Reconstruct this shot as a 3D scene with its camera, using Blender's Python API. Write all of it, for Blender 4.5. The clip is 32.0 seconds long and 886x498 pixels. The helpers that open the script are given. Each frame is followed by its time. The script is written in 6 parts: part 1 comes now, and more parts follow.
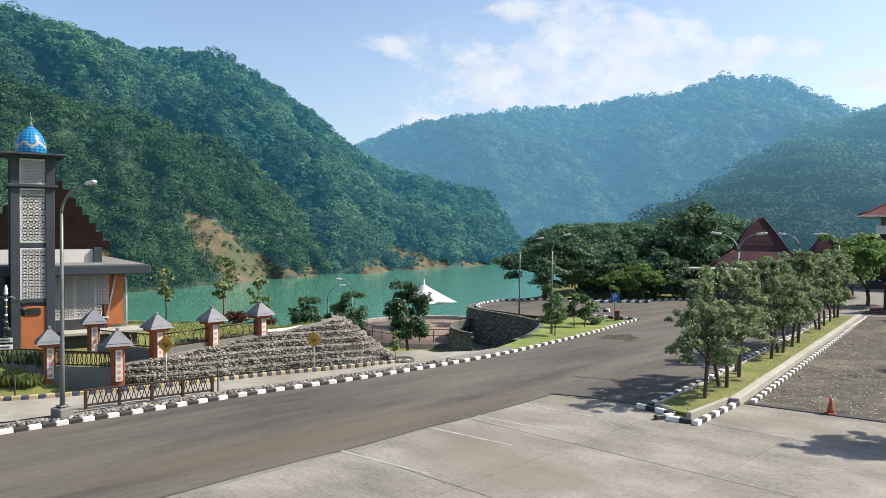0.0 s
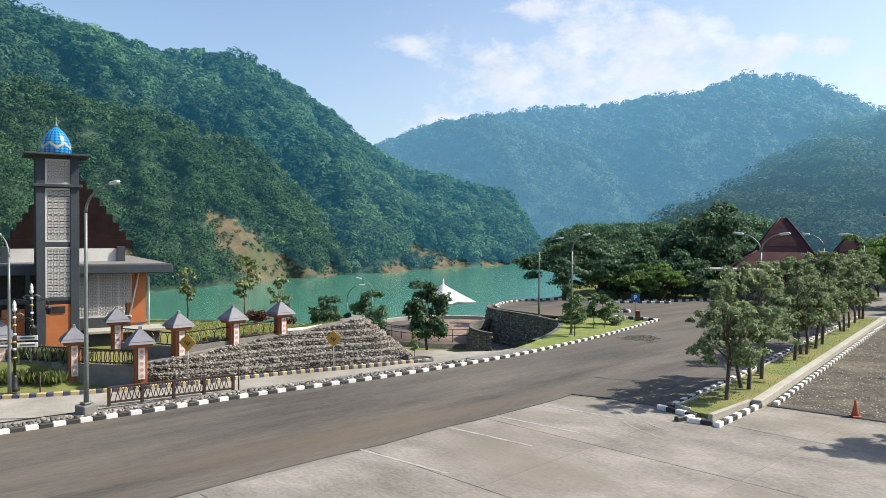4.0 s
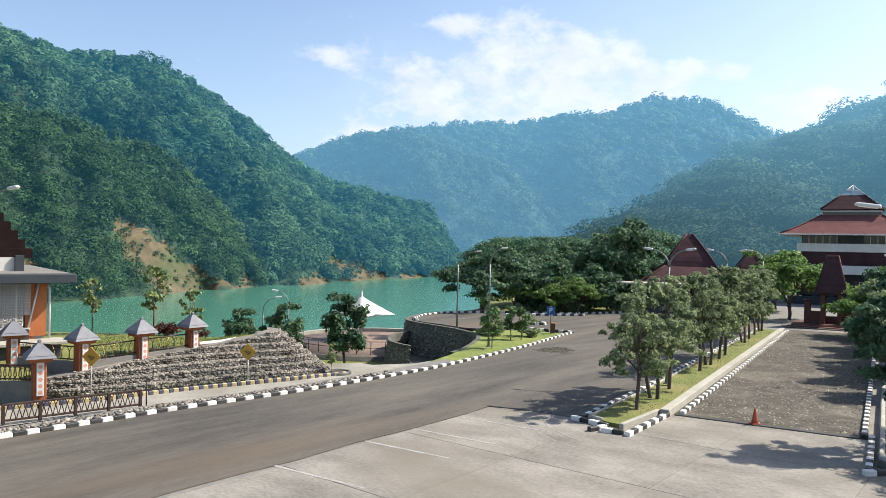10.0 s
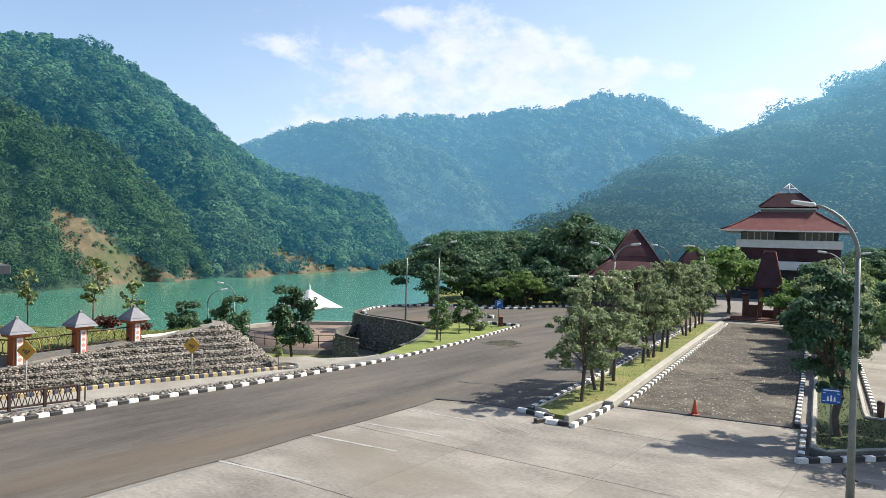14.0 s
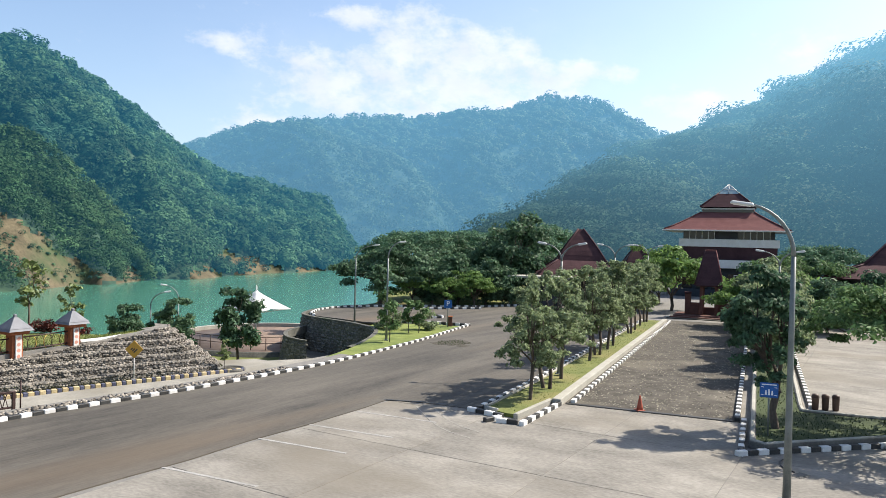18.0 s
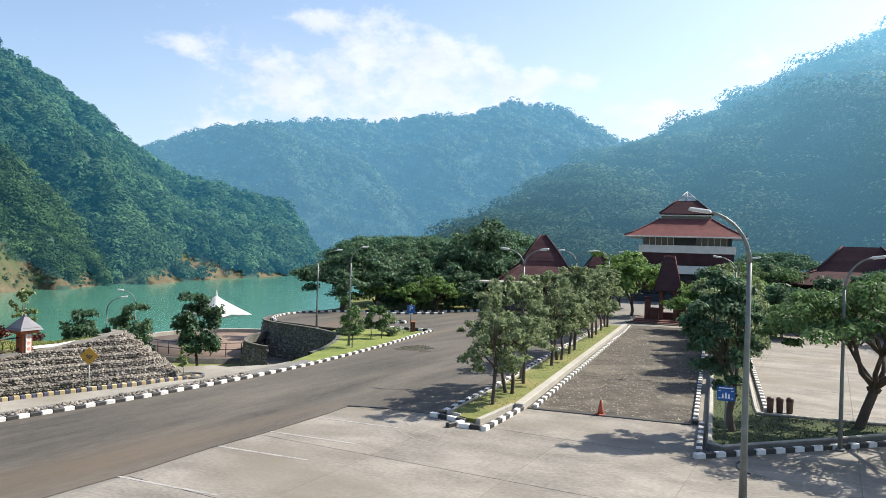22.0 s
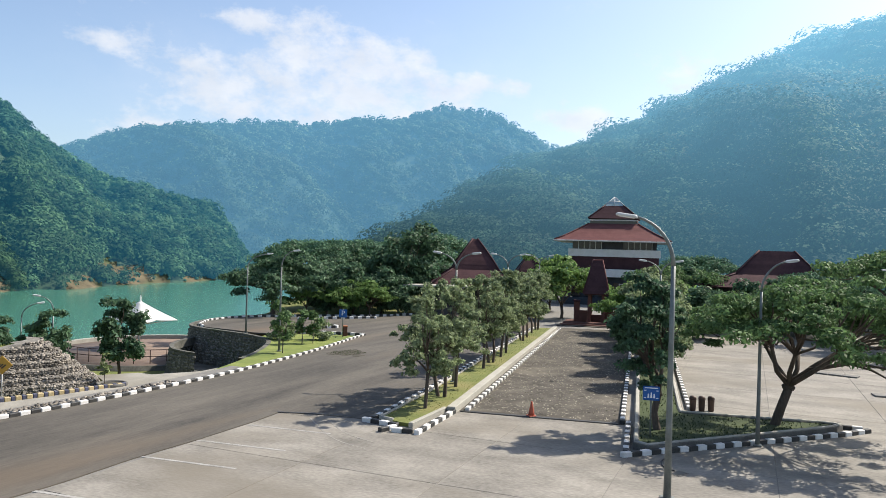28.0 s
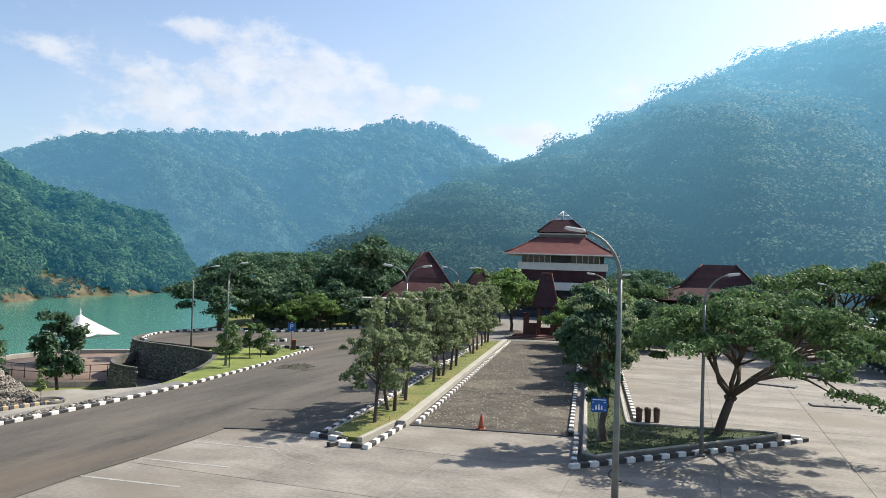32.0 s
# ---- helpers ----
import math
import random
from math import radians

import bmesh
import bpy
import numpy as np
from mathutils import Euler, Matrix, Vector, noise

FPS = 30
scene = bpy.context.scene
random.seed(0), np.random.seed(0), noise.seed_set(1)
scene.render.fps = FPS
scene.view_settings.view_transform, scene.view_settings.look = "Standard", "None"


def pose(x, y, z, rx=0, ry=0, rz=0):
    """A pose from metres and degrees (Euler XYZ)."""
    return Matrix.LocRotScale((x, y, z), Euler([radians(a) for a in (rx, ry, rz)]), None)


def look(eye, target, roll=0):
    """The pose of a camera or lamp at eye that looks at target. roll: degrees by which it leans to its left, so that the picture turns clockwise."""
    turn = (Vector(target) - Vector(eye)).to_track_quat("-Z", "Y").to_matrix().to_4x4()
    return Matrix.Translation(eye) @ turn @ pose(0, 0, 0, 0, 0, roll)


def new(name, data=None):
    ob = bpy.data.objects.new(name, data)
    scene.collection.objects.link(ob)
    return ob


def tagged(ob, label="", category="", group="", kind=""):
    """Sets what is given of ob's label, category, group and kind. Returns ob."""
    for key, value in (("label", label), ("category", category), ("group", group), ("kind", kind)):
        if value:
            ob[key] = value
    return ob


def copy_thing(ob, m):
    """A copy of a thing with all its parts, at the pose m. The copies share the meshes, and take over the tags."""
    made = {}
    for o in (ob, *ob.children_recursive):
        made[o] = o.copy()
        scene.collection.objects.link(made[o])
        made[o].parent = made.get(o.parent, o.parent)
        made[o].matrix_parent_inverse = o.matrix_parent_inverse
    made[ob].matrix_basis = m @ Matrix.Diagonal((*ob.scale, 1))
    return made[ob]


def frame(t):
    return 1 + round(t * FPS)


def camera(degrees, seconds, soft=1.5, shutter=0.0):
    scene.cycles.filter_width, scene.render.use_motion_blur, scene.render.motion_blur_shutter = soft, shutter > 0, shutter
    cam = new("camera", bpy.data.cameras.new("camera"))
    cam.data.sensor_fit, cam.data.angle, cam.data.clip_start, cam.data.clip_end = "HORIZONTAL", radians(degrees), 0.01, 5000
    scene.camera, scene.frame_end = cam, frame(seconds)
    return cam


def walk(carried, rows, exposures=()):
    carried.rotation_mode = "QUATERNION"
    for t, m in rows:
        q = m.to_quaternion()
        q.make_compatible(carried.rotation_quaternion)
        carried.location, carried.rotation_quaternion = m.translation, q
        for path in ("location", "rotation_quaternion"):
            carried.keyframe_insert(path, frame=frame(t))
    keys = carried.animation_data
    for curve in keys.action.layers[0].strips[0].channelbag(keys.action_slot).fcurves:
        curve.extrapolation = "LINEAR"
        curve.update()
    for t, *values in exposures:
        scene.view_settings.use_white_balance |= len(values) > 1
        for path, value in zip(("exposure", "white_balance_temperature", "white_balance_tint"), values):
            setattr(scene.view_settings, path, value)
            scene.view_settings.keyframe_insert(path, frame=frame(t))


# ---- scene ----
# The camera stands on a raised spot six metres up and pans slowly to its right.
EYE_Z = 6.0
cam = camera(61.97, 32.0, soft=0.6)
PATH = [
    (0.0, 88.630, -0.416, -0.223),
    (0.5, 88.532, -0.404, 0.228),
    (1.0, 88.635, -0.341, 0.717),
    (1.5, 88.762, -0.332, 0.897),
    (2.0, 88.802, -0.341, 0.999),
    (2.5, 88.677, -0.416, 1.012),
    (3.0, 88.673, -0.465, 1.137),
    (3.5, 88.656, -0.475, 1.312),
    (5.5, 88.426, -0.652, 0.793),
    (6.0, 88.501, -0.744, 0.492),
    (6.5, 88.636, -0.818, 0.100),
    (7.0, 88.981, -0.792, -0.459),
    (7.5, 89.243, -0.810, -1.057),
    (8.0, 89.269, -0.872, -1.873),
    (8.5, 89.243, -0.920, -2.461),
    (9.0, 89.317, -0.969, -3.349),
    (9.5, 89.375, -1.091, -4.184),
    (10.0, 89.654, -1.137, -4.980),
    (10.5, 89.635, -1.201, -5.648),
    (11.0, 89.652, -1.186, -6.276),
    (11.5, 89.598, -1.313, -6.938),
    (12.0, 89.663, -1.328, -7.263),
    (12.5, 89.587, -1.354, -7.677),
    (13.0, 89.439, -1.440, -8.048),
    (13.5, 89.269, -1.524, -8.433),
    (14.0, 89.226, -1.612, -8.925),
    (14.5, 89.267, -1.722, -9.617),
    (16.5, 89.331, -1.419, -11.610),
    (17.0, 89.336, -1.417, -11.930),
    (17.5, 89.369, -1.401, -12.471),
    (18.0, 89.348, -1.418, -12.882),
    (18.5, 89.384, -1.505, -13.502),
    (19.0, 89.466, -1.523, -13.826),
    (19.5, 89.506, -1.541, -14.218),
    (20.0, 89.574, -1.531, -14.441),
    (20.5, 89.638, -1.590, -14.983),
    (21.0, 89.806, -1.617, -15.212),
    (21.5, 89.777, -1.632, -15.494),
    (22.0, 89.828, -1.621, -15.745),
    (22.5, 89.855, -1.659, -16.255),
    (23.0, 89.881, -1.720, -16.615),
    (23.5, 89.824, -1.769, -16.929),
    (24.0, 89.839, -1.831, -17.400),
    (24.5, 89.994, -1.824, -17.621),
    (25.0, 90.068, -1.827, -17.936),
    (25.5, 90.105, -1.801, -18.498),
    (27.5, 90.170, -1.584, -20.451),
    (28.0, 90.273, -1.656, -20.971),
    (28.5, 90.438, -1.726, -21.446),
    (29.0, 90.440, -1.831, -22.415),
    (29.5, 90.680, -1.836, -22.841),
    (30.0, 90.785, -1.885, -23.166),
    (30.5, 90.758, -1.751, -23.430),
    (31.0, 90.970, -1.769, -23.861),
    (31.5, 91.326, -1.706, -24.157),
    (32.0, 91.394, -1.822, -24.812),
]
walk(cam, [(t, pose(0, 0, EYE_Z, rx, ry, rz)) for t, rx, ry, rz in PATH],
     [(0, 0.64), (6, 0.7), (8.5, 0.78), (13, 0.77), (21, 0.8), (23, 0.75), (25, 0.65), (28, 0.63), (32, 0.62)])

# ---------------- world and sun ----------------
SUN_AZ, SUN_EL = 81.0, 45.0  # degrees clockwise from +y, and above the horizon
sun_dir = Vector((math.sin(radians(SUN_AZ)) * math.cos(radians(SUN_EL)),
                  math.cos(radians(SUN_AZ)) * math.cos(radians(SUN_EL)), math.sin(radians(SUN_EL))))


def make_world():
    w = bpy.data.worlds.new("sky")
    scene.world = w
    w.use_nodes = True
    nt = w.node_tree
    nt.nodes.clear()
    N, L = nt.nodes.new, nt.links.new
    out = N("ShaderNodeOutputWorld")
    bg = N("ShaderNodeBackground")
    bg.inputs["Strength"].default_value = 0.127
    sky = N("ShaderNodeTexSky")
    sky.sky_type = "NISHITA"
    sky.sun_disc = False
    sky.sun_elevation = radians(SUN_EL)
    sky.sun_rotation = radians(SUN_AZ)
    sky.altitude = 300
    sky.air_density, sky.dust_density, sky.ozone_density = 1.0, 2.2, 1.5
    tc = N("ShaderNodeTexCoord")
    sep = N("ShaderNodeSeparateXYZ")
    L(tc.outputs["Generated"], sep.inputs[0])

    def math_node(op, a, b=None, c=None):
        n = N("ShaderNodeMath")
        n.operation = op
        for k, v in enumerate((a, b, c)):
            if v is None:
                continue
            if isinstance(v, (int, float)):
                n.inputs[k].default_value = v
            else:
                L(v, n.inputs[k])
        return n.outputs[0]

    # cumulus heaps: soft mounds in heading and height, broken up by noise
    head = math_node("ARCTAN2", sep.outputs[0], sep.outputs[1])
    elev = math_node("ARCSINE", sep.outputs[2])
    heaps = [(12.5, 12.0, 7.0, 2.7), (10.5, 16.4, 2.3, 1.8), (8.4, 14.0, 3.2, 1.8), (14.6, 14.7, 2.4, 1.7), (18.2, 14.3, 2.4, 1.5), (3.1, 12.7, 3.0, 1.7), (4.9, 16.5, 2.9, 1.0), (-3.6, 14.0, 2.5, 1.3),
             (22.0, 13.2, 2.6, 0.8), (26.3, 12.6, 1.4, 0.8), (31.6, 10.4, 3.8, 1.2), (38.6, 13.0, 3.4, 1.7), (5.5, 10.6, 7.0, 1.6), (18.0, 11.6, 6.0, 1.6),
             (-1.0, 8.2, 4.5, 1.0), (55.0, 22.0, 9.0, 3.0), (-60.0, 20.0, 12.0, 4.0), (110.0, 16.0, 15.0, 4.0), (170.0, 20.0, 18.0, 5.0)]
    total = None
    for a, e, wa, we in heaps:
        da = math_node("DIVIDE", math_node("SUBTRACT", head, radians(a)), radians(wa))
        de = math_node("DIVIDE", math_node("SUBTRACT", elev, radians(e)), radians(we))
        q = math_node("ADD", math_node("MULTIPLY", da, da), math_node("MULTIPLY", de, de))
        v = math_node("POWER", 2.718, math_node("MULTIPLY", q, -1.0))
        total = v if total is None else math_node("ADD", total, v)
    total = math_node("MINIMUM", total, 0.95)
    no = N("ShaderNodeTexNoise")
    no.inputs["Scale"].default_value = 15.0
    no.inputs["Detail"].default_value = 9.0
    no.inputs["Roughness"].default_value = 0.66
    mp = N("ShaderNodeMapping")
    mp.inputs["Scale"].default_value = (1.0, 1.0, 1.6)
    L(tc.outputs["Generated"], mp.inputs[0])
    L(mp.outputs[0], no.inputs["Vector"])
    dens = math_node("ADD", total, math_node("MULTIPLY", math_node("SUBTRACT", no.outputs["Fac"], 0.5), 2.4))
    ramp = N("ShaderNodeMapRange")
    ramp.interpolation_type = "SMOOTHSTEP"
    ramp.inputs[1].default_value, ramp.inputs[2].default_value = 0.3, 1.15
    L(dens, ramp.inputs[0])
    # a thin veil round the heaps
    va = math_node("DIVIDE", math_node("SUBTRACT", head, radians(13.0)), radians(15.0))
    ve = math_node("DIVIDE", math_node("SUBTRACT", elev, radians(11.0)), radians(5.0))
    veil = math_node("POWER", 2.718, math_node("MULTIPLY", math_node("ADD", math_node("MULTIPLY", va, va), math_node("MULTIPLY", ve, ve)), -1.0))
    veil = math_node("MULTIPLY", math_node("MULTIPLY", veil, no.outputs["Fac"]), 0.75)
    mask = math_node("MULTIPLY", math_node("MAXIMUM", ramp.outputs[0], veil), 0.78)
    mix = N("ShaderNodeMix")
    mix.data_type = "RGBA"
    L(mask, mix.inputs["Factor"])
    L(sky.outputs[0], mix.inputs["A"])
    n2 = N("ShaderNodeTexNoise")
    n2.inputs["Scale"].default_value = 22.0
    n2.inputs["Detail"].default_value = 6.0
    L(mp.outputs[0], n2.inputs["Vector"])
    tone = N("ShaderNodeMix")
    tone.data_type = "RGBA"
    L(n2.outputs["Fac"], tone.inputs["Factor"])
    tone.inputs["A"].default_value = (3.5, 3.8, 4.3, 1)
    tone.inputs["B"].default_value = (5.6, 5.6, 5.7, 1)
    L(tone.outputs["Result"], mix.inputs["B"])
    L(mix.outputs["Result"], bg.inputs["Color"])
    L(bg.outputs[0], out.inputs[0])


make_world()
sun_data = bpy.data.lights.new("sun", "SUN")
sun_data.energy = 5.0
sun_data.angle = radians(0.55)
sun_data.color = (1.0, 0.92, 0.8)
sun = new("sun", sun_data)
sun.matrix_world = look((0, 0, 80), Vector((0, 0, 80)) - sun_dir)

# ---------------- materials ----------------
MATS = {}


def mat(name, a, b, scale=1.0, rough=0.8, bump=0.2, fine=14.0, metal=0.0, detail=6.0, island=0.0, obj=0.0, spec=0.4, coords="pos", sheen=0.0, sheen_tint=(1, 1, 1), c=None, stretch=(1, 1, 1), trans=0.0, turn=0.0, haze_glow=None, haze_reach=None, tone=0.0):
    """A two-scale material: colours a and b blotched at `scale` per metre, grain at scale * fine, bump in the grain.
    island, obj: how much single leaves or pieces differ in brightness. c: a third colour in large stains.
    tone: how much whole crowns differ in brightness."""
    m = bpy.data.materials.new(name)
    m.use_nodes = True
    nt = m.node_tree
    N, L = nt.nodes.new, nt.links.new
    p = nt.nodes["Principled BSDF"]
    geo = N("ShaderNodeNewGeometry")
    vec = geo.outputs["Position"]
    if coords == "obj":
        vec = N("ShaderNodeTexCoord").outputs["Object"]
    mp = N("ShaderNodeMapping")
    mp.vector_type = "TEXTURE"
    mp.inputs["Scale"].default_value = [1 / k for k in stretch]
    mp.inputs["Rotation"].default_value = (0, 0, radians(turn))
    L(vec, mp.inputs[0])
    vec = mp.outputs[0]
    n1 = N("ShaderNodeTexNoise")
    n1.inputs["Scale"].default_value = scale
    n1.inputs["Detail"].default_value = detail
    n1.inputs["Roughness"].default_value = 0.6
    L(vec, n1.inputs["Vector"])
    n2 = N("ShaderNodeTexNoise")
    n2.inputs["Scale"].default_value = scale * fine
    n2.inputs["Detail"].default_value = 4.0
    L(vec, n2.inputs["Vector"])
    add = N("ShaderNodeMath")
    add.operation = "MULTIPLY_ADD"
    L(n2.outputs["Fac"], add.inputs[0])
    add.inputs[1].default_value = 0.45
    L(n1.outputs["Fac"], add.inputs[2])
    mr = N("ShaderNodeMapRange")
    mr.inputs[1].default_value, mr.inputs[2].default_value = 0.5, 0.95
    L(add.outputs[0], mr.inputs[0])
    mix = N("ShaderNodeMix")
    mix.data_type = "RGBA"
    L(mr.outputs[0], mix.inputs["Factor"])
    mix.inputs["A"].default_value = (*a, 1)
    mix.inputs["B"].default_value = (*b, 1)
    col = mix.outputs["Result"]
    if c:
        n3 = N("ShaderNodeTexNoise")
        n3.inputs["Scale"].default_value = scale * 0.23
        n3.inputs["Detail"].default_value = 5.0
        L(vec, n3.inputs["Vector"])
        r3 = N("ShaderNodeMapRange")
        r3.inputs[1].default_value, r3.inputs[2].default_value = 0.52, 0.68
        L(n3.outputs["Fac"], r3.inputs[0])
        m3 = N("ShaderNodeMix")
        m3.data_type = "RGBA"
        L(r3.outputs[0], m3.inputs["Factor"])
        L(col, m3.inputs["A"])
        m3.inputs["B"].default_value = (*c, 1)
        col = m3.outputs["Result"]
    if island or obj:
        src = geo.outputs["Random Per Island"] if island else N("ShaderNodeObjectInfo").outputs["Random"]
        k = island or obj
        rr = N("ShaderNodeMapRange")
        rr.inputs[3].default_value, rr.inputs[4].default_value = 1 - k, 1 + k
        L(src, rr.inputs[0])
        level = rr.outputs[0]
        if tone:
            at = N("ShaderNodeAttribute")
            at.attribute_name = "tone"
            ma = N("ShaderNodeMath")
            ma.operation = "MULTIPLY_ADD"
            L(at.outputs["Fac"], ma.inputs[0])
            ma.inputs[1].default_value, ma.inputs[2].default_value = 2 * tone, 1 - tone
            mm = N("ShaderNodeMath")
            mm.operation = "MULTIPLY"
            L(level, mm.inputs[0])
            L(ma.outputs[0], mm.inputs[1])
            level = mm.outputs[0]
        hsv = N("ShaderNodeHueSaturation")
        L(level, hsv.inputs["Value"])
        L(col, hsv.inputs["Color"])
        col = hsv.outputs[0]
    L(col, p.inputs["Base Color"])
    # haze is put into the surface's own emission
    if haze_glow:
        p.inputs["Emission Color"].default_value = (*haze_glow, 1)
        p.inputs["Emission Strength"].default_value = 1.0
        if haze_reach:
            # painted haze: emission grows with distance and towards the bright end of the valley
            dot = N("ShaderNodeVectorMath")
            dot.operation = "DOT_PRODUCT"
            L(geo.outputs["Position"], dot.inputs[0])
            dot.inputs[1].default_value = (0.6, -0.2, 1.6) if haze_reach[4] > 1 else (0.5, 0.87, haze_reach[4])
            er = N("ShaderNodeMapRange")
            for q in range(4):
                er.inputs[q + 1].default_value = haze_reach[q]
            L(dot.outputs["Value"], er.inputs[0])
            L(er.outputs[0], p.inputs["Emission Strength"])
    p.inputs["Roughness"].default_value = rough
    p.inputs["Metallic"].default_value = metal
    p.inputs["Specular IOR Level"].default_value = spec
    if sheen:
        p.inputs["Sheen Weight"].default_value = sheen
        p.inputs["Sheen Roughness"].default_value = 0.6
        p.inputs["Sheen Tint"].default_value = (*sheen_tint, 1)
    if bump:
        bn = N("ShaderNodeBump")
        bn.inputs["Strength"].default_value = bump
        bn.inputs["Distance"].default_value = 0.02
        L(n2.outputs["Fac"], bn.inputs["Height"])
        L(bn.outputs[0], p.inputs["Normal"])
    if trans:
        tr = N("ShaderNodeBsdfTranslucent")
        L(col, tr.inputs["Color"])
        ms = N("ShaderNodeMixShader")
        ms.inputs[0].default_value = trans
        out = nt.nodes["Material Output"]
        L(p.outputs[0], ms.inputs[1])
        L(tr.outputs[0], ms.inputs[2])
        L(ms.outputs[0], out.inputs[0])
    MATS[name] = m
    return m


asphalt = mat("asphalt", (0.036, 0.033, 0.028), (0.116, 0.104, 0.086), 0.7, 0.85, 0.4, 26, c=(0.112, 0.086, 0.06), stretch=(0.16, 1, 1), turn=44)
concrete = mat("concrete_paving", (0.12, 0.112, 0.097), (0.272, 0.254, 0.222), 0.7, 0.85, 0.3, 16, obj=0.05, c=(0.16, 0.142, 0.112), stretch=(0.62, 1, 1), turn=-42)
concrete_plain = mat("concrete", (0.264, 0.256, 0.224), (0.376, 0.364, 0.319), 1.2, 0.85, 0.3, 20)
# turf darkened so that the rain tree's shade is in its colour
lawn_shaded = mat("shade_painted_turf", (0.022, 0.038, 0.010), (0.048, 0.067, 0.019), 0.9, 0.95, 0.6, 25)
pavers = mat("paver_bricks", (0.046, 0.042, 0.036), (0.112, 0.102, 0.086), 1.6, 0.9, 0.4, 10, c=(0.135, 0.122, 0.1), spec=0.15)
grass = mat("grass", (0.088, 0.112, 0.024), (0.168, 0.18, 0.052), 0.9, 0.95, 0.6, 25, c=(0.192, 0.172, 0.064))
blade = mat("grass_blades", (0.096, 0.131, 0.026), (0.183, 0.209, 0.061), 0.8, 0.8, 0.0, island=0.35, trans=0.25)
soil = mat("bare_soil", (0.05, 0.046, 0.028), (0.15, 0.122, 0.075), 0.35, 0.95, 0.9, 5, c=(0.045, 0.07, 0.03))
white_paint = mat("white_paint", (0.574, 0.566, 0.539), (0.713, 0.705, 0.687), 1.5, 0.6, 0.15, 14, obj=0.07)
black_paint = mat("black_paint", (0.018, 0.018, 0.018), (0.05, 0.05, 0.048), 1.5, 0.6, 0.15, 14)
yellow_paint = mat("yellow_paint", (0.35, 0.275, 0.145), (0.45, 0.365, 0.21), 1.5, 0.6, 0.15, 14, obj=0.08)
blue_paint = mat("blue_paint", (0.045, 0.05, 0.085), (0.075, 0.08, 0.13), 1.5, 0.6, 0.15, 14, obj=0.1)
stone = mat("stone", (0.1, 0.092, 0.08), (0.28, 0.256, 0.226), 1.4, 0.85, 0.5, 10, obj=0.35)
stone_dark = mat("dark_stone", (0.056, 0.057, 0.048), (0.135, 0.132, 0.114), 0.9, 0.9, 0.6, 8, c=(0.048, 0.064, 0.032))
mortar = mat("mortar", (0.128, 0.124, 0.116), (0.2, 0.192, 0.176), 2.0, 0.9, 0.4, 10)
terracotta = mat("terracotta_render", (0.336, 0.104, 0.032), (0.448, 0.152, 0.056), 1.2, 0.75, 0.2, 14)
# a darker red than the terracotta of the hall walls
pillar_red = mat("pillar_red_render", (0.22, 0.075, 0.035), (0.33, 0.115, 0.055), 1.2, 0.8, 0.25, 14, spec=0.15)
brick_red = mat("red_brick", (0.08, 0.032, 0.024), (0.136, 0.056, 0.04), 3.0, 0.8, 0.3, 9)
grey_render = mat("dark_grey_render", (0.038, 0.047, 0.056), (0.056, 0.066, 0.077), 0.8, 0.7, 0.15, 16, spec=0.15)
dark_render = mat("charcoal_render", (0.03, 0.032, 0.036), (0.06, 0.062, 0.066), 0.8, 0.7, 0.15, 16)
lattice_white = mat("white_lattice", (0.488, 0.481, 0.458), (0.592, 0.584, 0.562), 1.5, 0.6, 0.1, 14)
maroon = mat("maroon_shingle", (0.010, 0.006, 0.006), (0.021, 0.011, 0.011), 2.0, 0.75, 0.3, 9, obj=0.12, spec=0.08)
# red desaturated, which puts the hall's haze into the tile colour
roof_red = mat("red_roof_tile", (0.112, 0.044, 0.042), (0.165, 0.07, 0.066), 1.2, 0.7, 0.4, 8, obj=0.12, spec=0.1)
roof_maroon = mat("maroon_roof_tile", (0.05, 0.026, 0.029), (0.08, 0.041, 0.045), 1.2, 0.7, 0.4, 8, obj=0.12, spec=0.08)
cap_grey = mat("grey_cap_tiles", (0.115, 0.121, 0.14), (0.185, 0.19, 0.212), 2.5, 0.65, 0.2, 8)
steel = mat("galvanised_steel", (0.128, 0.144, 0.14), (0.2, 0.22, 0.212), 4.0, 0.5, 0.05, 9, metal=0.3)
steel_white = mat("pale_painted_steel", (0.48, 0.488, 0.48), (0.576, 0.584, 0.576), 4.0, 0.5, 0.05, 9)
iron = mat("brown_iron", (0.03, 0.016, 0.014), (0.06, 0.032, 0.028), 4.0, 0.6, 0.1, 9)
black_iron = mat("black_iron", (0.012, 0.012, 0.013), (0.03, 0.03, 0.032), 4.0, 0.45, 0.1, 9)
gold = mat("gold_iron", (0.5, 0.32, 0.06), (0.62, 0.42, 0.12), 4.0, 0.4, 0.1, 9, metal=0.3)
cone_orange = mat("faded_orange_plastic", (0.3, 0.06, 0.035), (0.42, 0.1, 0.055), 5.0, 0.6, 0.1, 9)
bin_brown = mat("brown_plastic", (0.05, 0.03, 0.022), (0.085, 0.05, 0.035), 5.0, 0.55, 0.1, 9, obj=0.35)
sign_blue = mat("blue_sign_face", (0.008, 0.08, 0.288), (0.016, 0.112, 0.352), 5.0, 0.45, 0.0, 9)
sign_white = mat("white_sign_ink", (0.75, 0.76, 0.78), (0.85, 0.85, 0.85), 5.0, 0.5, 0.0, 9)
sign_yellow = mat("yellow_sign_face", (0.4, 0.216, 0.024), (0.496, 0.288, 0.048), 5.0, 0.5, 0.05, 9)
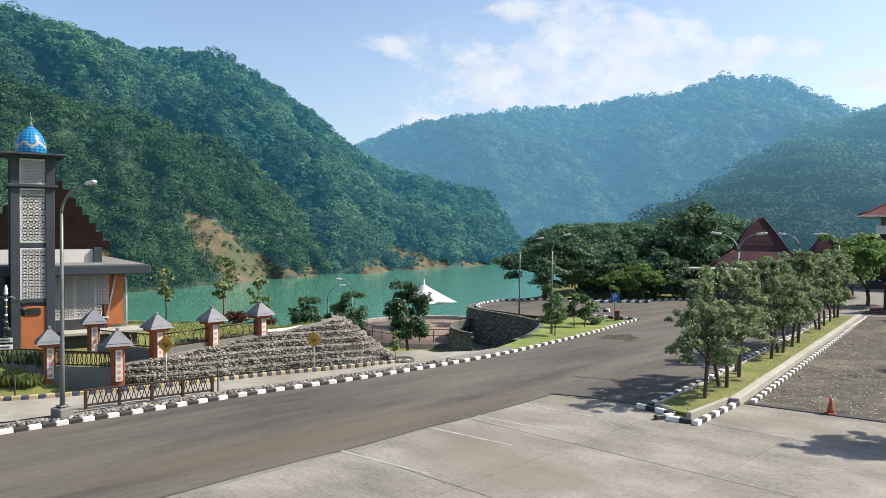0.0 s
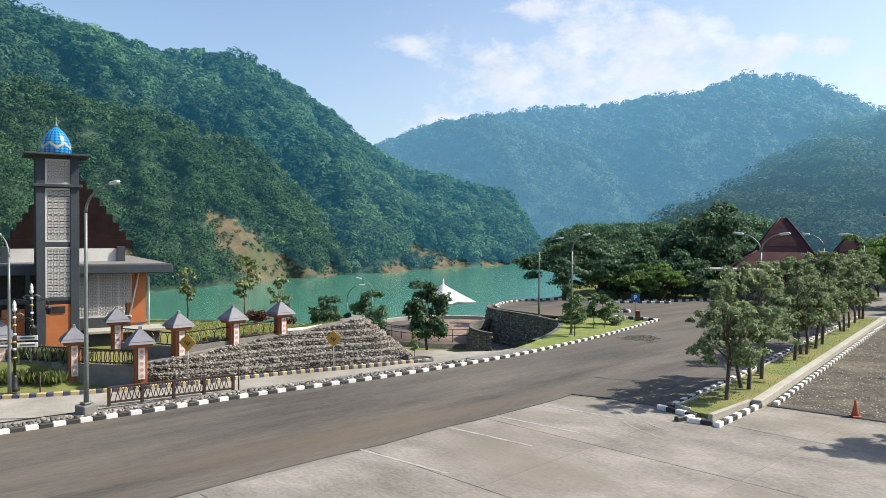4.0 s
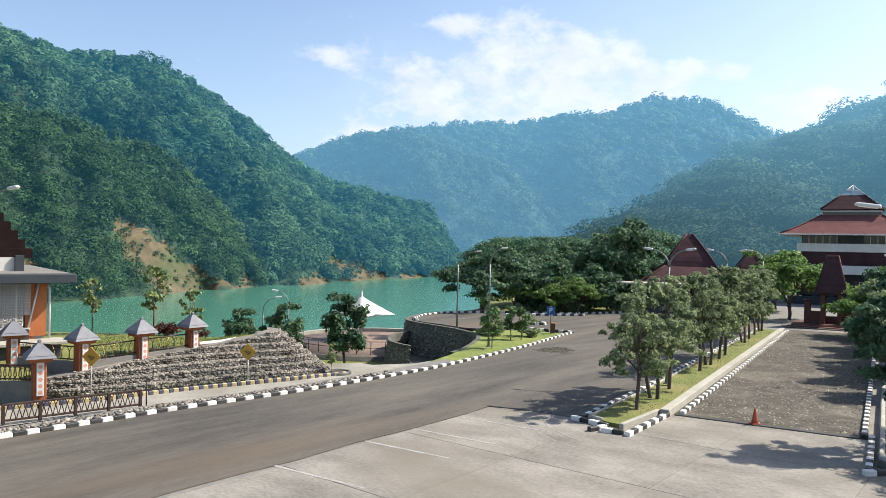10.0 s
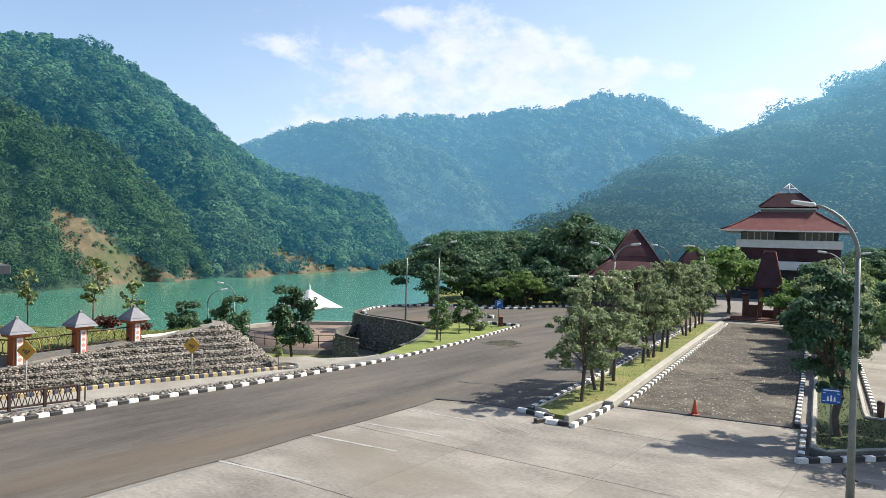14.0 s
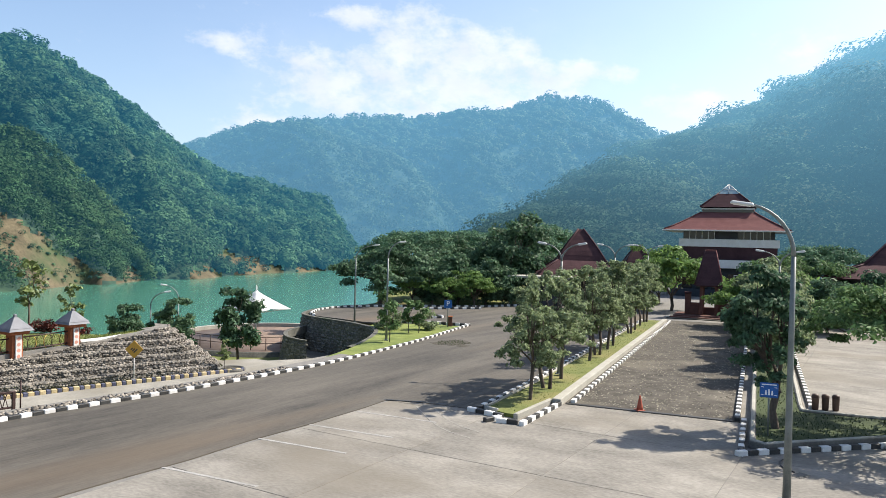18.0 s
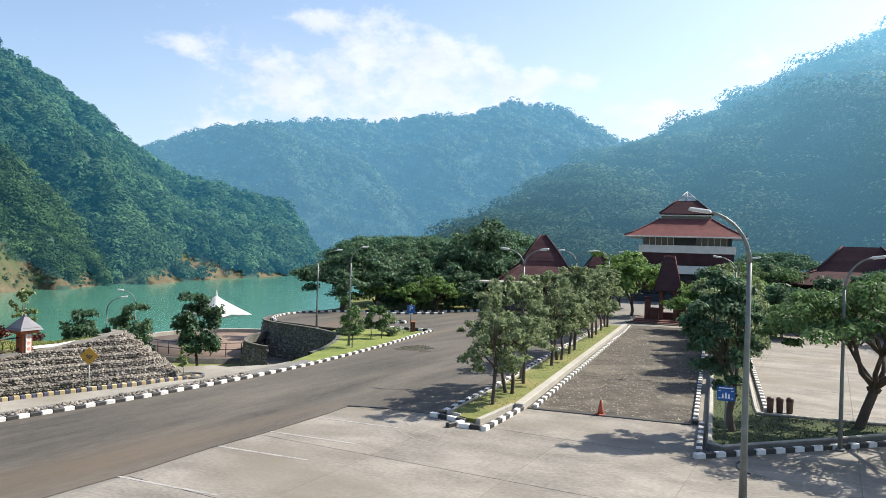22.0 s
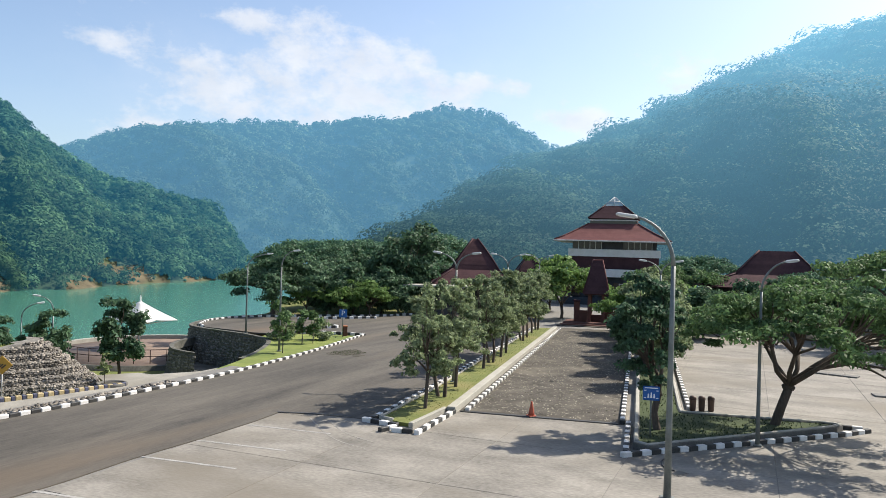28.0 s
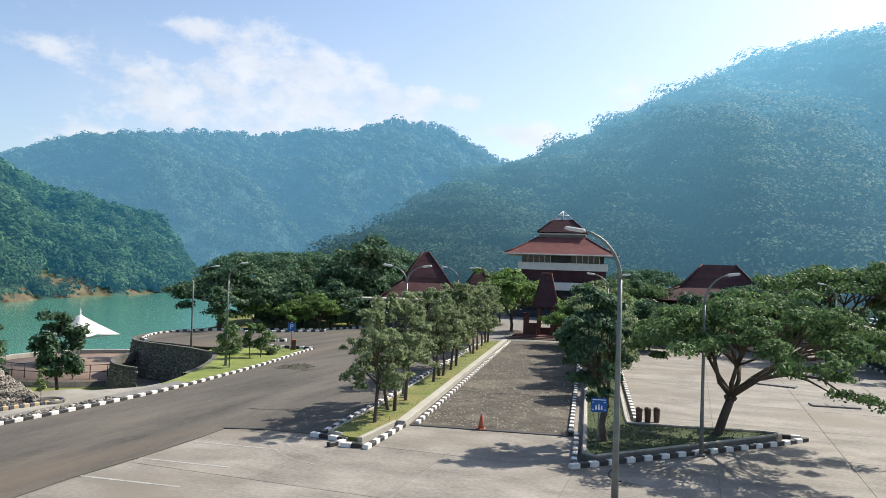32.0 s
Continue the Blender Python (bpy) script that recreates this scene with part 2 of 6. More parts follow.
membrane = mat("white_membrane", (0.644, 0.652, 0.661), (0.731, 0.731, 0.731), 1.0, 0.6, 0.05, 9, trans=0.35)
window_dark = mat("dark_glass", (0.012, 0.016, 0.02), (0.025, 0.03, 0.036), 1.0, 0.08, 0.0, 9, spec=0.6)
skylight_glass = mat("skylight_glass", (0.24, 0.32, 0.34), (0.34, 0.42, 0.43), 1.0, 0.15, 0.0, 9, spec=0.6)
bark = mat("bark", (0.055, 0.042, 0.032), (0.12, 0.095, 0.075), 3.0, 0.9, 0.7, 8, stretch=(1, 1, 0.3))
leaf = mat("leaf", (0.13, 0.18, 0.09), (0.265, 0.325, 0.175), 0.8, 0.65, 0.0, 6, island=0.45, trans=0.45, spec=0.22)
leaf_bright = mat("bright_leaf", (0.065, 0.125, 0.048), (0.135, 0.22, 0.085), 0.7, 0.65, 0.0, 6, island=0.45, trans=0.35, spec=0.2)
# lightened so that haze over the grove is in the leaf colour
leaf_dark = mat("dark_leaf", (0.045, 0.1, 0.056), (0.11, 0.185, 0.1), 0.4, 0.6, 0.0, 6, island=0.5, trans=0.42, spec=0.22)
grove_leaf = mat("feathery_grove_leaf", (0.05, 0.115, 0.07), (0.115, 0.21, 0.12), 0.3, 0.65, 0.0, 6, island=0.35, trans=0.3, spec=0.15)
leaf_fresh = mat("fresh_leaf", (0.1, 0.18, 0.05), (0.19, 0.3, 0.09), 0.5, 0.6, 0.0, 6, island=0.4, trans=0.4, spec=0.2)
leaf_yellow = mat("yellow_leaf", (0.1, 0.145, 0.045), (0.2, 0.245, 0.09), 0.8, 0.5, 0.0, 6, island=0.35, trans=0.3)
leaf_red = mat("red_leaf", (0.072, 0.012, 0.009), (0.132, 0.024, 0.015), 0.8, 0.5, 0.0, 6, island=0.35, trans=0.25)
# the hill materials below emit bluish light in place of haze
hill_leaf = mat("hill_foliage", (0.006, 0.028, 0.016), (0.085, 0.155, 0.068), 0.06, 0.8, 0.0, 6, island=0.16, trans=0.22, c=(0.02, 0.062, 0.045), spec=0.08, haze_glow=(0.010, 0.056, 0.098), haze_reach=(40, 330, 0.12, 1.4, 0.5), tone=0.5)
spur_leaf = mat("spur_foliage", (0.008, 0.03, 0.016), (0.086, 0.15, 0.058), 0.07, 0.8, 0.0, 6, island=0.16, trans=0.22, c=(0.038, 0.08, 0.034), spec=0.08, haze_glow=(0.010, 0.05, 0.078), haze_reach=(40, 330, 0.12, 1.2, 0.5), tone=0.5)
ridge_leaf = mat("far_ridge_foliage", (0.018, 0.04, 0.024), (0.042, 0.07, 0.036), 0.02, 0.8, 0.0, 9, island=0.1, trans=0.2, spec=0.1, haze_glow=(0.074, 0.186, 0.29), haze_reach=(400, 1000, 0.85, 1.3, 0.9), tone=0.4)
ridge_ground = mat("far_ridge_undergrowth", (0.014, 0.03, 0.018), (0.026, 0.046, 0.026), 0.02, 0.9, 0.0, 9, spec=0.1, haze_glow=(0.062, 0.158, 0.248), haze_reach=(400, 1000, 0.85, 1.3, 0.9))
# leaf colours darkened for the shaded slope, sunward haze in the emission
hill_leaf_right = mat("far_hillside_foliage", (0.008, 0.026, 0.017), (0.046, 0.078, 0.042), 0.05, 0.8, 0.0, 5, island=0.05, trans=0.12, spec=0.05, haze_glow=(0.054, 0.132, 0.192), haze_reach=(0, 290, 0.2, 3.4, 1.2), tone=0.6)
hillside_ground = mat("far_hillside_undergrowth", (0.006, 0.016, 0.011), (0.016, 0.03, 0.018), 0.02, 0.9, 0.0, 9, spec=0.1, haze_glow=(0.045, 0.11, 0.16), haze_reach=(0, 290, 0.2, 3.3, 1.2))
hill_ground = mat("hill_undergrowth", (0.012, 0.03, 0.014), (0.035, 0.066, 0.028), 0.06, 0.95, 0.5, 12, haze_glow=(0.010, 0.05, 0.084), haze_reach=(40, 330, 0.05, 1.2, 0.5))
inlay = mat("pink_inlay", (0.45, 0.2, 0.15), (0.55, 0.28, 0.22), 3.0, 0.7, 0.1, 9)
petal = mat("fallen_leaves", (0.2, 0.185, 0.135), (0.38, 0.35, 0.28), 3.0, 0.8, 0.0, 9, island=0.3)
line_white = mat("worn_line_paint", (0.19, 0.185, 0.17), (0.36, 0.35, 0.33), 3.0, 0.8, 0.1, 9)
# blades with the tree's shade painted in; also used for the weeds
blade_shade_weed = mat("shade_and_weed_blades", (0.021, 0.039, 0.011), (0.045, 0.066, 0.021), 0.8, 0.8, 0.0, island=0.3, trans=0.2)
blade_bright = mat("bright_blades", (0.075, 0.105, 0.026), (0.15, 0.18, 0.06), 0.8, 0.7, 0.0, island=0.35, trans=0.35)
grass_green = mat("green_turf", (0.104, 0.144, 0.024), (0.2, 0.228, 0.06), 0.9, 0.95, 0.6, 25, c=(0.08, 0.12, 0.024))
dirt = mat("road_dirt", (0.032, 0.03, 0.022), (0.075, 0.068, 0.048), 1.5, 0.95, 0.5, 12)


def make_water():
    m = bpy.data.materials.new("lake_water")
    m.use_nodes = True
    nt = m.node_tree
    N, L = nt.nodes.new, nt.links.new
    p = nt.nodes["Principled BSDF"]
    p.inputs["Base Color"].default_value = (0.075, 0.23, 0.165, 1)
    p.inputs["Roughness"].default_value = 0.14
    p.inputs["IOR"].default_value = 1.33
    geo = N("ShaderNodeNewGeometry")
    n1 = N("ShaderNodeTexNoise")
    n1.inputs["Scale"].default_value = 0.9
    n1.inputs["Detail"].default_value = 5.0
    L(geo.outputs["Position"], n1.inputs["Vector"])
    b = N("ShaderNodeBump")
    b.inputs["Strength"].default_value = 0.25
    b.inputs["Distance"].default_value = 0.15
    L(n1.outputs["Fac"], b.inputs["Height"])
    L(b.outputs[0], p.inputs["Normal"])
    n2 = N("ShaderNodeTexNoise")
    n2.inputs["Scale"].default_value = 0.02
    L(geo.outputs["Position"], n2.inputs["Vector"])
    mix = N("ShaderNodeMix")
    mix.data_type = "RGBA"
    L(n2.outputs["Fac"], mix.inputs["Factor"])
    mix.inputs["A"].default_value = (0.05, 0.165, 0.118, 1)
    mix.inputs["B"].default_value = (0.072, 0.21, 0.158, 1)
    L(mix.outputs["Result"], p.inputs["Base Color"])
    return m


water_mat = make_water()


# ---------------- mesh helpers ----------------
def empty(name, x=0.0, y=0.0, z=0.0, rz=0.0):
    ob = new(name)
    ob.empty_display_size = 0.3
    ob.matrix_world = pose(x, y, z, 0, 0, rz)
    return ob


def mesh_of(name, bm, material, smooth=False):
    me = bpy.data.meshes.new(name)
    bm.to_mesh(me)
    bm.free()
    me.materials.append(material)
    if smooth:
        for f in me.polygons:
            f.use_smooth = True
    return me


def part(name, bm, material, parent=None, label="", smooth=False):
    """Links a bmesh as one mesh object under a thing or a part (in its parent's space)."""
    ob = new(name, bm if isinstance(bm, bpy.types.Mesh) else mesh_of(name, bm, material, smooth))
    if parent:
        ob.parent = parent
    if label:
        tagged(ob, label)
    return ob


def array_mesh(name, verts, faces, material, smooth=False):
    """A mesh from numpy arrays: verts (n, 3), faces (m, 3 or 4)."""
    me = bpy.data.meshes.new(name)
    v, f = np.asarray(verts, float), np.asarray(faces, np.int32)
    me.vertices.add(len(v))
    me.vertices.foreach_set("co", v.ravel())
    me.loops.add(f.size)
    me.loops.foreach_set("vertex_index", f.ravel())
    me.polygons.add(len(f))
    me.polygons.foreach_set("loop_start", np.arange(0, f.size, f.shape[1], dtype=np.int32))
    me.polygons.foreach_set("loop_total", np.full(len(f), f.shape[1], np.int32))
    if smooth:
        me.polygons.foreach_set("use_smooth", np.ones(len(f), bool))
    me.update(calc_edges=True)
    me.materials.append(material)
    return me


def box(bm, x, y, z, sx, sy, sz, bevel=0.0, rz=0.0, taper=1.0):
    """A box standing on z, centred at x, y; its top is scaled by taper."""
    r = bmesh.ops.create_cube(bm, size=1.0)
    vs = r["verts"]
    for v in vs:
        k = taper if v.co.z > 0 else 1.0
        v.co = Vector((v.co.x * sx * k, v.co.y * sy * k, (v.co.z + 0.5) * sz))
    if bevel:
        es = {e for v in vs for e in v.link_edges}
        vs = bmesh.ops.bevel(bm, geom=list(es), offset=bevel, segments=1, affect="EDGES")["verts"]
    bmesh.ops.rotate(bm, cent=(0, 0, 0), matrix=Matrix.Rotation(radians(rz), 3, "Z"), verts=vs)
    bmesh.ops.translate(bm, vec=(x, y, z), verts=vs)
    return vs


def boxm(x, y, z, sx, sy, sz, bevel=0.0, rz=0.0, taper=1.0):
    bm = bmesh.new()
    box(bm, x, y, z, sx, sy, sz, bevel, rz, taper)
    return bm


def tube(bm, pts, radii, seg=8):
    """A tapered tube along points."""
    rings = []
    pts = [Vector(p) for p in pts]
    for i, p in enumerate(pts):
        d = (pts[min(i + 1, len(pts) - 1)] - pts[max(i - 1, 0)]).normalized()
        # carry the ring's axis along, so that the tube never twists
        if i == 0:
            a = d.cross(Vector((0, 0, 1)) if abs(d.z) < 0.9 else Vector((1, 0, 0))).normalized()
        else:
            a = (a - d * a.dot(d)).normalized()
        b = d.cross(a)
        r = radii[i] if isinstance(radii, (list, tuple)) else radii
        rings.append([bm.verts.new(p + r * (math.cos(k * math.tau / seg) * a + math.sin(k * math.tau / seg) * b)) for k in range(seg)])
    for r0, r1 in zip(rings, rings[1:]):
        for k in range(seg):
            f = bm.faces.new((r0[k], r0[(k + 1) % seg], r1[(k + 1) % seg], r1[k]))
            f.smooth = True
    bm.faces.new(rings[0][::-1])
    bm.faces.new(rings[-1])


def tubem(pts, radii, seg=8):
    bm = bmesh.new()
    tube(bm, pts, radii, seg)
    bmesh.ops.recalc_face_normals(bm, faces=bm.faces)
    return bm


def lathe(profile, seg=20):
    """A turned shape from (radius, z) pairs."""
    bm = bmesh.new()
    rings = [[bm.verts.new((r * math.cos(k * math.tau / seg), r * math.sin(k * math.tau / seg), z)) for k in range(seg)] for r, z in profile]
    for a, b in zip(rings, rings[1:]):
        for k in range(seg):
            bm.faces.new((a[k], a[(k + 1) % seg], b[(k + 1) % seg], b[k])).smooth = True
    bm.faces.new(rings[0][::-1])
    bm.faces.new(rings[-1])
    return bm


def hip(bm, x, y, z, sx, sy, tx, ty, h, thick=0.0):
    """A hipped roof frustum: base sx by sy at z, top tx by ty at z + h."""
    lo = [bm.verts.new((x + a * sx / 2, y + b * sy / 2, z)) for a, b in ((-1, -1), (1, -1), (1, 1), (-1, 1))]
    hi = [bm.verts.new((x + a * tx / 2, y + b * ty / 2, z + h)) for a, b in ((-1, -1), (1, -1), (1, 1), (-1, 1))]
    for k in range(4):
        bm.faces.new((lo[k], lo[(k + 1) % 4], hi[(k + 1) % 4], hi[k]))
    bm.faces.new(lo[::-1])
    bm.faces.new(hi)


def along(pts, step):
    """Points and headings at even steps along a polyline."""
    pts = [np.array(p, float) for p in pts]
    seg = [np.linalg.norm(b - a) for a, b in zip(pts, pts[1:])]
    total = sum(seg)
    n = max(1, round(total / step))
    res = []
    for i in range(n):
        d = (i + 0.5) * total / n
        for a, b, l in zip(pts, pts[1:], seg):
            if d <= l:
                break
            d -= l
        d = min(d, l)
        v = (b - a) / l
        res.append((a + v * d, math.degrees(math.atan2(v[1], v[0]))))
    return res, total / n


def smooth_line(ctrl, n):
    """A Catmull-Rom curve through control points."""
    c = [np.array(p, float) for p in ctrl]
    c = [2 * c[0] - c[1]] + c + [2 * c[-1] - c[-2]]
    res = []
    for i in range(1, len(c) - 2):
        for k in range(n):
            t = k / n
            p0, p1, p2, p3 = c[i - 1:i + 3]
            res.append(0.5 * (2 * p1 + (p2 - p0) * t + (2 * p0 - 5 * p1 + 4 * p2 - p3) * t * t + (3 * p1 - p0 - 3 * p2 + p3) * t ** 3))
    res.append(c[-2])
    return res

# ---------------- the site plan ----------------
UX, UY = 0.588, 0.809                 # along the brick avenue, away from the camera
LAKE_Z = -5.0


def sw(s, w, z=None):
    """A place on the plan: s along the avenue, w to its right."""
    p = (UX * s + UY * w, UY * s - UX * w)
    return p if z is None else (*p, z)


AVENUE_RZ = math.degrees(math.atan2(UY, UX))

SHORE = [(-400, -400), (-400, 10), (-90, 44), (-45, 46), (-24, 45), (-13, 43), (-7, 41), (-8, 47), (-10, 57), (-9.5, 66), (-5.5, 71.5), (1, 73.5), (5, 71.5), (7.6, 68.3),
         (10, 71.5), (14, 87), (24, 119), (38, 165), (50, 230), (60, 420), (500, 420), (500, -400)]
PLATFORM = [(-70, 28), (-16, 27.6), (-12.6, 29.6), (-9.6, 31.0), (-7.3, 32.4), (-5, 34.3), (-3.9, 36.2), (-4.6, 39), (-7, 41), (-13, 43), (-70, 46)]
HOLLOW = [(-6, 37.5), (0.6, 37.2), (2.6, 37.9), (4.5, 40.0), (5.9, 42.9), (7.0, 46.3), (7.4, 48.6), (7.8, 51.4), (6.7, 53.9), (5.4, 56.0), (4.7, 58.0), (5.4, 61), (8.0, 63.6), (9, 96), (-16, 96), (-12, 66), (-9, 52), (-6.5, 44)]


def outside(poly, x, y):
    """Signed distance from a polygon, above zero outside it."""
    p = np.array(poly, float)
    q = np.roll(p, -1, 0)
    d = np.full(x.shape, 1e9)
    inside = np.zeros(x.shape, bool)
    for (ax, ay), (bx, by) in zip(p, q):
        ex, ey = bx - ax, by - ay
        t = np.clip(((x - ax) * ex + (y - ay) * ey) / (ex * ex + ey * ey), 0, 1)
        d = np.minimum(d, np.hypot(x - ax - t * ex, y - ay - t * ey))
        if ay != by:
            inside ^= ((ay > y) != (by > y)) & (x < ex * (y - ay) / (by - ay) + ax)
    return np.where(inside, -d, d)


def step01(a, b, v):
    t = np.clip((v - a) / (b - a), 0, 1)
    return t * t * (3 - 2 * t)


def land(x, y):
    """Height of the ground."""
    x, y = np.asarray(x, float), np.asarray(y, float)
    z = np.full(x.shape, -0.06)
    z = z + (0.86 + 0.72 * np.exp(-((x + 5.6) ** 2 + (y - 35.6) ** 2) / 9.0)) * step01(0.3, -1.3, outside(PLATFORM, x, y))
    z = z - 2.9 * step01(0.1, -1.6, outside(HOLLOW, x, y))
    z = z - 7.0 * step01(-1.0, 9.0, outside(SHORE, x, y))
    return np.maximum(z, -7.0)


def land_z(x, y):
    return float(land(np.array([x]), np.array([y]))[0])


def grid_lines(lo, hi, step):
    far = [12, 30, 70, 160, 400, 1000, 2500, 4500]
    return np.concatenate([[lo - d for d in far[::-1]], np.arange(lo, hi + step / 2, step), [hi + d for d in far]])


def make_ground():
    xs, ys = grid_lines(-70, 110, 0.9), grid_lines(-30, 130, 0.9)
    X, Y = np.meshgrid(xs, ys)
    Z = land(X, Y)
    v = np.stack([X, Y, Z], -1).reshape(-1, 3)
    i = np.arange(len(v)).reshape(X.shape)
    f = np.stack([i[:-1, :-1], i[:-1, 1:], i[1:, 1:], i[1:, :-1]], -1).reshape(-1, 4)
    ob = new("ground", array_mesh("ground", v, f, grass, True))
    tagged(ob, "grassy ground of the lakeside grounds", "ground", kind="structure")


make_ground()


def make_lake():
    xs = np.array([-4000, -1200, -500, -300, -200, -120, -60, -30, 0, 30, 60, 120, 200, 320, 600, 1200])
    ys = np.array([20, 35, 45, 55, 70, 90, 120, 160, 220, 300, 450, 700, 1200, 4000])
    X, Y = np.meshgrid(xs, ys)
    v = np.stack([X, Y, np.full(X.shape, LAKE_Z)], -1).reshape(-1, 3)
    i = np.arange(len(v)).reshape(X.shape)
    f = np.stack([i[:-1, :-1], i[:-1, 1:], i[1:, 1:], i[1:, :-1]], -1).reshape(-1, 4)
    tagged(new("water", array_mesh("water", v, f, water_mat)), "still milky green water of the reservoir", "lake", kind="structure")


make_lake()


# ---------------- hills ----------------
def hill_noise(a, s, seed):
    g = np.random.RandomState(seed)
    z = np.zeros(np.broadcast(a, s).shape)
    for k in range(9):
        fa, fs, p = g.uniform(0.12, 1.1), g.uniform(0.5, 7), g.uniform(0, 6.28)
        z = z + np.sin(fa * a + fs * s + p) / (0.6 + fa * 1.6)
    return z / 3.0


def leaf_quads(centres, radii, per, size, rng, flat=0.75, shape=1.0, inner=0.55, loose=0.4, tri=False, up=0.25):
    """Leaf blades round crown centres: one pointed quad each, facing mostly outwards. Returns verts and faces, and for triangles the crowns' rounded normals."""
    n = len(centres) * per
    d = rng.normal(size=(n, 3))
    d /= np.linalg.norm(d, axis=1, keepdims=True)
    d[:, 2] = np.where(d[:, 2] < -0.35, -d[:, 2], d[:, 2])
    rr = rng.uniform(inner, 1.0, (n, 1)) ** shape
    r = np.repeat(radii, per)[:, None]
    off = d * rr * r
    off[:, 2] *= flat
    c = np.repeat(centres, per, axis=0) + off
    nrm = d + rng.normal(size=(n, 3)) * loose
    nrm[:, 2] += up
    nrm /= np.linalg.norm(nrm, axis=1, keepdims=True)
    a = np.cross(nrm, rng.normal(size=(n, 3)))
    a /= np.linalg.norm(a, axis=1, keepdims=True)
    b = np.cross(nrm, a)
    sz = (size * rng.uniform(0.6, 1.35, n))[:, None]
    if tri:
        v = np.stack([c - a * sz - b * sz * 0.5, c + a * sz - b * sz * 0.4, c + b * sz * 0.9], 1).reshape(-1, 3)
        soft = d * [1, 1, 0.8 / max(flat, 0.3)] + nrm * 0.35 + [0, 0, up]
        soft /= np.linalg.norm(soft, axis=1, keepdims=True)
        return v, np.arange(n * 3).reshape(-1, 3), np.repeat(soft, 3, axis=0)
    v = np.stack([c - a * sz, c - b * sz * 0.5 + nrm * sz * 0.12, c + a * sz, c + b * sz * 0.5 + nrm * sz * 0.12], 1).reshape(-1, 3)
    return v, np.arange(n * 4).reshape(-1, 4)


def hill(name, rows, leaf_mat, crowns, per, blade_size, crown_r, seed, label, lift=0.0, bare=(), ground_mat=None, power=0.9, rough=0.11, s_near=0.0, flat=0.9, span=240.0, up=0.25):
    """A wooded hill lofted between its foot and its crest. rows: heading, foot distance and height, crest distance and height."""
    rows = np.array(rows, float)
    az = np.arange(rows[0, 0], rows[-1, 0] + 0.01, 0.45)
    ctrl = [np.interp(az, rows[:, 0], rows[:, k]) for k in range(1, 5)]
    s = np.concatenate([np.linspace(0, 1, 34), [1.12, 1.3, 1.6]])
    S, A = np.meshgrid(s, az)

    def surf(A, S):
        r0, z0, r1, z1 = [np.interp(A, az, c) for c in ctrl]
        up = np.clip(S, 0, 1)
        h = z0 + (z1 - z0) * up ** power * np.where(S > 1, np.clip(1 - (S - 1) / 0.6, 0, 1), 1)
        h = h + rough * (z1 - z0) * hill_noise(A, S * 2, seed) * np.sin(np.pi * np.clip(S, 0, 1)) ** 0.7
        r = r0 + (r1 - r0) * S + 4 * hill_noise(A * 2.2, S, seed + 5)
        return np.stack([r * np.sin(np.radians(A)), r * np.cos(np.radians(A)), h], -1)

    P = surf(A, S)
    i = np.arange(A.size).reshape(A.shape)
    f = np.stack([i[:-1, :-1], i[1:, :-1], i[1:, 1:], i[:-1, 1:]], -1).reshape(-1, 4)
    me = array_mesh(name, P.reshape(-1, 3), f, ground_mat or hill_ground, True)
    me.materials.append(soil)

    def bare_at(A, S):
        k = np.zeros(np.shape(A), bool)
        for a, b, wa, ws in bare:
            k |= ((A - a) / wa) ** 2 + ((S - b) / ws) ** 2 + 0.5 * hill_noise(A * 6, S * 12, 3) < 1
        return k
    fa, fs = (A[:-1, :-1] + 0.22).ravel(), (S[:-1, :-1] + 0.015).ravel()
    me.polygons.foreach_set("material_index", bare_at(fa, fs).astype(np.int32))
    ob = tagged(new(name, me), label, "hill", kind="structure")
    rng = np.random.RandomState(seed)
    n = crowns * 3
    lo, hi = max(az[0], -35.0), min(az[-1], 58.0)
    a, b = np.where(rng.uniform(size=n) < 0.88, rng.uniform(lo, hi, n), rng.uniform(az[0], az[-1], n)), rng.uniform(s_near, 1.03, n)
    clump = hill_noise(a * 3, b * 9, seed + 9)
    keep = (~bare_at(a, b) | (rng.uniform(size=n) < 0.6)) & (rng.uniform(-1.2, 1.2, n) < clump + 0.5)
    a, b = a[keep][:crowns], b[keep][:crowns]
    c = surf(a, b)
    rad = crown_r * rng.uniform(0.5, 1.4, len(a))
    rad = np.where(rng.uniform(size=len(a)) < 0.1, rad * 1.5, rad)
    rad = np.where(bare_at(a, b), rad * rng.uniform(0.12, 0.5, len(a)), rad)
    c[:, 2] += rad * 0.55 + lift
    # slender trees standing out along the crest and, fewer, on the slope
    m = crowns // 16
    sa, sb = rng.uniform(lo, hi, m), 1 - np.where(rng.uniform(size=m) < 0.7, 0.1, 0.8) * rng.uniform(size=m) ** 2
    tall = surf(sa, sb)
    tr = crown_r * rng.uniform(0.18, 0.34, m)
    tall[:, 2] += min(crown_r, 3.2) * rng.uniform(0.9, 1.7, m)
    stack = [tall - [0, 0, 1] * tr[:, None] * k for k in (0, 1.3, 2.6)]
    c, rad = np.concatenate([c, *stack]), np.concatenate([rad, tr * 0.7, tr, tr * 0.85])
    far = np.clip(np.linalg.norm(c[:, :2], axis=1) / span, 0.5, 1.4)
    v, q, soft = leaf_quads(c, rad, per, np.repeat(blade_size * far * np.clip(rad / crown_r, 0.45, 1.1), per), rng, flat=flat, inner=0.75, loose=0.14, tri=True, up=up)
    me = array_mesh("hill_woods", v, q, leaf_mat, True)
    me.normals_split_custom_set_from_vertices(soft.astype(np.float32))
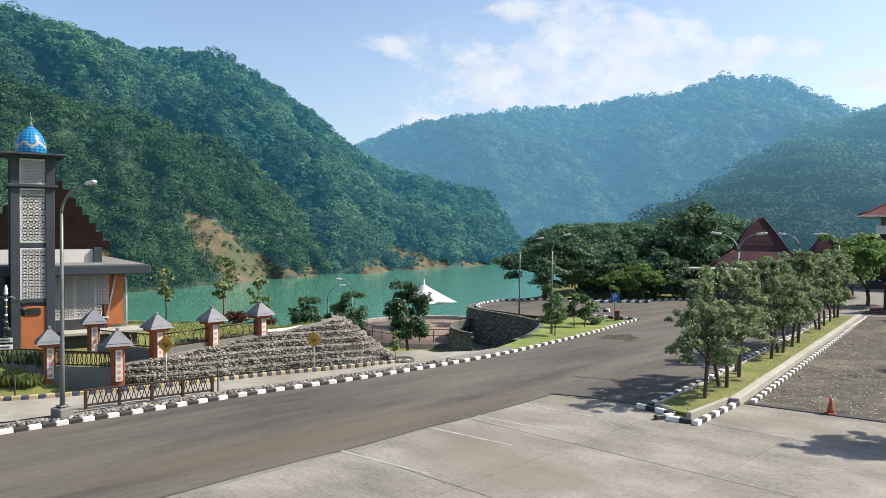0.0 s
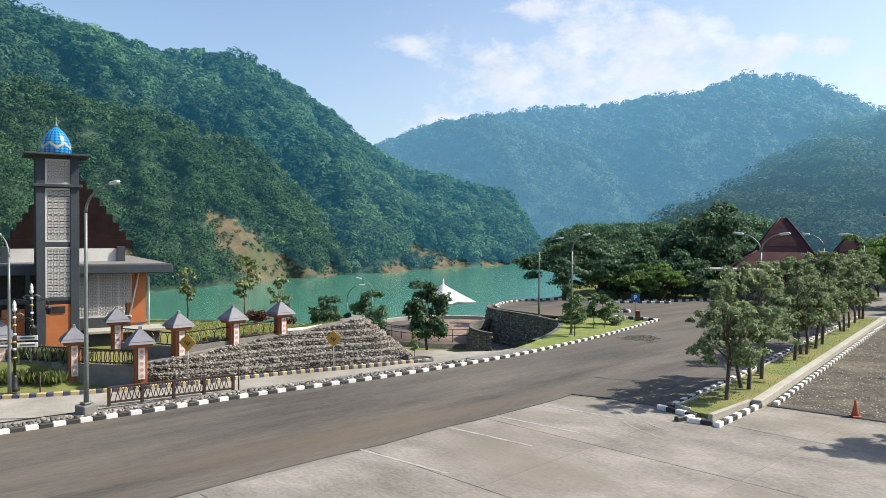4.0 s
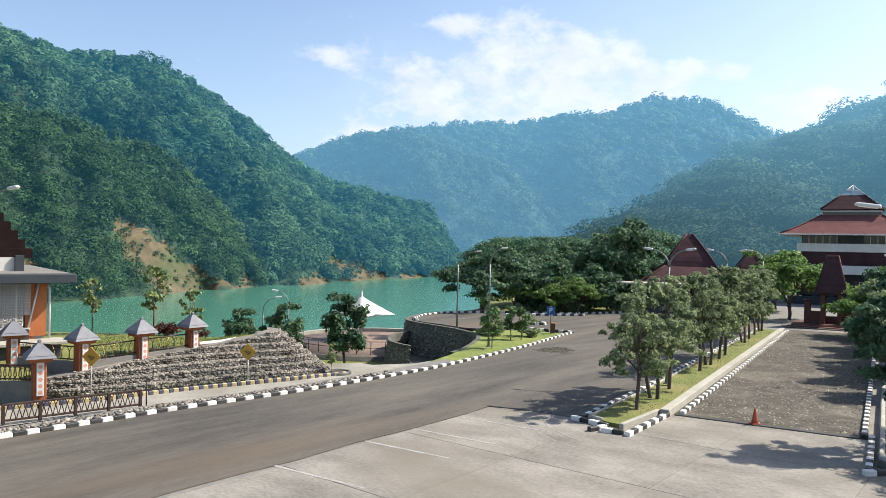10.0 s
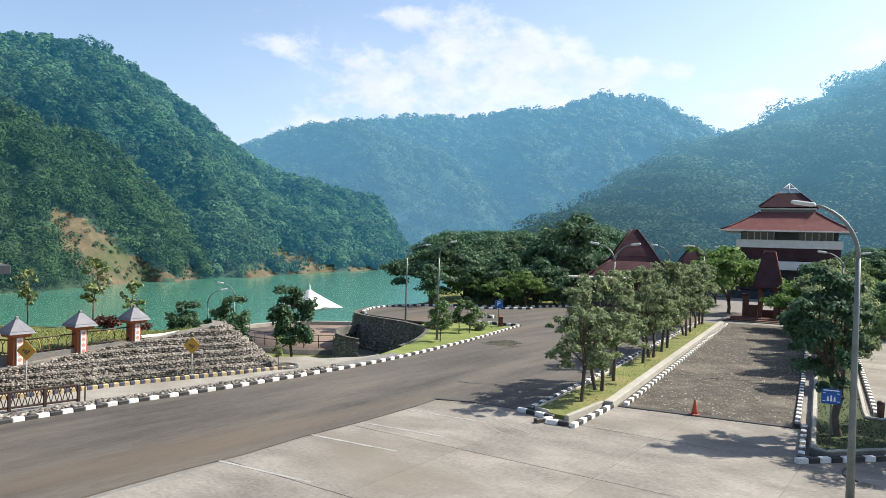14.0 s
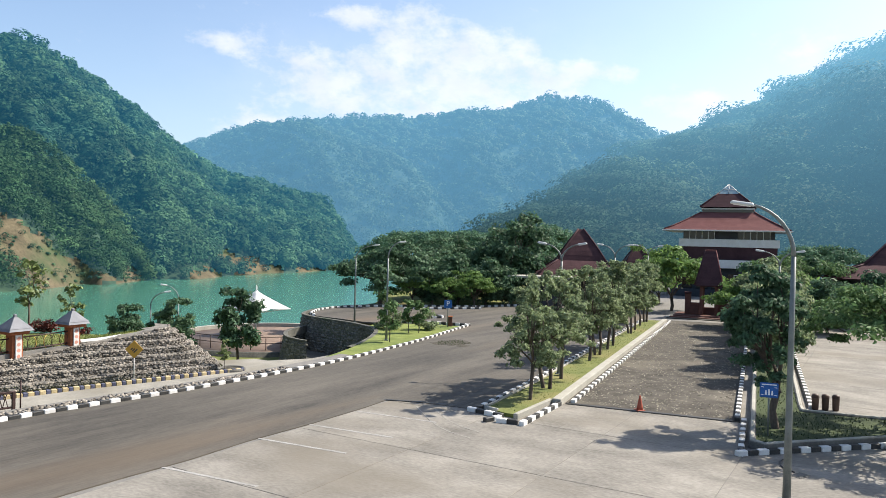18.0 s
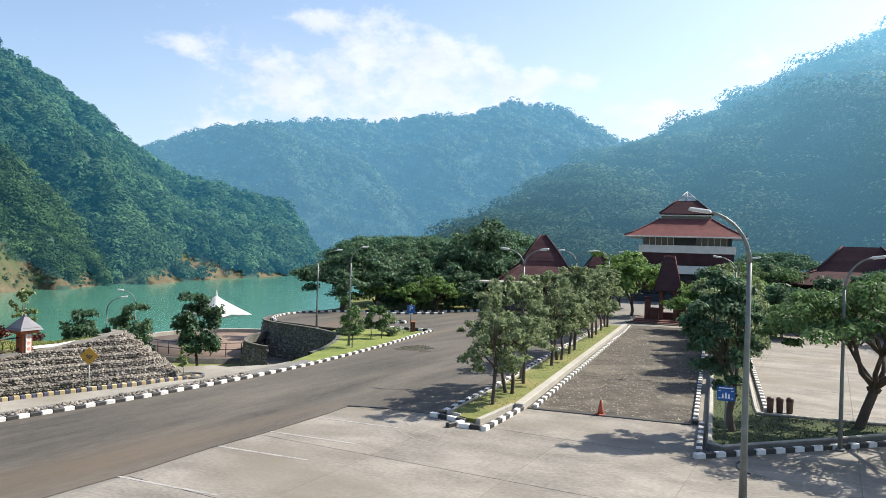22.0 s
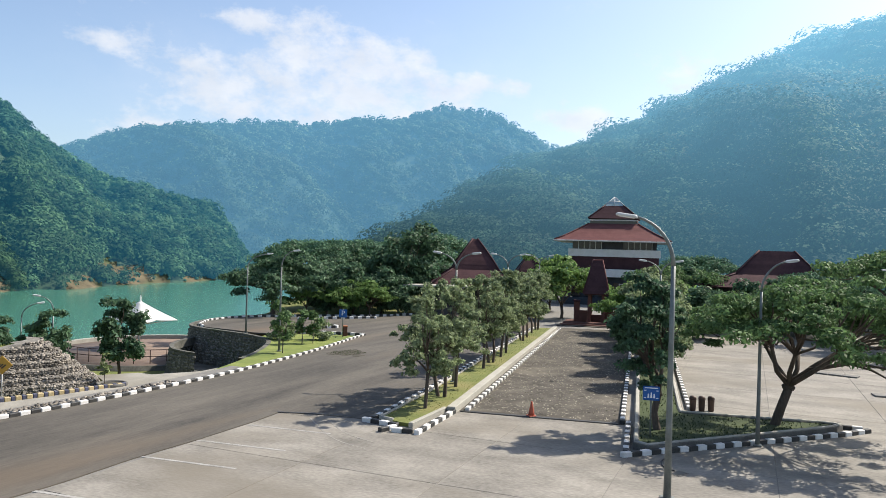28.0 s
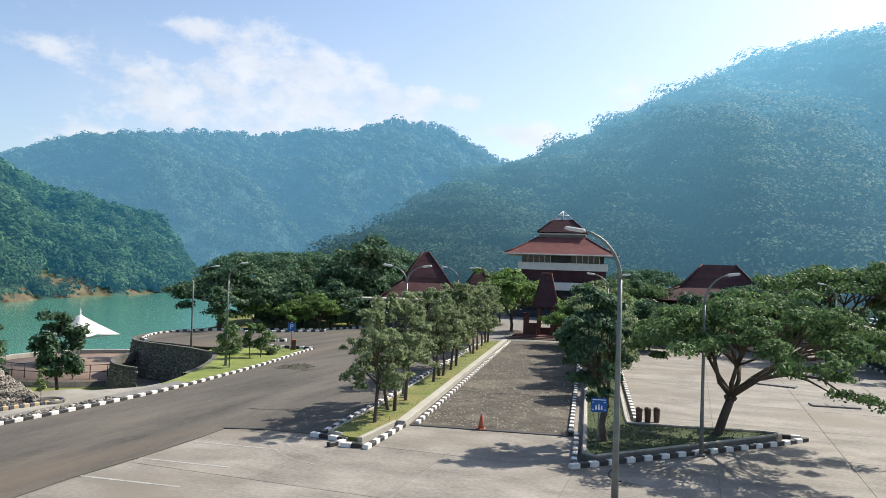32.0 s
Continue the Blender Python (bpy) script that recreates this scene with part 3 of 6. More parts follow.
    me.attributes.new("tone", "FLOAT", "POINT").data.foreach_set("value", np.repeat(rng.uniform(size=len(c)), per * 3).astype(np.float32))
    woods = new("hill_woods", me)
    tagged(woods, "dense green woodland covering " + label.split(" ", 1)[1], "woodland", kind="stuff")
    return surf


def el(r, deg):
    """Height at distance r under an angle of elevation from the camera's place."""
    return EYE_Z + r * math.tan(radians(deg))


LEFT = [(-60, 148, -8, 330, el(330, 15.5)), (-45, 150, -8, 330, el(330, 14.6)), (-32, 155, -8, 330, el(330, 13.9)), (-26, 162, -8, 330, el(330, 12.9)),
        (-22, 168, -8, 335, el(335, 12.2)), (-17, 180, -8, 340, el(340, 12.25)), (-14.5, 186, -8, 335, el(335, 11.3)), (-10.5, 190, -6, 330, el(330, 8.8)),
        (-6.2, 192, -5, 330, el(330, 5.4)), (-3.5, 204, -5, 330, el(330, 4.0)), (-1.8, 214, -5, 330, el(330, 3.7)), (0.9, 228, -5, 330, el(330, 3.0)), (3.0, 240, -5, 330, el(330, 2.45)), (4.4, 252, -5, 325, el(325, 1.5)), (5.4, 262, -5, 320, el(320, -0.3)), (6.3, 282, -5, 305, -4), (8, 300, -6, 306, -6)]
FAR = [(-30, 500, -6, 900, el(900, 5)), (-12, 480, -6, 860, el(860, 5.2)), (-7, 470, -6, 860, el(860, 6.0)), (-2, 460, -6, 850, el(850, 7.8)), (2, 460, -6, 850, el(850, 8.6)), (6, 460, -6, 850, el(850, 9.1)),
       (12, 460, -6, 850, el(850, 9.2)), (17.4, 460, -6, 850, el(850, 9.7)), (19.6, 460, -6, 850, el(850, 10.6)), (21.3, 460, -6, 850, el(850, 11.0)), (24.6, 460, -6, 850, el(850, 10.4)),
       (26.6, 460, -6, 850, el(850, 9.1)), (29.6, 460, -6, 850, el(850, 8.0)), (36, 460, -6, 850, el(850, 7.6)), (50, 460, -6, 850, el(850, 7))]
RIGHT = [(13, 250, -6, 262, -6), (16, 190, -5, 285, el(285, 0.0)), (18.6, 150, -3, 290, el(290, 1.1)), (20.7, 140, -1, 295, el(295, 2.2)), (22.9, 132, -0.5, 300, el(300, 3.7)), (25, 126, -0.2, 300, el(300, 5.3)), (29.6, 118, -0.2, 300, el(300, 7.0)),
         (35.3, 112, -0.2, 310, el(310, 8.9)), (39, 108, -0.2, 315, el(315, 10.75)), (42.8, 104, -0.2, 320, el(320, 12.45)), (47, 98, -0.2, 325, el(325, 14.05)), (53, 92, -0.2, 330, el(330, 15.7)), (58, 90, -0.2, 330, el(330, 15.4)), (80, 80, -0.2, 320, el(320, 14.4))]
SPUR = [(-60, 118, -5, 190, el(190, 9.0)), (-40, 121, -5, 195, el(195, 9.4)), (-30, 128, -5, 200, el(200, 8.8)), (-22, 140, -5, 208, el(208, 7.6)), (-17, 153, -5, 212, el(212, 6.2)),
        (-14.6, 162, -5, 212, el(212, 4.8)), (-12, 172, -5, 212, el(212, 1.9)), (-10, 180, -5, 208, el(208, -0.8)), (-8.4, 186, -5.5, 198, -5.5)]
# hills whose foliage and ground emit painted haze
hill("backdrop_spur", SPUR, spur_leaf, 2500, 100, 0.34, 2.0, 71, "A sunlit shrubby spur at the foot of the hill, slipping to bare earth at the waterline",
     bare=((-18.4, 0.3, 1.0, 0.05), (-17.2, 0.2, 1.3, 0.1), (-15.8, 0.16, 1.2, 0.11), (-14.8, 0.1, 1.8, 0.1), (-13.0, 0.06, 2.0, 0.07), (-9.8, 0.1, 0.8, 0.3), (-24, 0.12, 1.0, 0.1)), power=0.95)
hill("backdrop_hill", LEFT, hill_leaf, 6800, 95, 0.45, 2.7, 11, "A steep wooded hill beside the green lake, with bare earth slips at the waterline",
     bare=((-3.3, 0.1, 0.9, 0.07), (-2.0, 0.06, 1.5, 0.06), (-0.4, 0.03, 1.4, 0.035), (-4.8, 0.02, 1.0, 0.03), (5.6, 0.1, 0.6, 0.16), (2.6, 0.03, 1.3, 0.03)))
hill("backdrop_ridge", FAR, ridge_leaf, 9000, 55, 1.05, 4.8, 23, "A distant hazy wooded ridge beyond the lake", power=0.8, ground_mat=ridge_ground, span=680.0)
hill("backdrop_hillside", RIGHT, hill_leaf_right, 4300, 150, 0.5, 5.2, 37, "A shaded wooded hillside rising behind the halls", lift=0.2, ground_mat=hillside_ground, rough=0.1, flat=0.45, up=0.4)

# ---------------- roads and paving ----------------
def flat(name, pts, z, material, label, category, thick=0.08):
    bm = bmesh.new()
    top = [bm.verts.new((x, y, z)) for x, y in pts]
    low = [bm.verts.new((x, y, z - thick)) for x, y in pts]
    f = bm.faces.new(top)
    bm.normal_update()
    if f.normal.z < 0:
        f.normal_flip()
    n = len(pts)
    for k in range(n):
        bm.faces.new((top[k], top[(k + 1) % n], low[(k + 1) % n], low[k]))
    bmesh.ops.triangulate(bm, faces=[f])
    return tagged(part(name, bm, material), label, category, kind="structure")


ROAD_KERB = smooth_line([(-25, 10.4), (-17, 17.6), (-12.2, 21.8), (-9.8, 23.9), (-6.9, 26.6), (-3.1, 29.7), (1.6, 34.2), (4.7, 37.8), (8.7, 43.1), (12.2, 48.4), (13.6, 50.4)], 6)
EDGE = [(4.3, 27.3), (3.3, 26.1), (1.2, 23.9), (-0.6, 22.2), (-2.1, 20.5), (-3.4, 19.3), (-4.6, 18.1), (-5.6, 17.0), (-12, 10.0), (-20, 2)]
flat("road", [(-30, 5)] + [tuple(p) for p in ROAD_KERB] + [(12.6, 51.4), (11.0, 52.4), (8.4, 52.9), (7.4, 52.4), (6.3, 53.0), (4.9, 55.0), (3.3, 57.0), (2.75, 59.0), (3.8, 62.0), (6.4, 64.6), (10.5, 64.5), (18, 64.2), (24, 66.4), (31, 68), (34, 64)]
     + [sw(63, -8.2), sw(50, -8.4), sw(38, -8.55), sw(29, -8.7), sw(24.6, -8.9), (6.6, 25.7), (5.4, 26.6)] + EDGE, 0.02, asphalt, "wide worn dark asphalt road with faint tyre tracks", "road", 0.1)
flat("avenue", [sw(27.3, -6.5), sw(27.3, -0.4), sw(62, -0.4), sw(62, -6.5)], 0.018, pavers, "avenue of dark paving blocks strewn with fallen leaves", "road")
base_pts = [(-22, 2), (-5.8, 17.2), (4.2, 27.6), sw(70, -9), sw(112, -16), sw(112, 14), (95, 60), (95, -28), (-22, -28)]
flat("pavement_base", base_pts, -0.012, mortar, "dark joint bed under the concrete slabs", "pavement")


def make_slabs():
    pave = empty("pavement")
    tagged(pave, "broad plaza of weathered concrete slabs with dark joints", "pavement", kind="structure")
    d1, d2 = np.array([0.69, 0.724]), np.array([0.724, -0.69])
    LA, LB = 4.9, 4.1
    bm = boxm(0, 0, -0.1, LA - 0.02, LB - 0.02, 0.1, 0.006)
    me = mesh_of("slab", bm, concrete)
    o = np.array([4.3, 27.1])
    count = 0
    for i in range(-14, 18):
        for j in range(-1, 19):
            c = o + d1 * (i + 0.5) * LA + d2 * (j + 0.5) * LB
            if not (-24 < c[0] < 92 and -26 < c[1] < 62):
                continue
            s, w = UX * c[0] + UY * c[1], UY * c[0] - UX * c[1]
            if w < -5.5 and s > 27:
                continue
            if w < -9:
                if not (c[1] < c[0] * 0.9 + 22.2):
                    continue
            if s > 70:
                continue
            ob = part("slab", me, concrete, pave)
            ob.matrix_world = pose(c[0], c[1], 0.0, 0, 0, math.degrees(math.atan2(d1[1], d1[0])))
            count += 1


make_slabs()


def strip(name, left, right, dz, material, label, category, n=3):
    """Paving draped over the ground between two lines of the same number of points."""
    v, f = [], []
    for a, b in zip(left, right):
        for k in range(n + 1):
            x, y = np.array(a) + (np.array(b) - np.array(a)) * k / n
            v.append((x, y, land_z(x, y) + dz))
    for i in range(len(left) - 1):
        for k in range(n):
            q = i * (n + 1) + k
            f.append((q, q + 1, q + n + 2, q + n + 1))
    return tagged(new(name, array_mesh(name, v, f, material, True)), label, category, kind="structure")


acc_l = smooth_line([(-30, 14.5), (-17.5, 24.8), (-14.2, 25.9), (-10.8, 27.7), (-7.2, 30.2), (-2.8, 32.9), (-2.2, 35.4), (-4.0, 40.0)], 6)
acc_r = smooth_line([(-28, 11.4), (-17.8, 19.2), (-12.9, 23.3), (-9.7, 26.0), (-5.9, 29.2), (-1.8, 32.6), (2.6, 36.6), (2.2, 40.8)], 6)
lane_concrete = mat("dusty_lane_concrete", (0.19, 0.18, 0.155), (0.315, 0.3, 0.26), 0.8, 0.9, 0.3, 16, c=(0.17, 0.155, 0.12))
strip("pavement_lane", acc_l, acc_r, 0.05, lane_concrete, "pale concrete lane leading down to the lake terrace", "lane", 6)
# gravel gutter behind the road kerb
strip("gutter", [tuple(np.array(p) + (-0.72, 0.66)) for p in ROAD_KERB[:42]], [tuple(np.array(p) + (-0.08, 0.08)) for p in ROAD_KERB[:42]], 0.16, mortar, "rough stone-pitched gutter behind the kerb", "gutter", 2)


BLOCKS = {}


def kerb_blocks(name, pts, mats, label, step=0.375, w=0.18, h=0.15, z=0.0, follow=False, parts=(0.5, 0.5)):
    thing = tagged(empty(name), label, "kerb", kind="structure")
    spots, pair = along(pts, step * 2)
    runs = []
    for p, rz in spots:
        a = radians(rz)
        d = np.array([math.cos(a), math.sin(a)])
        runs.append((p[:2] - d * pair * (0.5 - parts[0] / 2), rz, 0))
        runs.append((p[:2] + d * pair * (0.5 - parts[1] / 2), rz, 1))
    for p, rz, k in runs:
        m, l = mats[k], pair * parts[k]
        key = (m.name, round(l, 2), w, h)
        if key not in BLOCKS:
            BLOCKS[key] = mesh_of("block", boxm(0, 0, -0.06, l - 0.012, w, h + 0.06, 0.02), m)
        ob = part("kerb_block", BLOCKS[key], m, thing)
        ob.matrix_world = pose(p[0], p[1], z + (land_z(*p) + 0.06 if follow else 0), 0, 0, rz + random.uniform(-0.6, 0.6))
    return thing


BW = (white_paint, black_paint)
kerb_blocks("kerb", ROAD_KERB, BW, "black and white painted kerb along the asphalt road")
kerb_blocks("kerb", [(13.6, 50.4), (12.6, 51.3), (11.0, 52.3), (8.4, 52.8)], BW, "black and white painted kerb round the grass corner")
LANE_KERB = smooth_line([(-17.5, 24.9), (-14.2, 26.0), (-10.8, 27.8), (-7.2, 30.3), (-2.8, 33.0), (-1.2, 33.9)], 6)
for run, pitch in ((LANE_KERB[:14], 0.26), (LANE_KERB[13:], 0.2)):
    kerb_blocks("kerb", run, (yellow_paint, blue_paint), "yellow and blue painted kerb along the lane", step=pitch, follow=True, h=0.13, parts=(0.58, 0.42))
# median: a low outer kerb and a raised inner planter wall
kerb_blocks("kerb", [sw(60, -8.35), sw(42, -8.62), sw(30.4, -8.76), sw(24.3, -9.0), sw(23.95, -7.85)], BW, "black and white painted kerb round the tree median")
kerb_blocks("kerb", [sw(23.75, -7.85), sw(23.3, -8.1), sw(23.35, -6.95), sw(26.9, -6.62)], BW, "black and white painted kerb at the foot of the tree median")
kerb_blocks("kerb", [sw(27.4, -6.24), sw(61, -6.24)], BW, "black and white painted kerb beside the paved avenue", h=0.14)
kerb_blocks("kerb", [sw(61, -0.5), sw(27.7, -0.5), sw(27.4, -0.28), sw(23.0, -0.3), (17.7, 18.88), (22.4, 18.98), (23.55, 19.1), (23.75, 19.5), (23.3, 19.85)], BW, "black and white painted kerb round the shade-painted lawn", step=0.36)
kerb_blocks("kerb", [sw(31.0, 2.0), sw(61, 2.05)], BW, "black and white painted kerb beside the parking ground")
kerb_blocks("kerb", smooth_line([(3.1, 57.5), (3.0, 59.2), (4.1, 62.2), (6.6, 64.5), (10.5, 65.4), (18, 65.2), (22, 66.4), (27, 67.6), (31, 68.6)], 5), BW, "black and white painted kerb at the round overlook")
kerb_blocks("kerb", [(9.8, 54.9), (12.7, 55.4), (13.0, 55.9), (12.4, 56.4)], BW, "black and white painted end of a small traffic island", h=0.2)
kerb_blocks("kerb", [(11.0, 62.6), (17.9, 62.9), (18.1, 63.5)], BW, "black and white painted kerb of a parking bay", h=0.2)


planter_grey = mat("grey_planter_render", (0.07, 0.068, 0.062), (0.16, 0.155, 0.14), 1.2, 0.9, 0.3, 12)


def low_wall(name, pts, w, h, material, label, z=0.0):
    thing = tagged(empty(name), label, "planter wall", kind="structure")
    for a, b in zip(pts, pts[1:]):
        a, b = np.array(a), np.array(b)
        l = float(np.linalg.norm(b - a))
        m = (a + b) / 2
        ob = part("wall_segment", boxm(0, 0, -0.05, l + w * 0.6, w, h + 0.05, 0.02), material, thing)
        ob.matrix_world = pose(m[0], m[1], z, 0, 0, math.degrees(math.atan2(b[1] - a[1], b[0] - a[0])))
    return thing


low_wall("planter_wall", [sw(60, -8.08), sw(42, -8.32), sw(30, -8.46), sw(24.6, -8.72), sw(24.4, -8.2)], 0.1, 0.2, concrete_plain, "pale concrete planter edge round the tree median")
low_wall("planter_wall", [sw(24.0, -7.4), sw(26.9, -6.98)], 0.16, 0.2, concrete_plain, "pale concrete edging at the foot of the median")
low_wall("planter_wall", [sw(26.9, -6.72), sw(60.5, -6.62)], 0.34, 0.24, concrete_plain, "broad pale concrete wall between lawn and avenue")
ISLAND = [sw(61, 0.0), sw(24.0, 0.0), sw(23.75, 0.35), (18.5, 19.2), (21.3, 19.35), (22.5, 19.45), (23.0, 19.65), (22.5, 20.15), (20.9, 21.2), (19.7, 22.0), (18.6, 22.8), sw(30.2, 1.6), sw(61, 1.8)]
low_wall("planter_wall", ISLAND, 0.2, 0.24, planter_grey, "grey-faced planter wall round the shade-painted lawn")
low_wall("planter_cap", ISLAND, 0.13, 0.28, concrete_plain, "pale concrete edging of the shade-painted lawn")


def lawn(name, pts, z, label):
    # a label with "deep" picks the turf that has shade painted in
    return flat(name, pts, z, lawn_shaded if "deep" in label else grass, label, "lawn", 0.2)


lawn("lawn", [sw(60, -8.05), sw(42, -8.3), sw(30, -8.44), sw(24.65, -8.7), sw(24.2, -7.9), sw(24.1, -7.36), sw(26.9, -6.95), sw(27.1, -6.8), sw(60, -6.7)], 0.13, "sunlit lawn strip in the tree median")
lawn("lawn", ISLAND, 0.2, "lawn with deep shade painted in under the spreading tree")
flat("lawn", [(2.6, 37.4), (4.0, 40.0), (5.3, 42.9), (6.4, 46.2), (6.75, 48.6), (6.5, 50.6), (7.2, 52.2), (13.2, 50.3), (11.9, 48.3), (10.2, 45.7), (8.2, 42.8), (5.6, 39.3), (3.3, 36.5)], 0.0, grass_green, "bright green lawn between the road kerb and the overlook", "lawn", 0.2)
# drain line across the mouth of the avenue
low_wall("drain", [sw(27.25, -6.4), sw(27.35, -0.7)], 0.22, 0.035, black_paint, "dark grated drain across the mouth of the avenue")

# ---------------- trees ----------------
def pol(az, d):
    """A place by heading and distance from the camera's foot."""
    return d * math.sin(radians(az)), d * math.cos(radians(az))


def make_tree(seed, h, r, base, leaf_mat, leaves, size, label, style="oval", stems=1, trunk_r=0.09, limbs=7, fork=None, lean=(0.0, 0.0), shift=(0.0, 0.0), blob=0.42, name="tree", group="", extra=()):
    """A tree at the origin: tapered stems, limbs that end in leaf clumps, and a crown of single leaves.
    h: height, r: crown radius, base: where the crown begins, fork: where the limbs begin, extra: clumps that hang lower."""
    rng = np.random.RandomState(seed)
    thing = tagged(empty(name), label, "tree", group)
    fork = fork if fork is not None else base * 0.9
    ch = h - base
    clumps = []
    n = int(limbs * 2.4)
    for k in range(n):
        a = k * 2.4 + rng.uniform(-0.4, 0.4)
        q = math.sqrt((k + 0.6) / n)
        if style == "umbrella":
            rad = q * r * rng.uniform(0.85, 1.0)
            z = h - blob * r * 0.35 - ch * 0.62 * q ** 2.2 * rng.uniform(0.7, 1.1)
        elif style == "wide":
            rad = q * r * rng.uniform(0.8, 1.0)
            z = base + ch * (0.25 + 0.62 * math.sqrt(max(0.0, 1 - q * q)) * rng.uniform(0.55, 1.0))
        else:
            t = rng.uniform(0.08, 0.95)
            rad = r * math.sin(math.pi * min(1, 0.12 + 0.85 * t)) ** 0.65 * rng.uniform(0.35, 0.85)
            z = base + ch * t
        clumps.append((shift[0] + rad * math.cos(a), shift[1] + rad * math.sin(a), z))
    clumps += extra
    tops = []
    for k in range(stems):
        a = k * math.tau / max(stems, 1) + rng.uniform(0, 1)
        o = 0.0 if stems == 1 else trunk_r * 1.6
        foot = Vector((o * math.cos(a), o * math.sin(a), -0.15))
        top = Vector((lean[0] + 2.2 * o * math.cos(a), lean[1] + 2.2 * o * math.sin(a), fork + rng.uniform(-0.1, 0.1) * fork))
        mid = (foot + top) / 2 + Vector((rng.uniform(-0.06, 0.06) * h * 0.4, rng.uniform(-0.06, 0.06) * h * 0.4, 0)) - Vector((lean[0] * 0.15, lean[1] * 0.15, 0))
        part("trunk", tubem([foot - Vector((0, 0, 0.1)), foot + (mid - foot) * 0.15, mid, top], [trunk_r * 1.5, trunk_r * 1.1, trunk_r * 1.0, trunk_r * 0.95], 9), bark, thing)
        tops.append(top)
    mains = max(3, limbs // 3)
    groups = [[] for _ in range(mains)]
    for c in clumps:
        a = math.atan2(c[1] - shift[1], c[0] - shift[0])
        groups[int((a + math.pi) / math.tau * mains * 0.999)].append(Vector(c))
    for k, g in enumerate(groups):
        if not g:
            continue
        st = tops[k % stems]
        e = st.lerp(sum(g, Vector()) / len(g), 0.52)
        kink = Vector(rng.uniform(-0.09, 0.09, 3)) * (e - st).length
        limb = part("limb", tubem([st - (e - st) * 0.12, st.lerp(e, 0.45) + kink, e], [trunk_r * 0.68, trunk_r * 0.52, trunk_r * 0.4], 7), bark, thing)
        for c in g:
            kink = Vector(rng.uniform(-0.08, 0.08, 3)) * (c - e).length
            part("branch", tubem([e - (c - e) * 0.04, e.lerp(c, 0.4) + kink + Vector((0, 0, 0.06 * (c - e).length)), e.lerp(c, 0.75) - kink * 0.5, c], [trunk_r * 0.34, trunk_r * 0.25, trunk_r * 0.16, trunk_r * 0.07], 5), bark, limb)
    c = np.array(clumps)
    more = c[rng.randint(0, len(c), len(c) * 2)] + rng.normal(size=(len(c) * 2, 3)) * np.array([1, 1, 0.35 if style == "umbrella" else 0.9]) * r * 0.17
    c = np.concatenate([c, more])
    rad = blob * r * rng.uniform(0.55, 1.05, len(c))
    fl = 0.5 if style in ("umbrella", "wide") else 0.85
    v, q = leaf_quads(c, rad, max(8, leaves // len(c)), size, rng, flat=fl, inner=0.3, loose=0.6)
    crown = part("crown", array_mesh("crown", v, q, leaf_mat), leaf_mat, thing)
    tagged(crown, kind="stuff")
    return thing


def plant(proto, x, y, z, rz=0.0, k=1.0, label=""):
    ob = copy_thing(proto, pose(x, y, z, 0, 0, rz) @ Matrix.Diagonal((k, k, k, 1)))
    if label:
        tagged(ob, label)
    return ob


def drop(proto):
    """Takes a pattern tree out of the scene once it has been copied."""
    for o in [*proto.children_recursive, proto]:
        bpy.data.objects.remove(o)


# the row on the median
MEDIAN_LABEL = "small grey-green street tree on the median lawn"
mids = [make_tree(40 + k, 4.6, 1.5, 1.45, leaf, 7600, 0.08, MEDIAN_LABEL, "oval", stems=(1, 2, 1)[k], trunk_r=0.075, limbs=13, fork=1.5, blob=0.23, group="trees on the median", lean=(0.15, 0.05)) for k in range(3)]
for k, (s, w, sc, rz) in enumerate([(26.7, -7.7, 0.9, 20), (29.1, -7.7, 1.0, 130), (31.5, -7.72, 0.97, 250), (37.1, -7.66, 1.0, 60), (39.3, -7.7, 0.95, 170), (41.7, -7.62, 1.02, 300), (43.5, -7.64, 0.96, 30), (50.2, -7.7, 0.98, 90), (52.4, -7.7, 0.9, 210), (55.4, -7.8, 0.95, 140), (58.2, -7.8, 1.0, 10)]):
    plant(mids[k % 3], *sw(s, w), 0.11, rz, sc)
for m in mids:
    drop(m)
make_tree(61, 5.0, 1.5, 1.7, leaf_dark, 13000, 0.085, "dense dark-trunked tree beside the blue sign", "oval", trunk_r=0.12, limbs=14, fork=1.4, blob=0.27, shift=(-0.35, 0.3)).matrix_world = pose(15.95, 20.75, 0.2)
make_tree(62, 5.0, 4.5, 2.25, leaf_bright, 36000, 0.08, "wide umbrella-shaped rain tree with forked trunk on the lawn", "umbrella", trunk_r=0.16, limbs=21, fork=1.55, lean=(0.35, -0.35), shift=(0.55, -1.5), blob=0.155,
          extra=[(2.3, -3.3, 1.8), (3.0, -3.7, 1.7)]).matrix_world = pose(20.68, 20.39, 0.2)
# trees beyond on the verge strip
t = make_tree(63, 4.4, 1.7, 1.2, leaf, 7000, 0.13, "leafy tree on the verge by the avenue", "oval", trunk_r=0.09, limbs=9, fork=1.3, blob=0.36)
for s, w, sc in ((36.5, 1.0, 0.8), (41, 0.9, 0.95), (44, 1.1, 0.9), (47, 0.9, 1.0), (50.5, 0.9, 0.95), (54, 0.9, 1.1)):
    plant(t, *sw(s, w), 0.2, s * 37, sc)
drop(t)
# lakeside trees below the platform
t = make_tree(64, 4.3, 1.5, 0.9, leaf_dark, 5500, 0.13, "round dark-leaved tree below the stone terrace", "oval", trunk_r=0.08, limbs=9, fork=1.0, blob=0.36)
plant(t, *pol(-2.55, 45.5), -1.75, 40, 1.06)
plant(t, *pol(-6.95, 44.5), -1.5, 150, 0.88)
plant(t, *pol(-10.2, 46.5), -1.9, 250, 0.85)
drop(t)
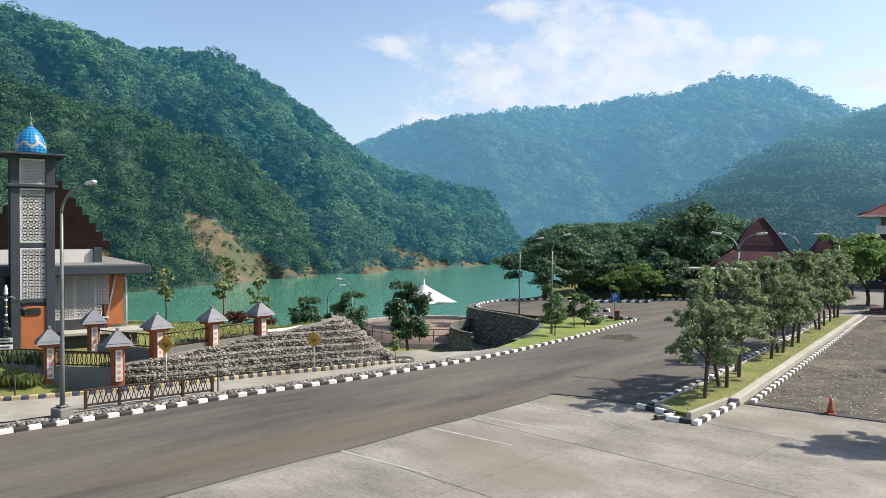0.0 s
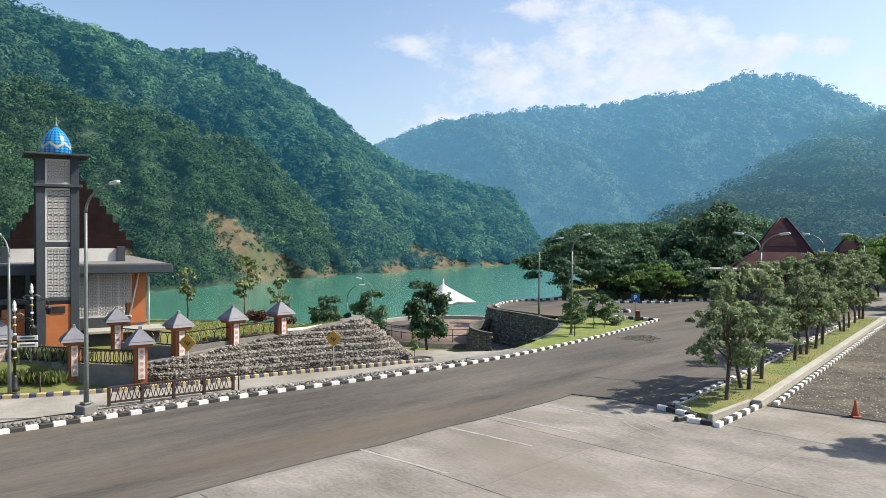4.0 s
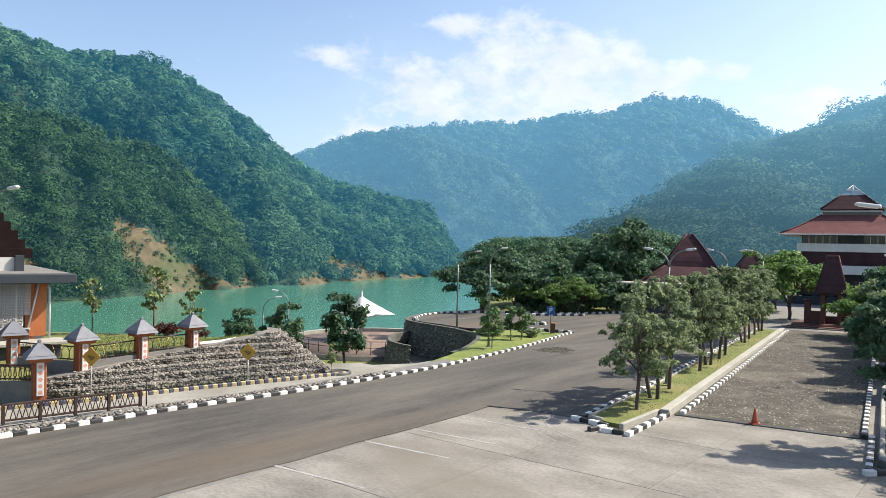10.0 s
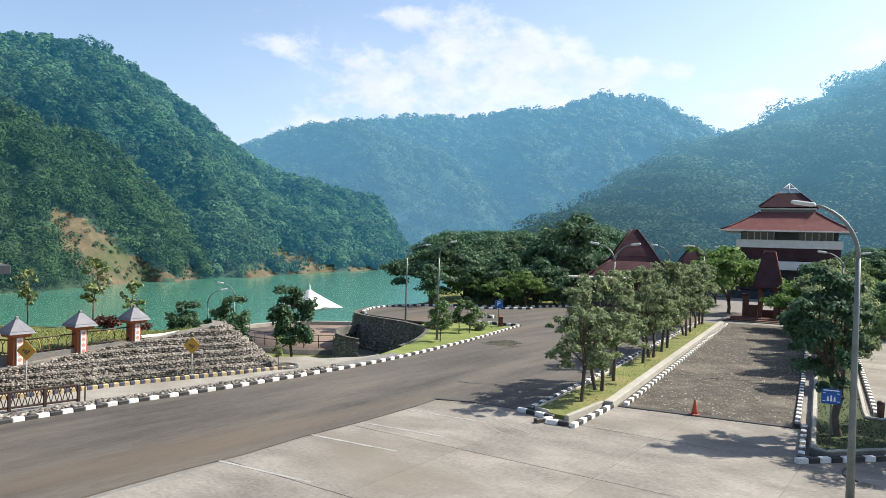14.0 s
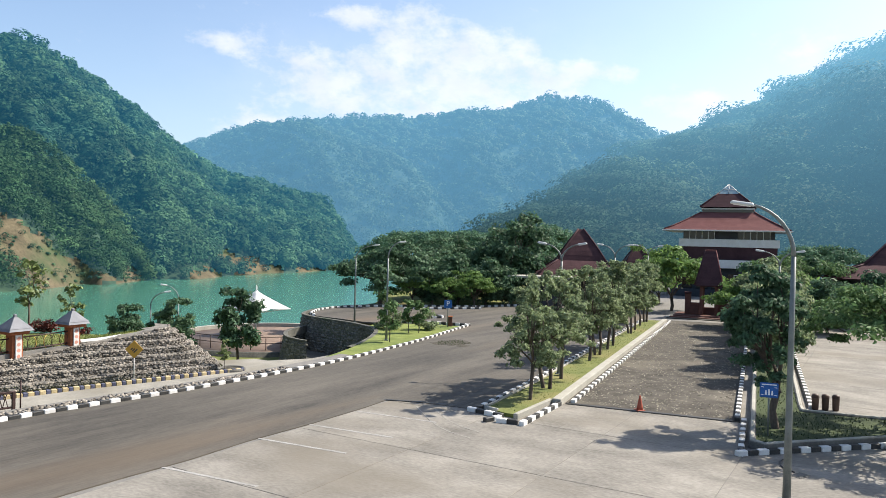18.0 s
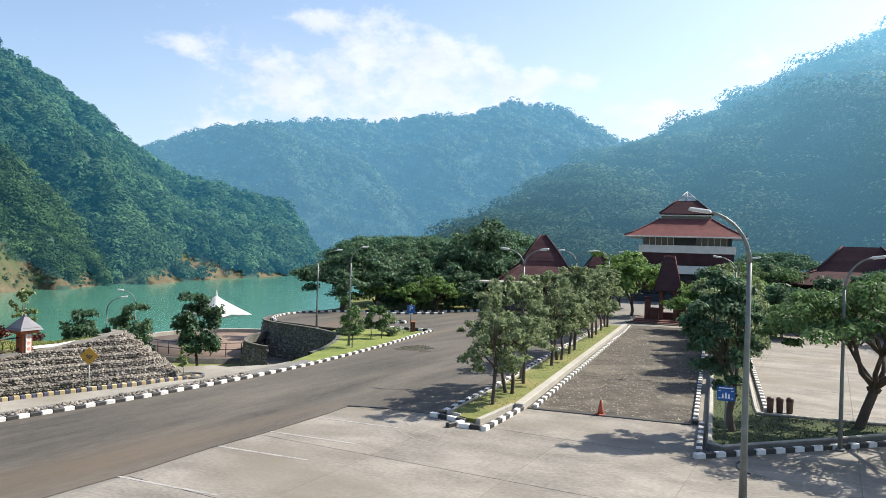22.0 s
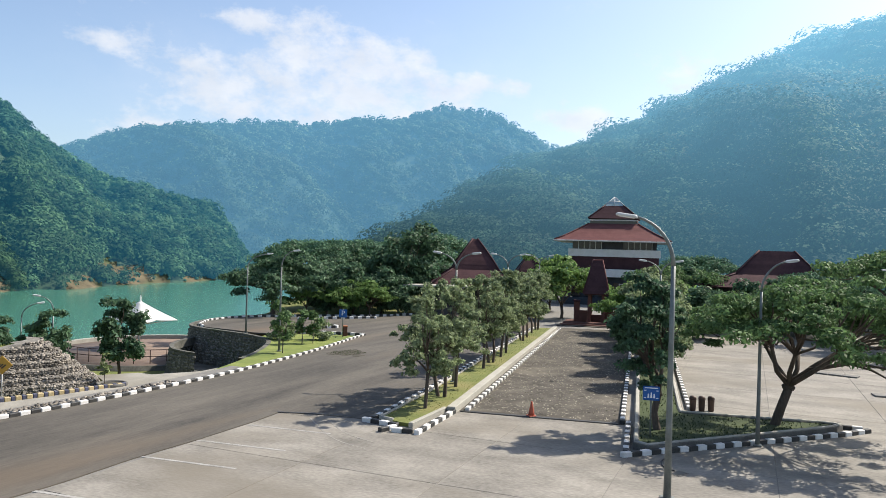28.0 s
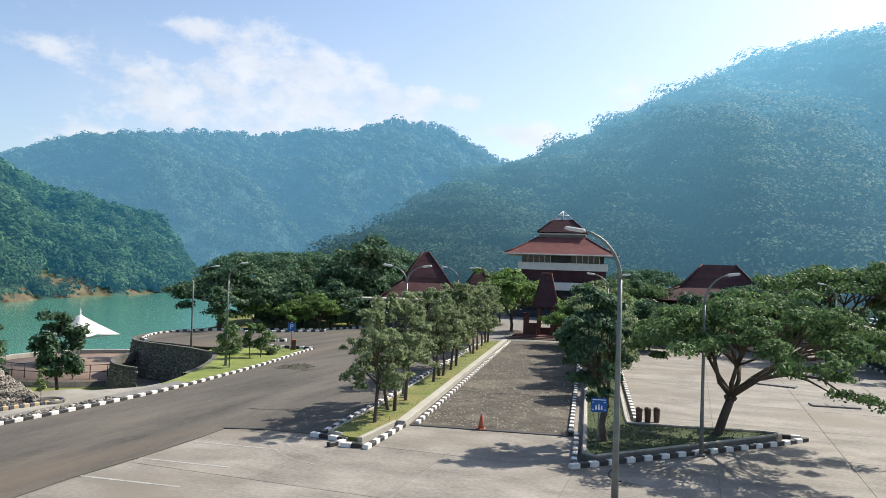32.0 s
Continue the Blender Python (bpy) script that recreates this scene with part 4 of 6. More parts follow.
# young trees by the overlook
t = make_tree(65, 2.3, 0.65, 0.7, leaf_bright, 900, 0.10, "young staked tree on the lawn by the overlook", "oval", trunk_r=0.03, limbs=6, fork=0.8, blob=0.42)
for x, y, sc, rz in ((6.7, 42.6, 1.05, 0), (8.5, 46.6, 0.95, 70), (9.2, 46.6, 0.9, 160), (7.6, 50.2, 1.1, 240)):
    plant(t, x, y, -0.01, rz, sc)
drop(t)
t = make_tree(66, 1.25, 0.75, 0.05, leaf, 900, 0.10, "rounded green shrub on the lawn", "oval", trunk_r=0.03, limbs=7, fork=0.15, blob=0.45, name="shrub")
for x, y, sc in ((10.0, 48.4, 1.15), (7.9, 48.7, 1.0), (7.2, 49.2, 0.8)):
    plant(t, x, y, -0.01, x * 50, sc)
drop(t)
# saplings on the raised lawn by the prayer hall
t = make_tree(67, 3.0, 0.62, 1.0, leaf_yellow, 420, 0.11, "thin yellowing sapling on the raised lawn", "oval", trunk_r=0.035, limbs=7, fork=1.2, blob=0.4)
plant(t, -12.3, 42.0, land_z(-12.3, 42.0), 0, 1.3)
plant(t, -10.2, 41.6, land_z(-10.2, 41.6), 100, 1.0)
plant(t, -15.3, 41.2, land_z(-15.3, 41.2), 200, 1.0)
drop(t)
t = make_tree(68, 0.75, 0.5, 0.05, leaf_red, 420, 0.08, "low red-leaved shrub in the flower bed", "oval", trunk_r=0.02, limbs=6, fork=0.1, blob=0.5, name="shrub")
for az, d in ((-16.0, 42.6), (-15.4, 43.0), (-15.0, 42.4), (-12.9, 42.2), (-12.3, 42.6)):
    plant(t, *pol(az, d), land_z(*pol(az, d)), az * 90, 0.8)
drop(t)
# the grove behind the overlook
g1 = make_tree(71, 7.4, 5.9, 1.2, leaf_dark, 15000, 0.22, "broad dark spreading tree in the grove by the lake", "wide", trunk_r=0.3, limbs=14, fork=2.0, blob=0.30, group="grove trees")
g2 = make_tree(72, 9.5, 4.2, 2.2, leaf_dark, 9000, 0.24, "tall leafy tree in the grove", "oval", trunk_r=0.22, limbs=12, fork=2.4, blob=0.34, group="grove trees")
g3 = make_tree(73, 5.0, 2.6, 0.5, leaf_dark, 6000, 0.2, "dense low tree at the edge of the grove", "oval", trunk_r=0.14, limbs=9, fork=0.8, blob=0.4, group="grove trees")
g4 = make_tree(74, 8.6, 6.8, 3.6, grove_leaf, 14000, 0.2, "flat-topped feathery tree in the grove", "umbrella", trunk_r=0.2, limbs=12, fork=3.2, blob=0.3, group="grove trees")
g6 = make_tree(76, 7.0, 5.6, 4.2, leaf_bright, 14000, 0.16, "wide pale-green tree in flat layers", "umbrella", trunk_r=0.16, limbs=15, fork=2.6, blob=0.22, group="trees round the halls")
g5 = make_tree(75, 5.2, 3.0, 0.7, leaf_fresh, 7000, 0.17, "feathery pale-green tree in low layers", "wide", trunk_r=0.12, limbs=12, fork=1.2, blob=0.33, group="trees round the halls")
for p, az, d, z, rz, k in ((g1, 8.1, 69, -0.1, 0, 0.72), (g1, 12.3, 75, -0.1, 120, 0.74), (g5, 10.6, 68, -0.1, 60, 0.62), (g4, 10.0, 92, -0.5, 200, 0.82), (g4, 14.6, 96, -0.5, 40, 0.86), (g1, 15.6, 80, 0, 230, 0.76), (g4, 12.0, 104, -0.5, 300, 0.86), (g2, 18.2, 75, 0, 40, 0.92), (g5, 15.4, 67.5, 0, 60, 0.66), (g5, 13.2, 67, 0, 160, 0.55),
                           (g2, 17.0, 78, 0, 10, 0.72), (g3, 12.2, 68.5, 0, 30, 0.8), (g3, 14.2, 69.5, 0, 90, 0.9), (g3, 16.3, 70, 0, 170, 0.85), (g3, 17.6, 70, 0, 250, 0.7), (g2, 19.6, 84, 0, 130, 0.75), (g4, 18.5, 100, -0.3, 90, 0.9), (g4, 20.5, 106, -0.2, 10, 1.0), (g3, 19.4, 73, 0, 300, 0.7),
                           (g5, 30.2, 72, 0, 50, 1.2), (g5, 36.4, 70, 0, 90, 0.8), (g5, 29.3, 80, 0, 90, 0.8), (g3, 23.0, 86, 0, 77, 0.8), (g2, 36.9, 70, 0, 20, 0.5), (g6, 38.4, 72, 0, 140, 0.75), (g3, 37.3, 58, 0, 80, 0.8), (g2, 40.2, 72, 0, 200, 0.55), (g3, 43.0, 66, 0, 220, 0.85), (g4, 40.0, 84, 0, 260, 0.75), (g3, 46.0, 68, 0, 20, 0.9), (g3, 49, 64, 0, 20, 0.85), (g3, 40.6, 60, 0, 10, 0.75),
                           (g6, 53.2, 63, 0, 0, 0.98), (g6, 58.0, 60, 0, 80, 1.0), (g4, 48.5, 74, 0, 40, 0.62), (g5, 56.5, 56, 0, 10, 0.7), (g5, 47.2, 66, 0, 70, 0.75), (g5, 35.2, 60, 0, 190, 0.8), (g5, 38.6, 64, 0, 10, 0.85), (g4, 47.8, 92, 0, 140, 0.6), (g3, 52.8, 76, 0, 20, 0.9), (g3, 56.5, 74, 0, 20, 0.9)):
    z = land_z(*pol(az, d))
    ob = plant(p, *pol(az, d), z, rz, k)
    if az > 21:
        ob["group"] = "trees round the halls"
        tagged(ob, {id(g1): "spreading dark tree near the halls", id(g2): "tall leafy tree near the halls", id(g3): "dense low tree beside the halls", id(g4): "feathery pale-green layered tree near the halls", id(g5): "low pale-green feathery tree near the halls", id(g6): "wide pale-green tree in flat layers"}[id(p)])
for p in (g1, g2, g3, g4, g5, g6):
    drop(p)

# ---------------- the prayer hall and its minaret ----------------
MOSQ = (-16.88, 30.66)
MOSQ_RZ = 33.0


def lattice(w, h, cell, bar=0.03, depth=0.04, cut=None):
    """A pierced screen of linked eight-pointed stars in a frame, standing in the xz plane, its corner at the origin."""
    nx, nz = max(1, round(w / cell)), max(1, round(h / cell))
    cx, cz = w / nx, h / nz
    V, F = [], []

    def ring(x, z, r, n, t, ph):
        b = len(V)
        for k in range(n):
            a = ph + k * math.tau / n
            for rr in (r - t, r + t):
                V.append((x + rr * math.cos(a), -depth, z + rr * math.sin(a)))
        for k in range(n):
            p, q = b + 2 * k, b + 2 * ((k + 1) % n)
            F.append((p, p + 1, q + 1, q))

    for i in range(nx):
        for j in range(nz):
            x, z = (i + 0.5) * cx, (j + 0.5) * cz
            if cut and x > cut(z) - cx * 0.5:
                continue
            ring(x, z, min(cx, cz) * 0.44, 8, bar * 0.5, math.pi / 8)
            ring(x, z, min(cx, cz) * 0.17, 8, bar * 0.42, math.pi / 8)
            for k in range(12):
                a = math.pi / 4 + k * math.pi / 2 if k < 4 else math.pi / 8 + k * math.pi / 4
                b = len(V)
                dx, dz = math.cos(a), math.sin(a)
                u0, u1 = (0.44, 0.68) if k < 4 else (0.17, 0.44)
                for q, sd in ((u0, -1), (u0, 1), (u1, 1), (u1, -1)):
                    V.append((x + dx * q * cx - dz * bar * 0.5 * sd, -depth + 0.003, z + dz * q * cz + dx * bar * 0.5 * sd))
                F.append((b, b + 1, b + 2, b + 3))
    return V, F


def lattice_part(name, w, h, cell, thing, x, y, z, rz=0.0, cut=None, frame_w=0.07):
    V, F = lattice(w, h, cell, cut=cut)
    me = array_mesh(name, V, F, lattice_white)
    ob = part(name, me, lattice_white, thing, "white pierced lattice screen")
    ob.matrix_local = pose(x, y, z, 0, 0, rz)
    so = ob.modifiers.new("thick", "SOLIDIFY")
    so.thickness = 0.03
    if not cut:
        bm = bmesh.new()
        for fx, fz, sx, sz in ((w / 2, 0, w + 2 * frame_w, frame_w), (w / 2, h, w + 2 * frame_w, frame_w), (-frame_w / 2, 0, frame_w, h), (w + frame_w / 2, 0, frame_w, h)):
            box(bm, fx, -0.03, fz - (frame_w if fz == 0 and sz == frame_w else 0), sx, 0.1, sz)
        part("frame", bm, lattice_white, ob)
    return ob


def make_minaret():
    t = tagged(empty("minaret", *MOSQ, 0.55, MOSQ_RZ), "square grey minaret with white lattice panels and blue tiled dome", "minaret")
    W = 1.62
    y0 = W / 2
    for k, (z, h) in enumerate(((0.0, 7.15), (7.28, 1.2))):
        for sx in (-1, 1):
            for sy in (-1, 1):
                part("corner_pier", boxm(sx * (W / 2 - 0.17), y0 + sy * (W / 2 - 0.17), z, 0.34, 0.34, h, 0.015), grey_render, t)
        # charcoal core added behind the lattice, in place of shade in its openings
        part("core", boxm(0, y0, z, W - 0.3, W - 0.3, h), dark_render, t)
    for z, h in ((2.36, 0.14), (4.66, 0.2)):
        part("band", boxm(0, y0, z, W - 0.1, W - 0.1, h, 0.01), grey_render, t)
    for z, h in ((2.5, 2.07), (4.92, 2.12), (7.34, 0.92)):
        lattice_part("lattice", 0.88, h, 0.25, t, -0.40, 0.14, z)
        o = lattice_part("lattice", 0.7, h, 0.22, t, -W / 2 + 0.13, y0 + 0.35, z, -90)
    part("ledge", boxm(0, y0, 7.15, W + 0.24, W + 0.24, 0.13, 0.02), grey_render, t)
    part("eaves_slab", boxm(0, y0, 8.46, W + 0.86, W + 0.86, 0.09, 0.02), grey_render, t)
    part("dome_seat", boxm(0, y0, 8.38, W + 0.1, W + 0.1, 0.09), grey_render, t)
    part("panel", boxm(0.02, 0.1, 0.1, 0.96, 0.1, 2.1, 0.01), terracotta, t, "orange rendered panel")
    part("vent", boxm(0.02, 0.03, 1.85, 0.5, 0.05, 0.28, 0.01), black_iron, t)
    prof = [(0.55, 0.0), (0.58, 0.12), (0.6, 0.3), (0.57, 0.5), (0.5, 0.7), (0.39, 0.9), (0.25, 1.06), (0.1, 1.18), (0.03, 1.24)]
    dm = bpy.data.materials.new("blue_dome_tiles")
    dm.use_nodes = True
    nt = dm.node_tree
    N, L = nt.nodes.new, nt.links.new
    tc = N("ShaderNodeTexCoord")
    sp = N("ShaderNodeSeparateXYZ")
    L(tc.outputs["Object"], sp.inputs[0])

    def mth(op, a, b):
        n = N("ShaderNodeMath")
        n.operation = op
        for k, v in enumerate((a, b)):
            if isinstance(v, (int, float)):
                n.inputs[k].default_value = v
            else:
                L(v, n.inputs[k])
        return n.outputs[0]
    ang = mth("MULTIPLY", mth("ARCTAN2", sp.outputs[1], sp.outputs[0]), 18 / math.tau)
    zz = mth("MULTIPLY", sp.outputs[2], 7.8)
    cb = N("ShaderNodeCombineXYZ")
    L(mth("ADD", ang, zz), cb.inputs[0])
    L(mth("SUBTRACT", ang, zz), cb.inputs[1])
    ck = N("ShaderNodeTexChecker")
    ck.inputs["Scale"].default_value = 1.0
    L(cb.outputs[0], ck.inputs["Vector"])
    ck.inputs["Color1"].default_value = (0.008, 0.1, 0.3, 1)
    ck.inputs["Color2"].default_value = (0.03, 0.25, 0.46, 1)
    zig = mth("ABSOLUTE", mth("SUBTRACT", mth("FRACT", mth("MULTIPLY", ang, 0.3333), 0), 0.5), 0)
    lev = mth("ADD", mth("MULTIPLY", zig, 0.42), 0.3)
    band = mth("LESS_THAN", mth("ABSOLUTE", mth("SUBTRACT", sp.outputs[2], lev), 0), 0.055)
    mx = N("ShaderNodeMix")
    mx.data_type = "RGBA"
    L(band, mx.inputs["Factor"])
    L(ck.outputs["Color"], mx.inputs["A"])
    mx.inputs["B"].default_value = (0.36, 0.3, 0.2, 1)
    p = nt.nodes["Principled BSDF"]
    L(mx.outputs["Result"], p.inputs["Base Color"])
    p.inputs["Roughness"].default_value = 0.25
    d = part("dome", lathe(prof, 28), dm, t, "shiny blue patterned dome")
    d.location = (0, y0, 8.55)
    f = part("finial", lathe([(0.07, 0), (0.09, 0.06), (0.03, 0.14), (0.025, 0.3), (0.05, 0.36), (0.012, 0.42), (0.01, 0.6)], 10), steel, t, "metal finial")
    f.location = (0, y0, 9.76)


make_minaret()


def make_hall():
    t = tagged(empty("prayer_hall", *MOSQ, 0.55, MOSQ_RZ), "modern prayer hall with flat grey canopy and stepped maroon roof", "building")
    part("plinth", boxm(0.5, 6.6, -0.3, 7.0, 11.0, 1.1, 0.03), dark_render, t)
    part("terrace_slab", boxm(2.75, 1.0, 0.82, 3.3, 1.5, 0.14, 0.02), concrete_plain, t)
    part("terrace_base", boxm(2.7, 1.1, -0.3, 2.9, 1.2, 1.12), dark_render, t)
    part("base_wall", boxm(1.95, 1.62, 0.8, 2.2, 0.5, 0.62), dark_render, t)
    part("wall", boxm(0.2, 7.0, 0.8, 6.3, 9.0, 2.7), dark_render, t)
    part("side_wall", boxm(3.1, 3.0, 0.8, 0.35, 2.9, 2.75), terracotta, t, "orange rendered wall")
    bm = bmesh.new()
    vs = [bm.verts.new(p) for p in ((2.9, 1.5, 1.1), (3.75, 1.5, 1.1), (3.75, 1.5, 3.5), (3.35, 1.5, 3.5), (2.9, 1.85, 1.1), (3.75, 1.85, 1.1), (3.75, 1.85, 3.5), (3.35, 1.85, 3.5))]
    for q in ((0, 1, 2, 3), (7, 6, 5, 4), (0, 4, 5, 1), (1, 5, 6, 2), (2, 6, 7, 3), (3, 7, 4, 0)):
        bm.faces.new([vs[k] for k in q])
    part("slanted_wall", bm, terracotta, t, "orange rendered wall")
    # dark sheet added behind the screen so that its holes look shaded
    part("screen_back", boxm(1.9, 1.66, 1.42, 2.15, 0.08, 2.0), dark_render, t)
    lattice_part("screen", 2.52, 1.98, 0.28, t, 0.88, 1.50, 1.46, cut=lambda z: 2.15 + 0.4 * z / 2.0)
    part("screen_sill", boxm(1.98, 1.46, 1.38, 2.25, 0.14, 0.09), lattice_white, t)
    for x in (1.72, 2.56):
        part("screen_rib", boxm(x, 1.45, 1.46, 0.05, 0.06, 1.98), lattice_white, t)
    bm = bmesh.new()
    tube(bm, [(3.02, 1.45, 1.42), (3.44, 1.45, 3.45)], 0.04, 6)
    part("screen_edge", bm, lattice_white, t)
    part("downpipe", tubem([(3.86, 1.5, 0.7), (3.86, 1.5, 3.2), (3.7, 1.6, 3.4)], 0.05, 8), steel_white, t)
    part("canopy", boxm(0.5, 6.3, 3.42, 8.6, 11.0, 0.4, 0.03), grey_render, t)
    part("canopy_top", boxm(0.5, 6.3, 3.825, 8.2, 10.6, 0.03), mortar, t)
    part("clerestory", boxm(0.55, 6.3, 3.86, 4.9, 5.4, 0.62), lattice_white, t)
    for sx in (-1, 1):
        part("pier", boxm(0.55 + sx * 2.4, 3.6, 3.86, 0.36, 0.36, 0.72, 0.01), grey_render, t)
    n = 9
    for k in range(n):
        q = k / n
        w = 5.3 - 4.7 * q
        bm = bmesh.new()
        hip(bm, 0.85, 6.3, 4.46 + 3.7 * q, w, w, w - 0.02, w - 0.02, 0.43)
        part("roof_tier", bm, maroon, t)
    part("ridge_block", boxm(0.75, 6.3, 8.14, 0.8, 0.8, 0.3, 0.02), maroon, t)
    for x, h in ((-1.62, 2.0), (-2.75, 2.0)):
        part("door", boxm(x, 0.92, 0.0, 0.86, 0.08, h, 0.01), terracotta, t, "orange door panel")
    for x in (-1.08, -2.18, -3.3):
        part("column", boxm(x, 0.9, -0.2, 0.18, 0.24, 3.7, 0.01), grey_render, t)
    part("left_beam", boxm(-2.2, 0.9, 2.2, 2.4, 0.2, 0.25, 0.01), grey_render, t)


make_hall()


# ---------------- the halls at the end of the avenue ----------------
def tiled_roof(name, t, x, y, z, sx, sy, tx, ty, h, material, courses=9, label="", flare=1.0):
    """A hipped roof laid in courses that overhang one another."""
    for k in range(courses):
        a, b = (k / courses) ** flare, ((k + 1) / courses) ** flare
        bm = bmesh.new()
        x0, y0 = sx + (tx - sx) * k / courses, sy + (ty - sy) * k / courses
        x1, y1 = sx + (tx - sx) * (k + 1) / courses, sy + (ty - sy) * (k + 1) / courses
        hip(bm, x, y, z + h * a, x0 + 0.05, y0 + 0.05, x1, y1, h * (b - a) + 0.03)
        part(name, bm, material, t, label)
    for a, b in ((-1, -1), (1, -1), (1, 1), (-1, 1)):
        pts = [(x + a * (sx + (tx - sx) * q) / 2, y + b * (sy + (ty - sy) * q) / 2, z + h * q ** flare + 0.06) for q in (0, 0.25, 0.5, 0.75, 1)]
        part("hip_ridge", tubem(pts, 0.09, 6), material, t)


def make_main_hall():
    x, y = sw(95.5, -3.6)
    t = tagged(empty("main_hall", x, y, 0, AVENUE_RZ - 90), "two-storey hall with tiered red tile roof and white balcony bands", "building")
    part("ground_floor", boxm(0.25, 5.5, 0, 10.2, 10.0, 3.6), grey_render, t)
    part("upper_floor", boxm(0.25, 5.5, 3.6, 10.4, 10.2, 4.4), dark_render, t)
    part("brick_band", boxm(0.25, 0.32, 4.55, 11.0, 0.3, 1.5, 0.02), roof_maroon, t, "dark red brick parapet band")
    part("balcony_band", boxm(0.25, 0.25, 6.05, 11.4, 0.5, 0.95, 0.03), white_paint, t, "white balcony band")
    part("canopy_band", boxm(0.25, -0.1, 3.5, 10.9, 1.2, 1.0, 0.03), white_paint, t, "white canopy band")
    part("base_wall", boxm(0, -1.4, 0, 12.4, 0.3, 0.9, 0.02), grey_render, t)
    for bx in (-3.1, 3.1):
        for k in range(5):
            xx = bx + (k - 2) * 0.72
            w = part("window", boxm(xx, 0.36, 7.0, 0.66, 0.08, 1.0), window_dark, t)
            part("frame", boxm(xx + 0.35, 0.3, 7.0, 0.07, 0.1, 1.0), steel_white, w)
    for k in range(6):
        part("window", boxm(-4.4 + k * 1.75, 0.42, 0.9, 1.2, 0.1, 1.9), window_dark, t)
    dw = part("door", boxm(1.9, 0.4, 0.1, 1.7, 0.12, 2.5), window_dark, t, "dark glazed entrance door")
    for dx in (-0.87, 0.87):
        part("jamb", boxm(1.9 + dx, 0.34, 0.1, 0.1, 0.14, 2.5), white_paint, dw)
    part("lintel", boxm(1.9, 0.34, 2.6, 1.84, 0.14, 0.1), white_paint, dw)
    for px in (-5.2, -1.7, 1.7, 5.2):
        part("column", boxm(px, -0.45, 0, 0.35, 0.35, 3.5, 0.02), grey_render, t)
    part("eaves_board", boxm(0, 5.5, 7.95, 14.6, 13.8, 0.14, 0.02), white_paint, t)
    tiled_roof("roof_course", t, 0, 5.5, 8.1, 14.2, 13.6, 6.2, 5.4, 2.25, roof_red, 10, flare=1.15)
    part("lantern_wall", boxm(0, 5.5, 10.3, 6.0, 5.0, 0.6), window_dark, t)
    part("lantern_sill", boxm(0, 5.5, 10.75, 6.2, 5.2, 0.18), white_paint, t)
    tiled_roof("roof_course", t, 0, 5.5, 11.05, 6.5, 5.8, 2.4, 2.2, 1.75, roof_maroon, 7)
    bm = bmesh.new()
    hip(bm, 0, 5.5, 12.8, 2.6, 2.3, 0.16, 0.12, 1.25)
    sk = part("skylight", bm, skylight_glass, t, "pale glass pyramid skylight")
    bm = bmesh.new()
    for a, b in ((-1, -1), (1, -1), (1, 1), (-1, 1), (0, -1)):
        tube(bm, [(a * 1.3, 5.5 + b * 1.15, 12.84), (0, 5.5, 14.08)], 0.05, 5)
    tube(bm, [(-0.7, 5.5 - 0.64, 13.4), (0.7, 5.5 - 0.64, 13.4)], 0.04, 5)
    part("glazing_bar", bm, steel_white, sk)


make_main_hall()


def make_gate():
    x, y = sw(66.5, -3.7)
    t = tagged(empty("gate_pavilion", x, y, 0, AVENUE_RZ - 90), "small gateway monument with steep maroon roof on brick pillars", "gateway")
    part("platform", boxm(0, 0.4, 0, 5.6, 3.6, 0.22, 0.03), brick_red, t)
    part("step", boxm(0, -1.75, 0, 6.0, 0.7, 0.14, 0.02), brick_red, t)
    part("lower_step", boxm(0, -2.4, 0, 6.4, 0.6, 0.07, 0.02), pavers, t)
    for sx in (-1, 1):
        for yy in (-0.2, 1.2):
            part("pillar", boxm(sx * 0.6, yy, 0.22, 0.3, 0.3, 2.5, 0.02), brick_red, t)
    part("wall", boxm(0, 0.9, 0.22, 3.2, 0.3, 0.6, 0.02), brick_red, t)
    for sx in (-1, 1):
        part("pier", boxm(sx * 1.75, 0.6, 0.22, 0.48, 0.55, 1.75, 0.03), brick_red, t)
        part("pier_cap", boxm(sx * 1.75, 0.6, 1.97, 0.6, 0.68, 0.14, 0.03), roof_maroon, t)
        part("side_wall", boxm(sx * 1.15, 0.3, 0.22, 0.7, 0.4, 1.0, 0.02), brick_red, t)
    part("ceiling", boxm(0, 0.5, 2.66, 2.1, 2.0, 0.14), roof_maroon, t)
    for k in range(12):
        q = k / 12
        bm = bmesh.new()
        hip(bm, 0, 0.5, 2.75 + 2.9 * q, 2.3 - 1.5 * q ** 0.8, 2.6 - 2.4 * q, 2.3 - 1.5 * (q + 0.083) ** 0.8 - 0.02, 2.6 - 2.4 * (q + 0.083), 0.27)
        part("roof_course", bm, roof_maroon, t)
    part("ridge", boxm(0, 0.5, 5.63, 0.9, 0.22, 0.16, 0.03), roof_red, t)
    for sx in (-1, 1):
        bm = bmesh.new()
        tube(bm, [(sx * 1.14, -0.8, 2.8), (sx * 0.75, -0.1, 4.3), (sx * 0.43, 0.42, 5.7)], 0.07, 6)
        part("bargeboard", bm, roof_red if sx > 0 else roof_maroon, t)


make_gate()


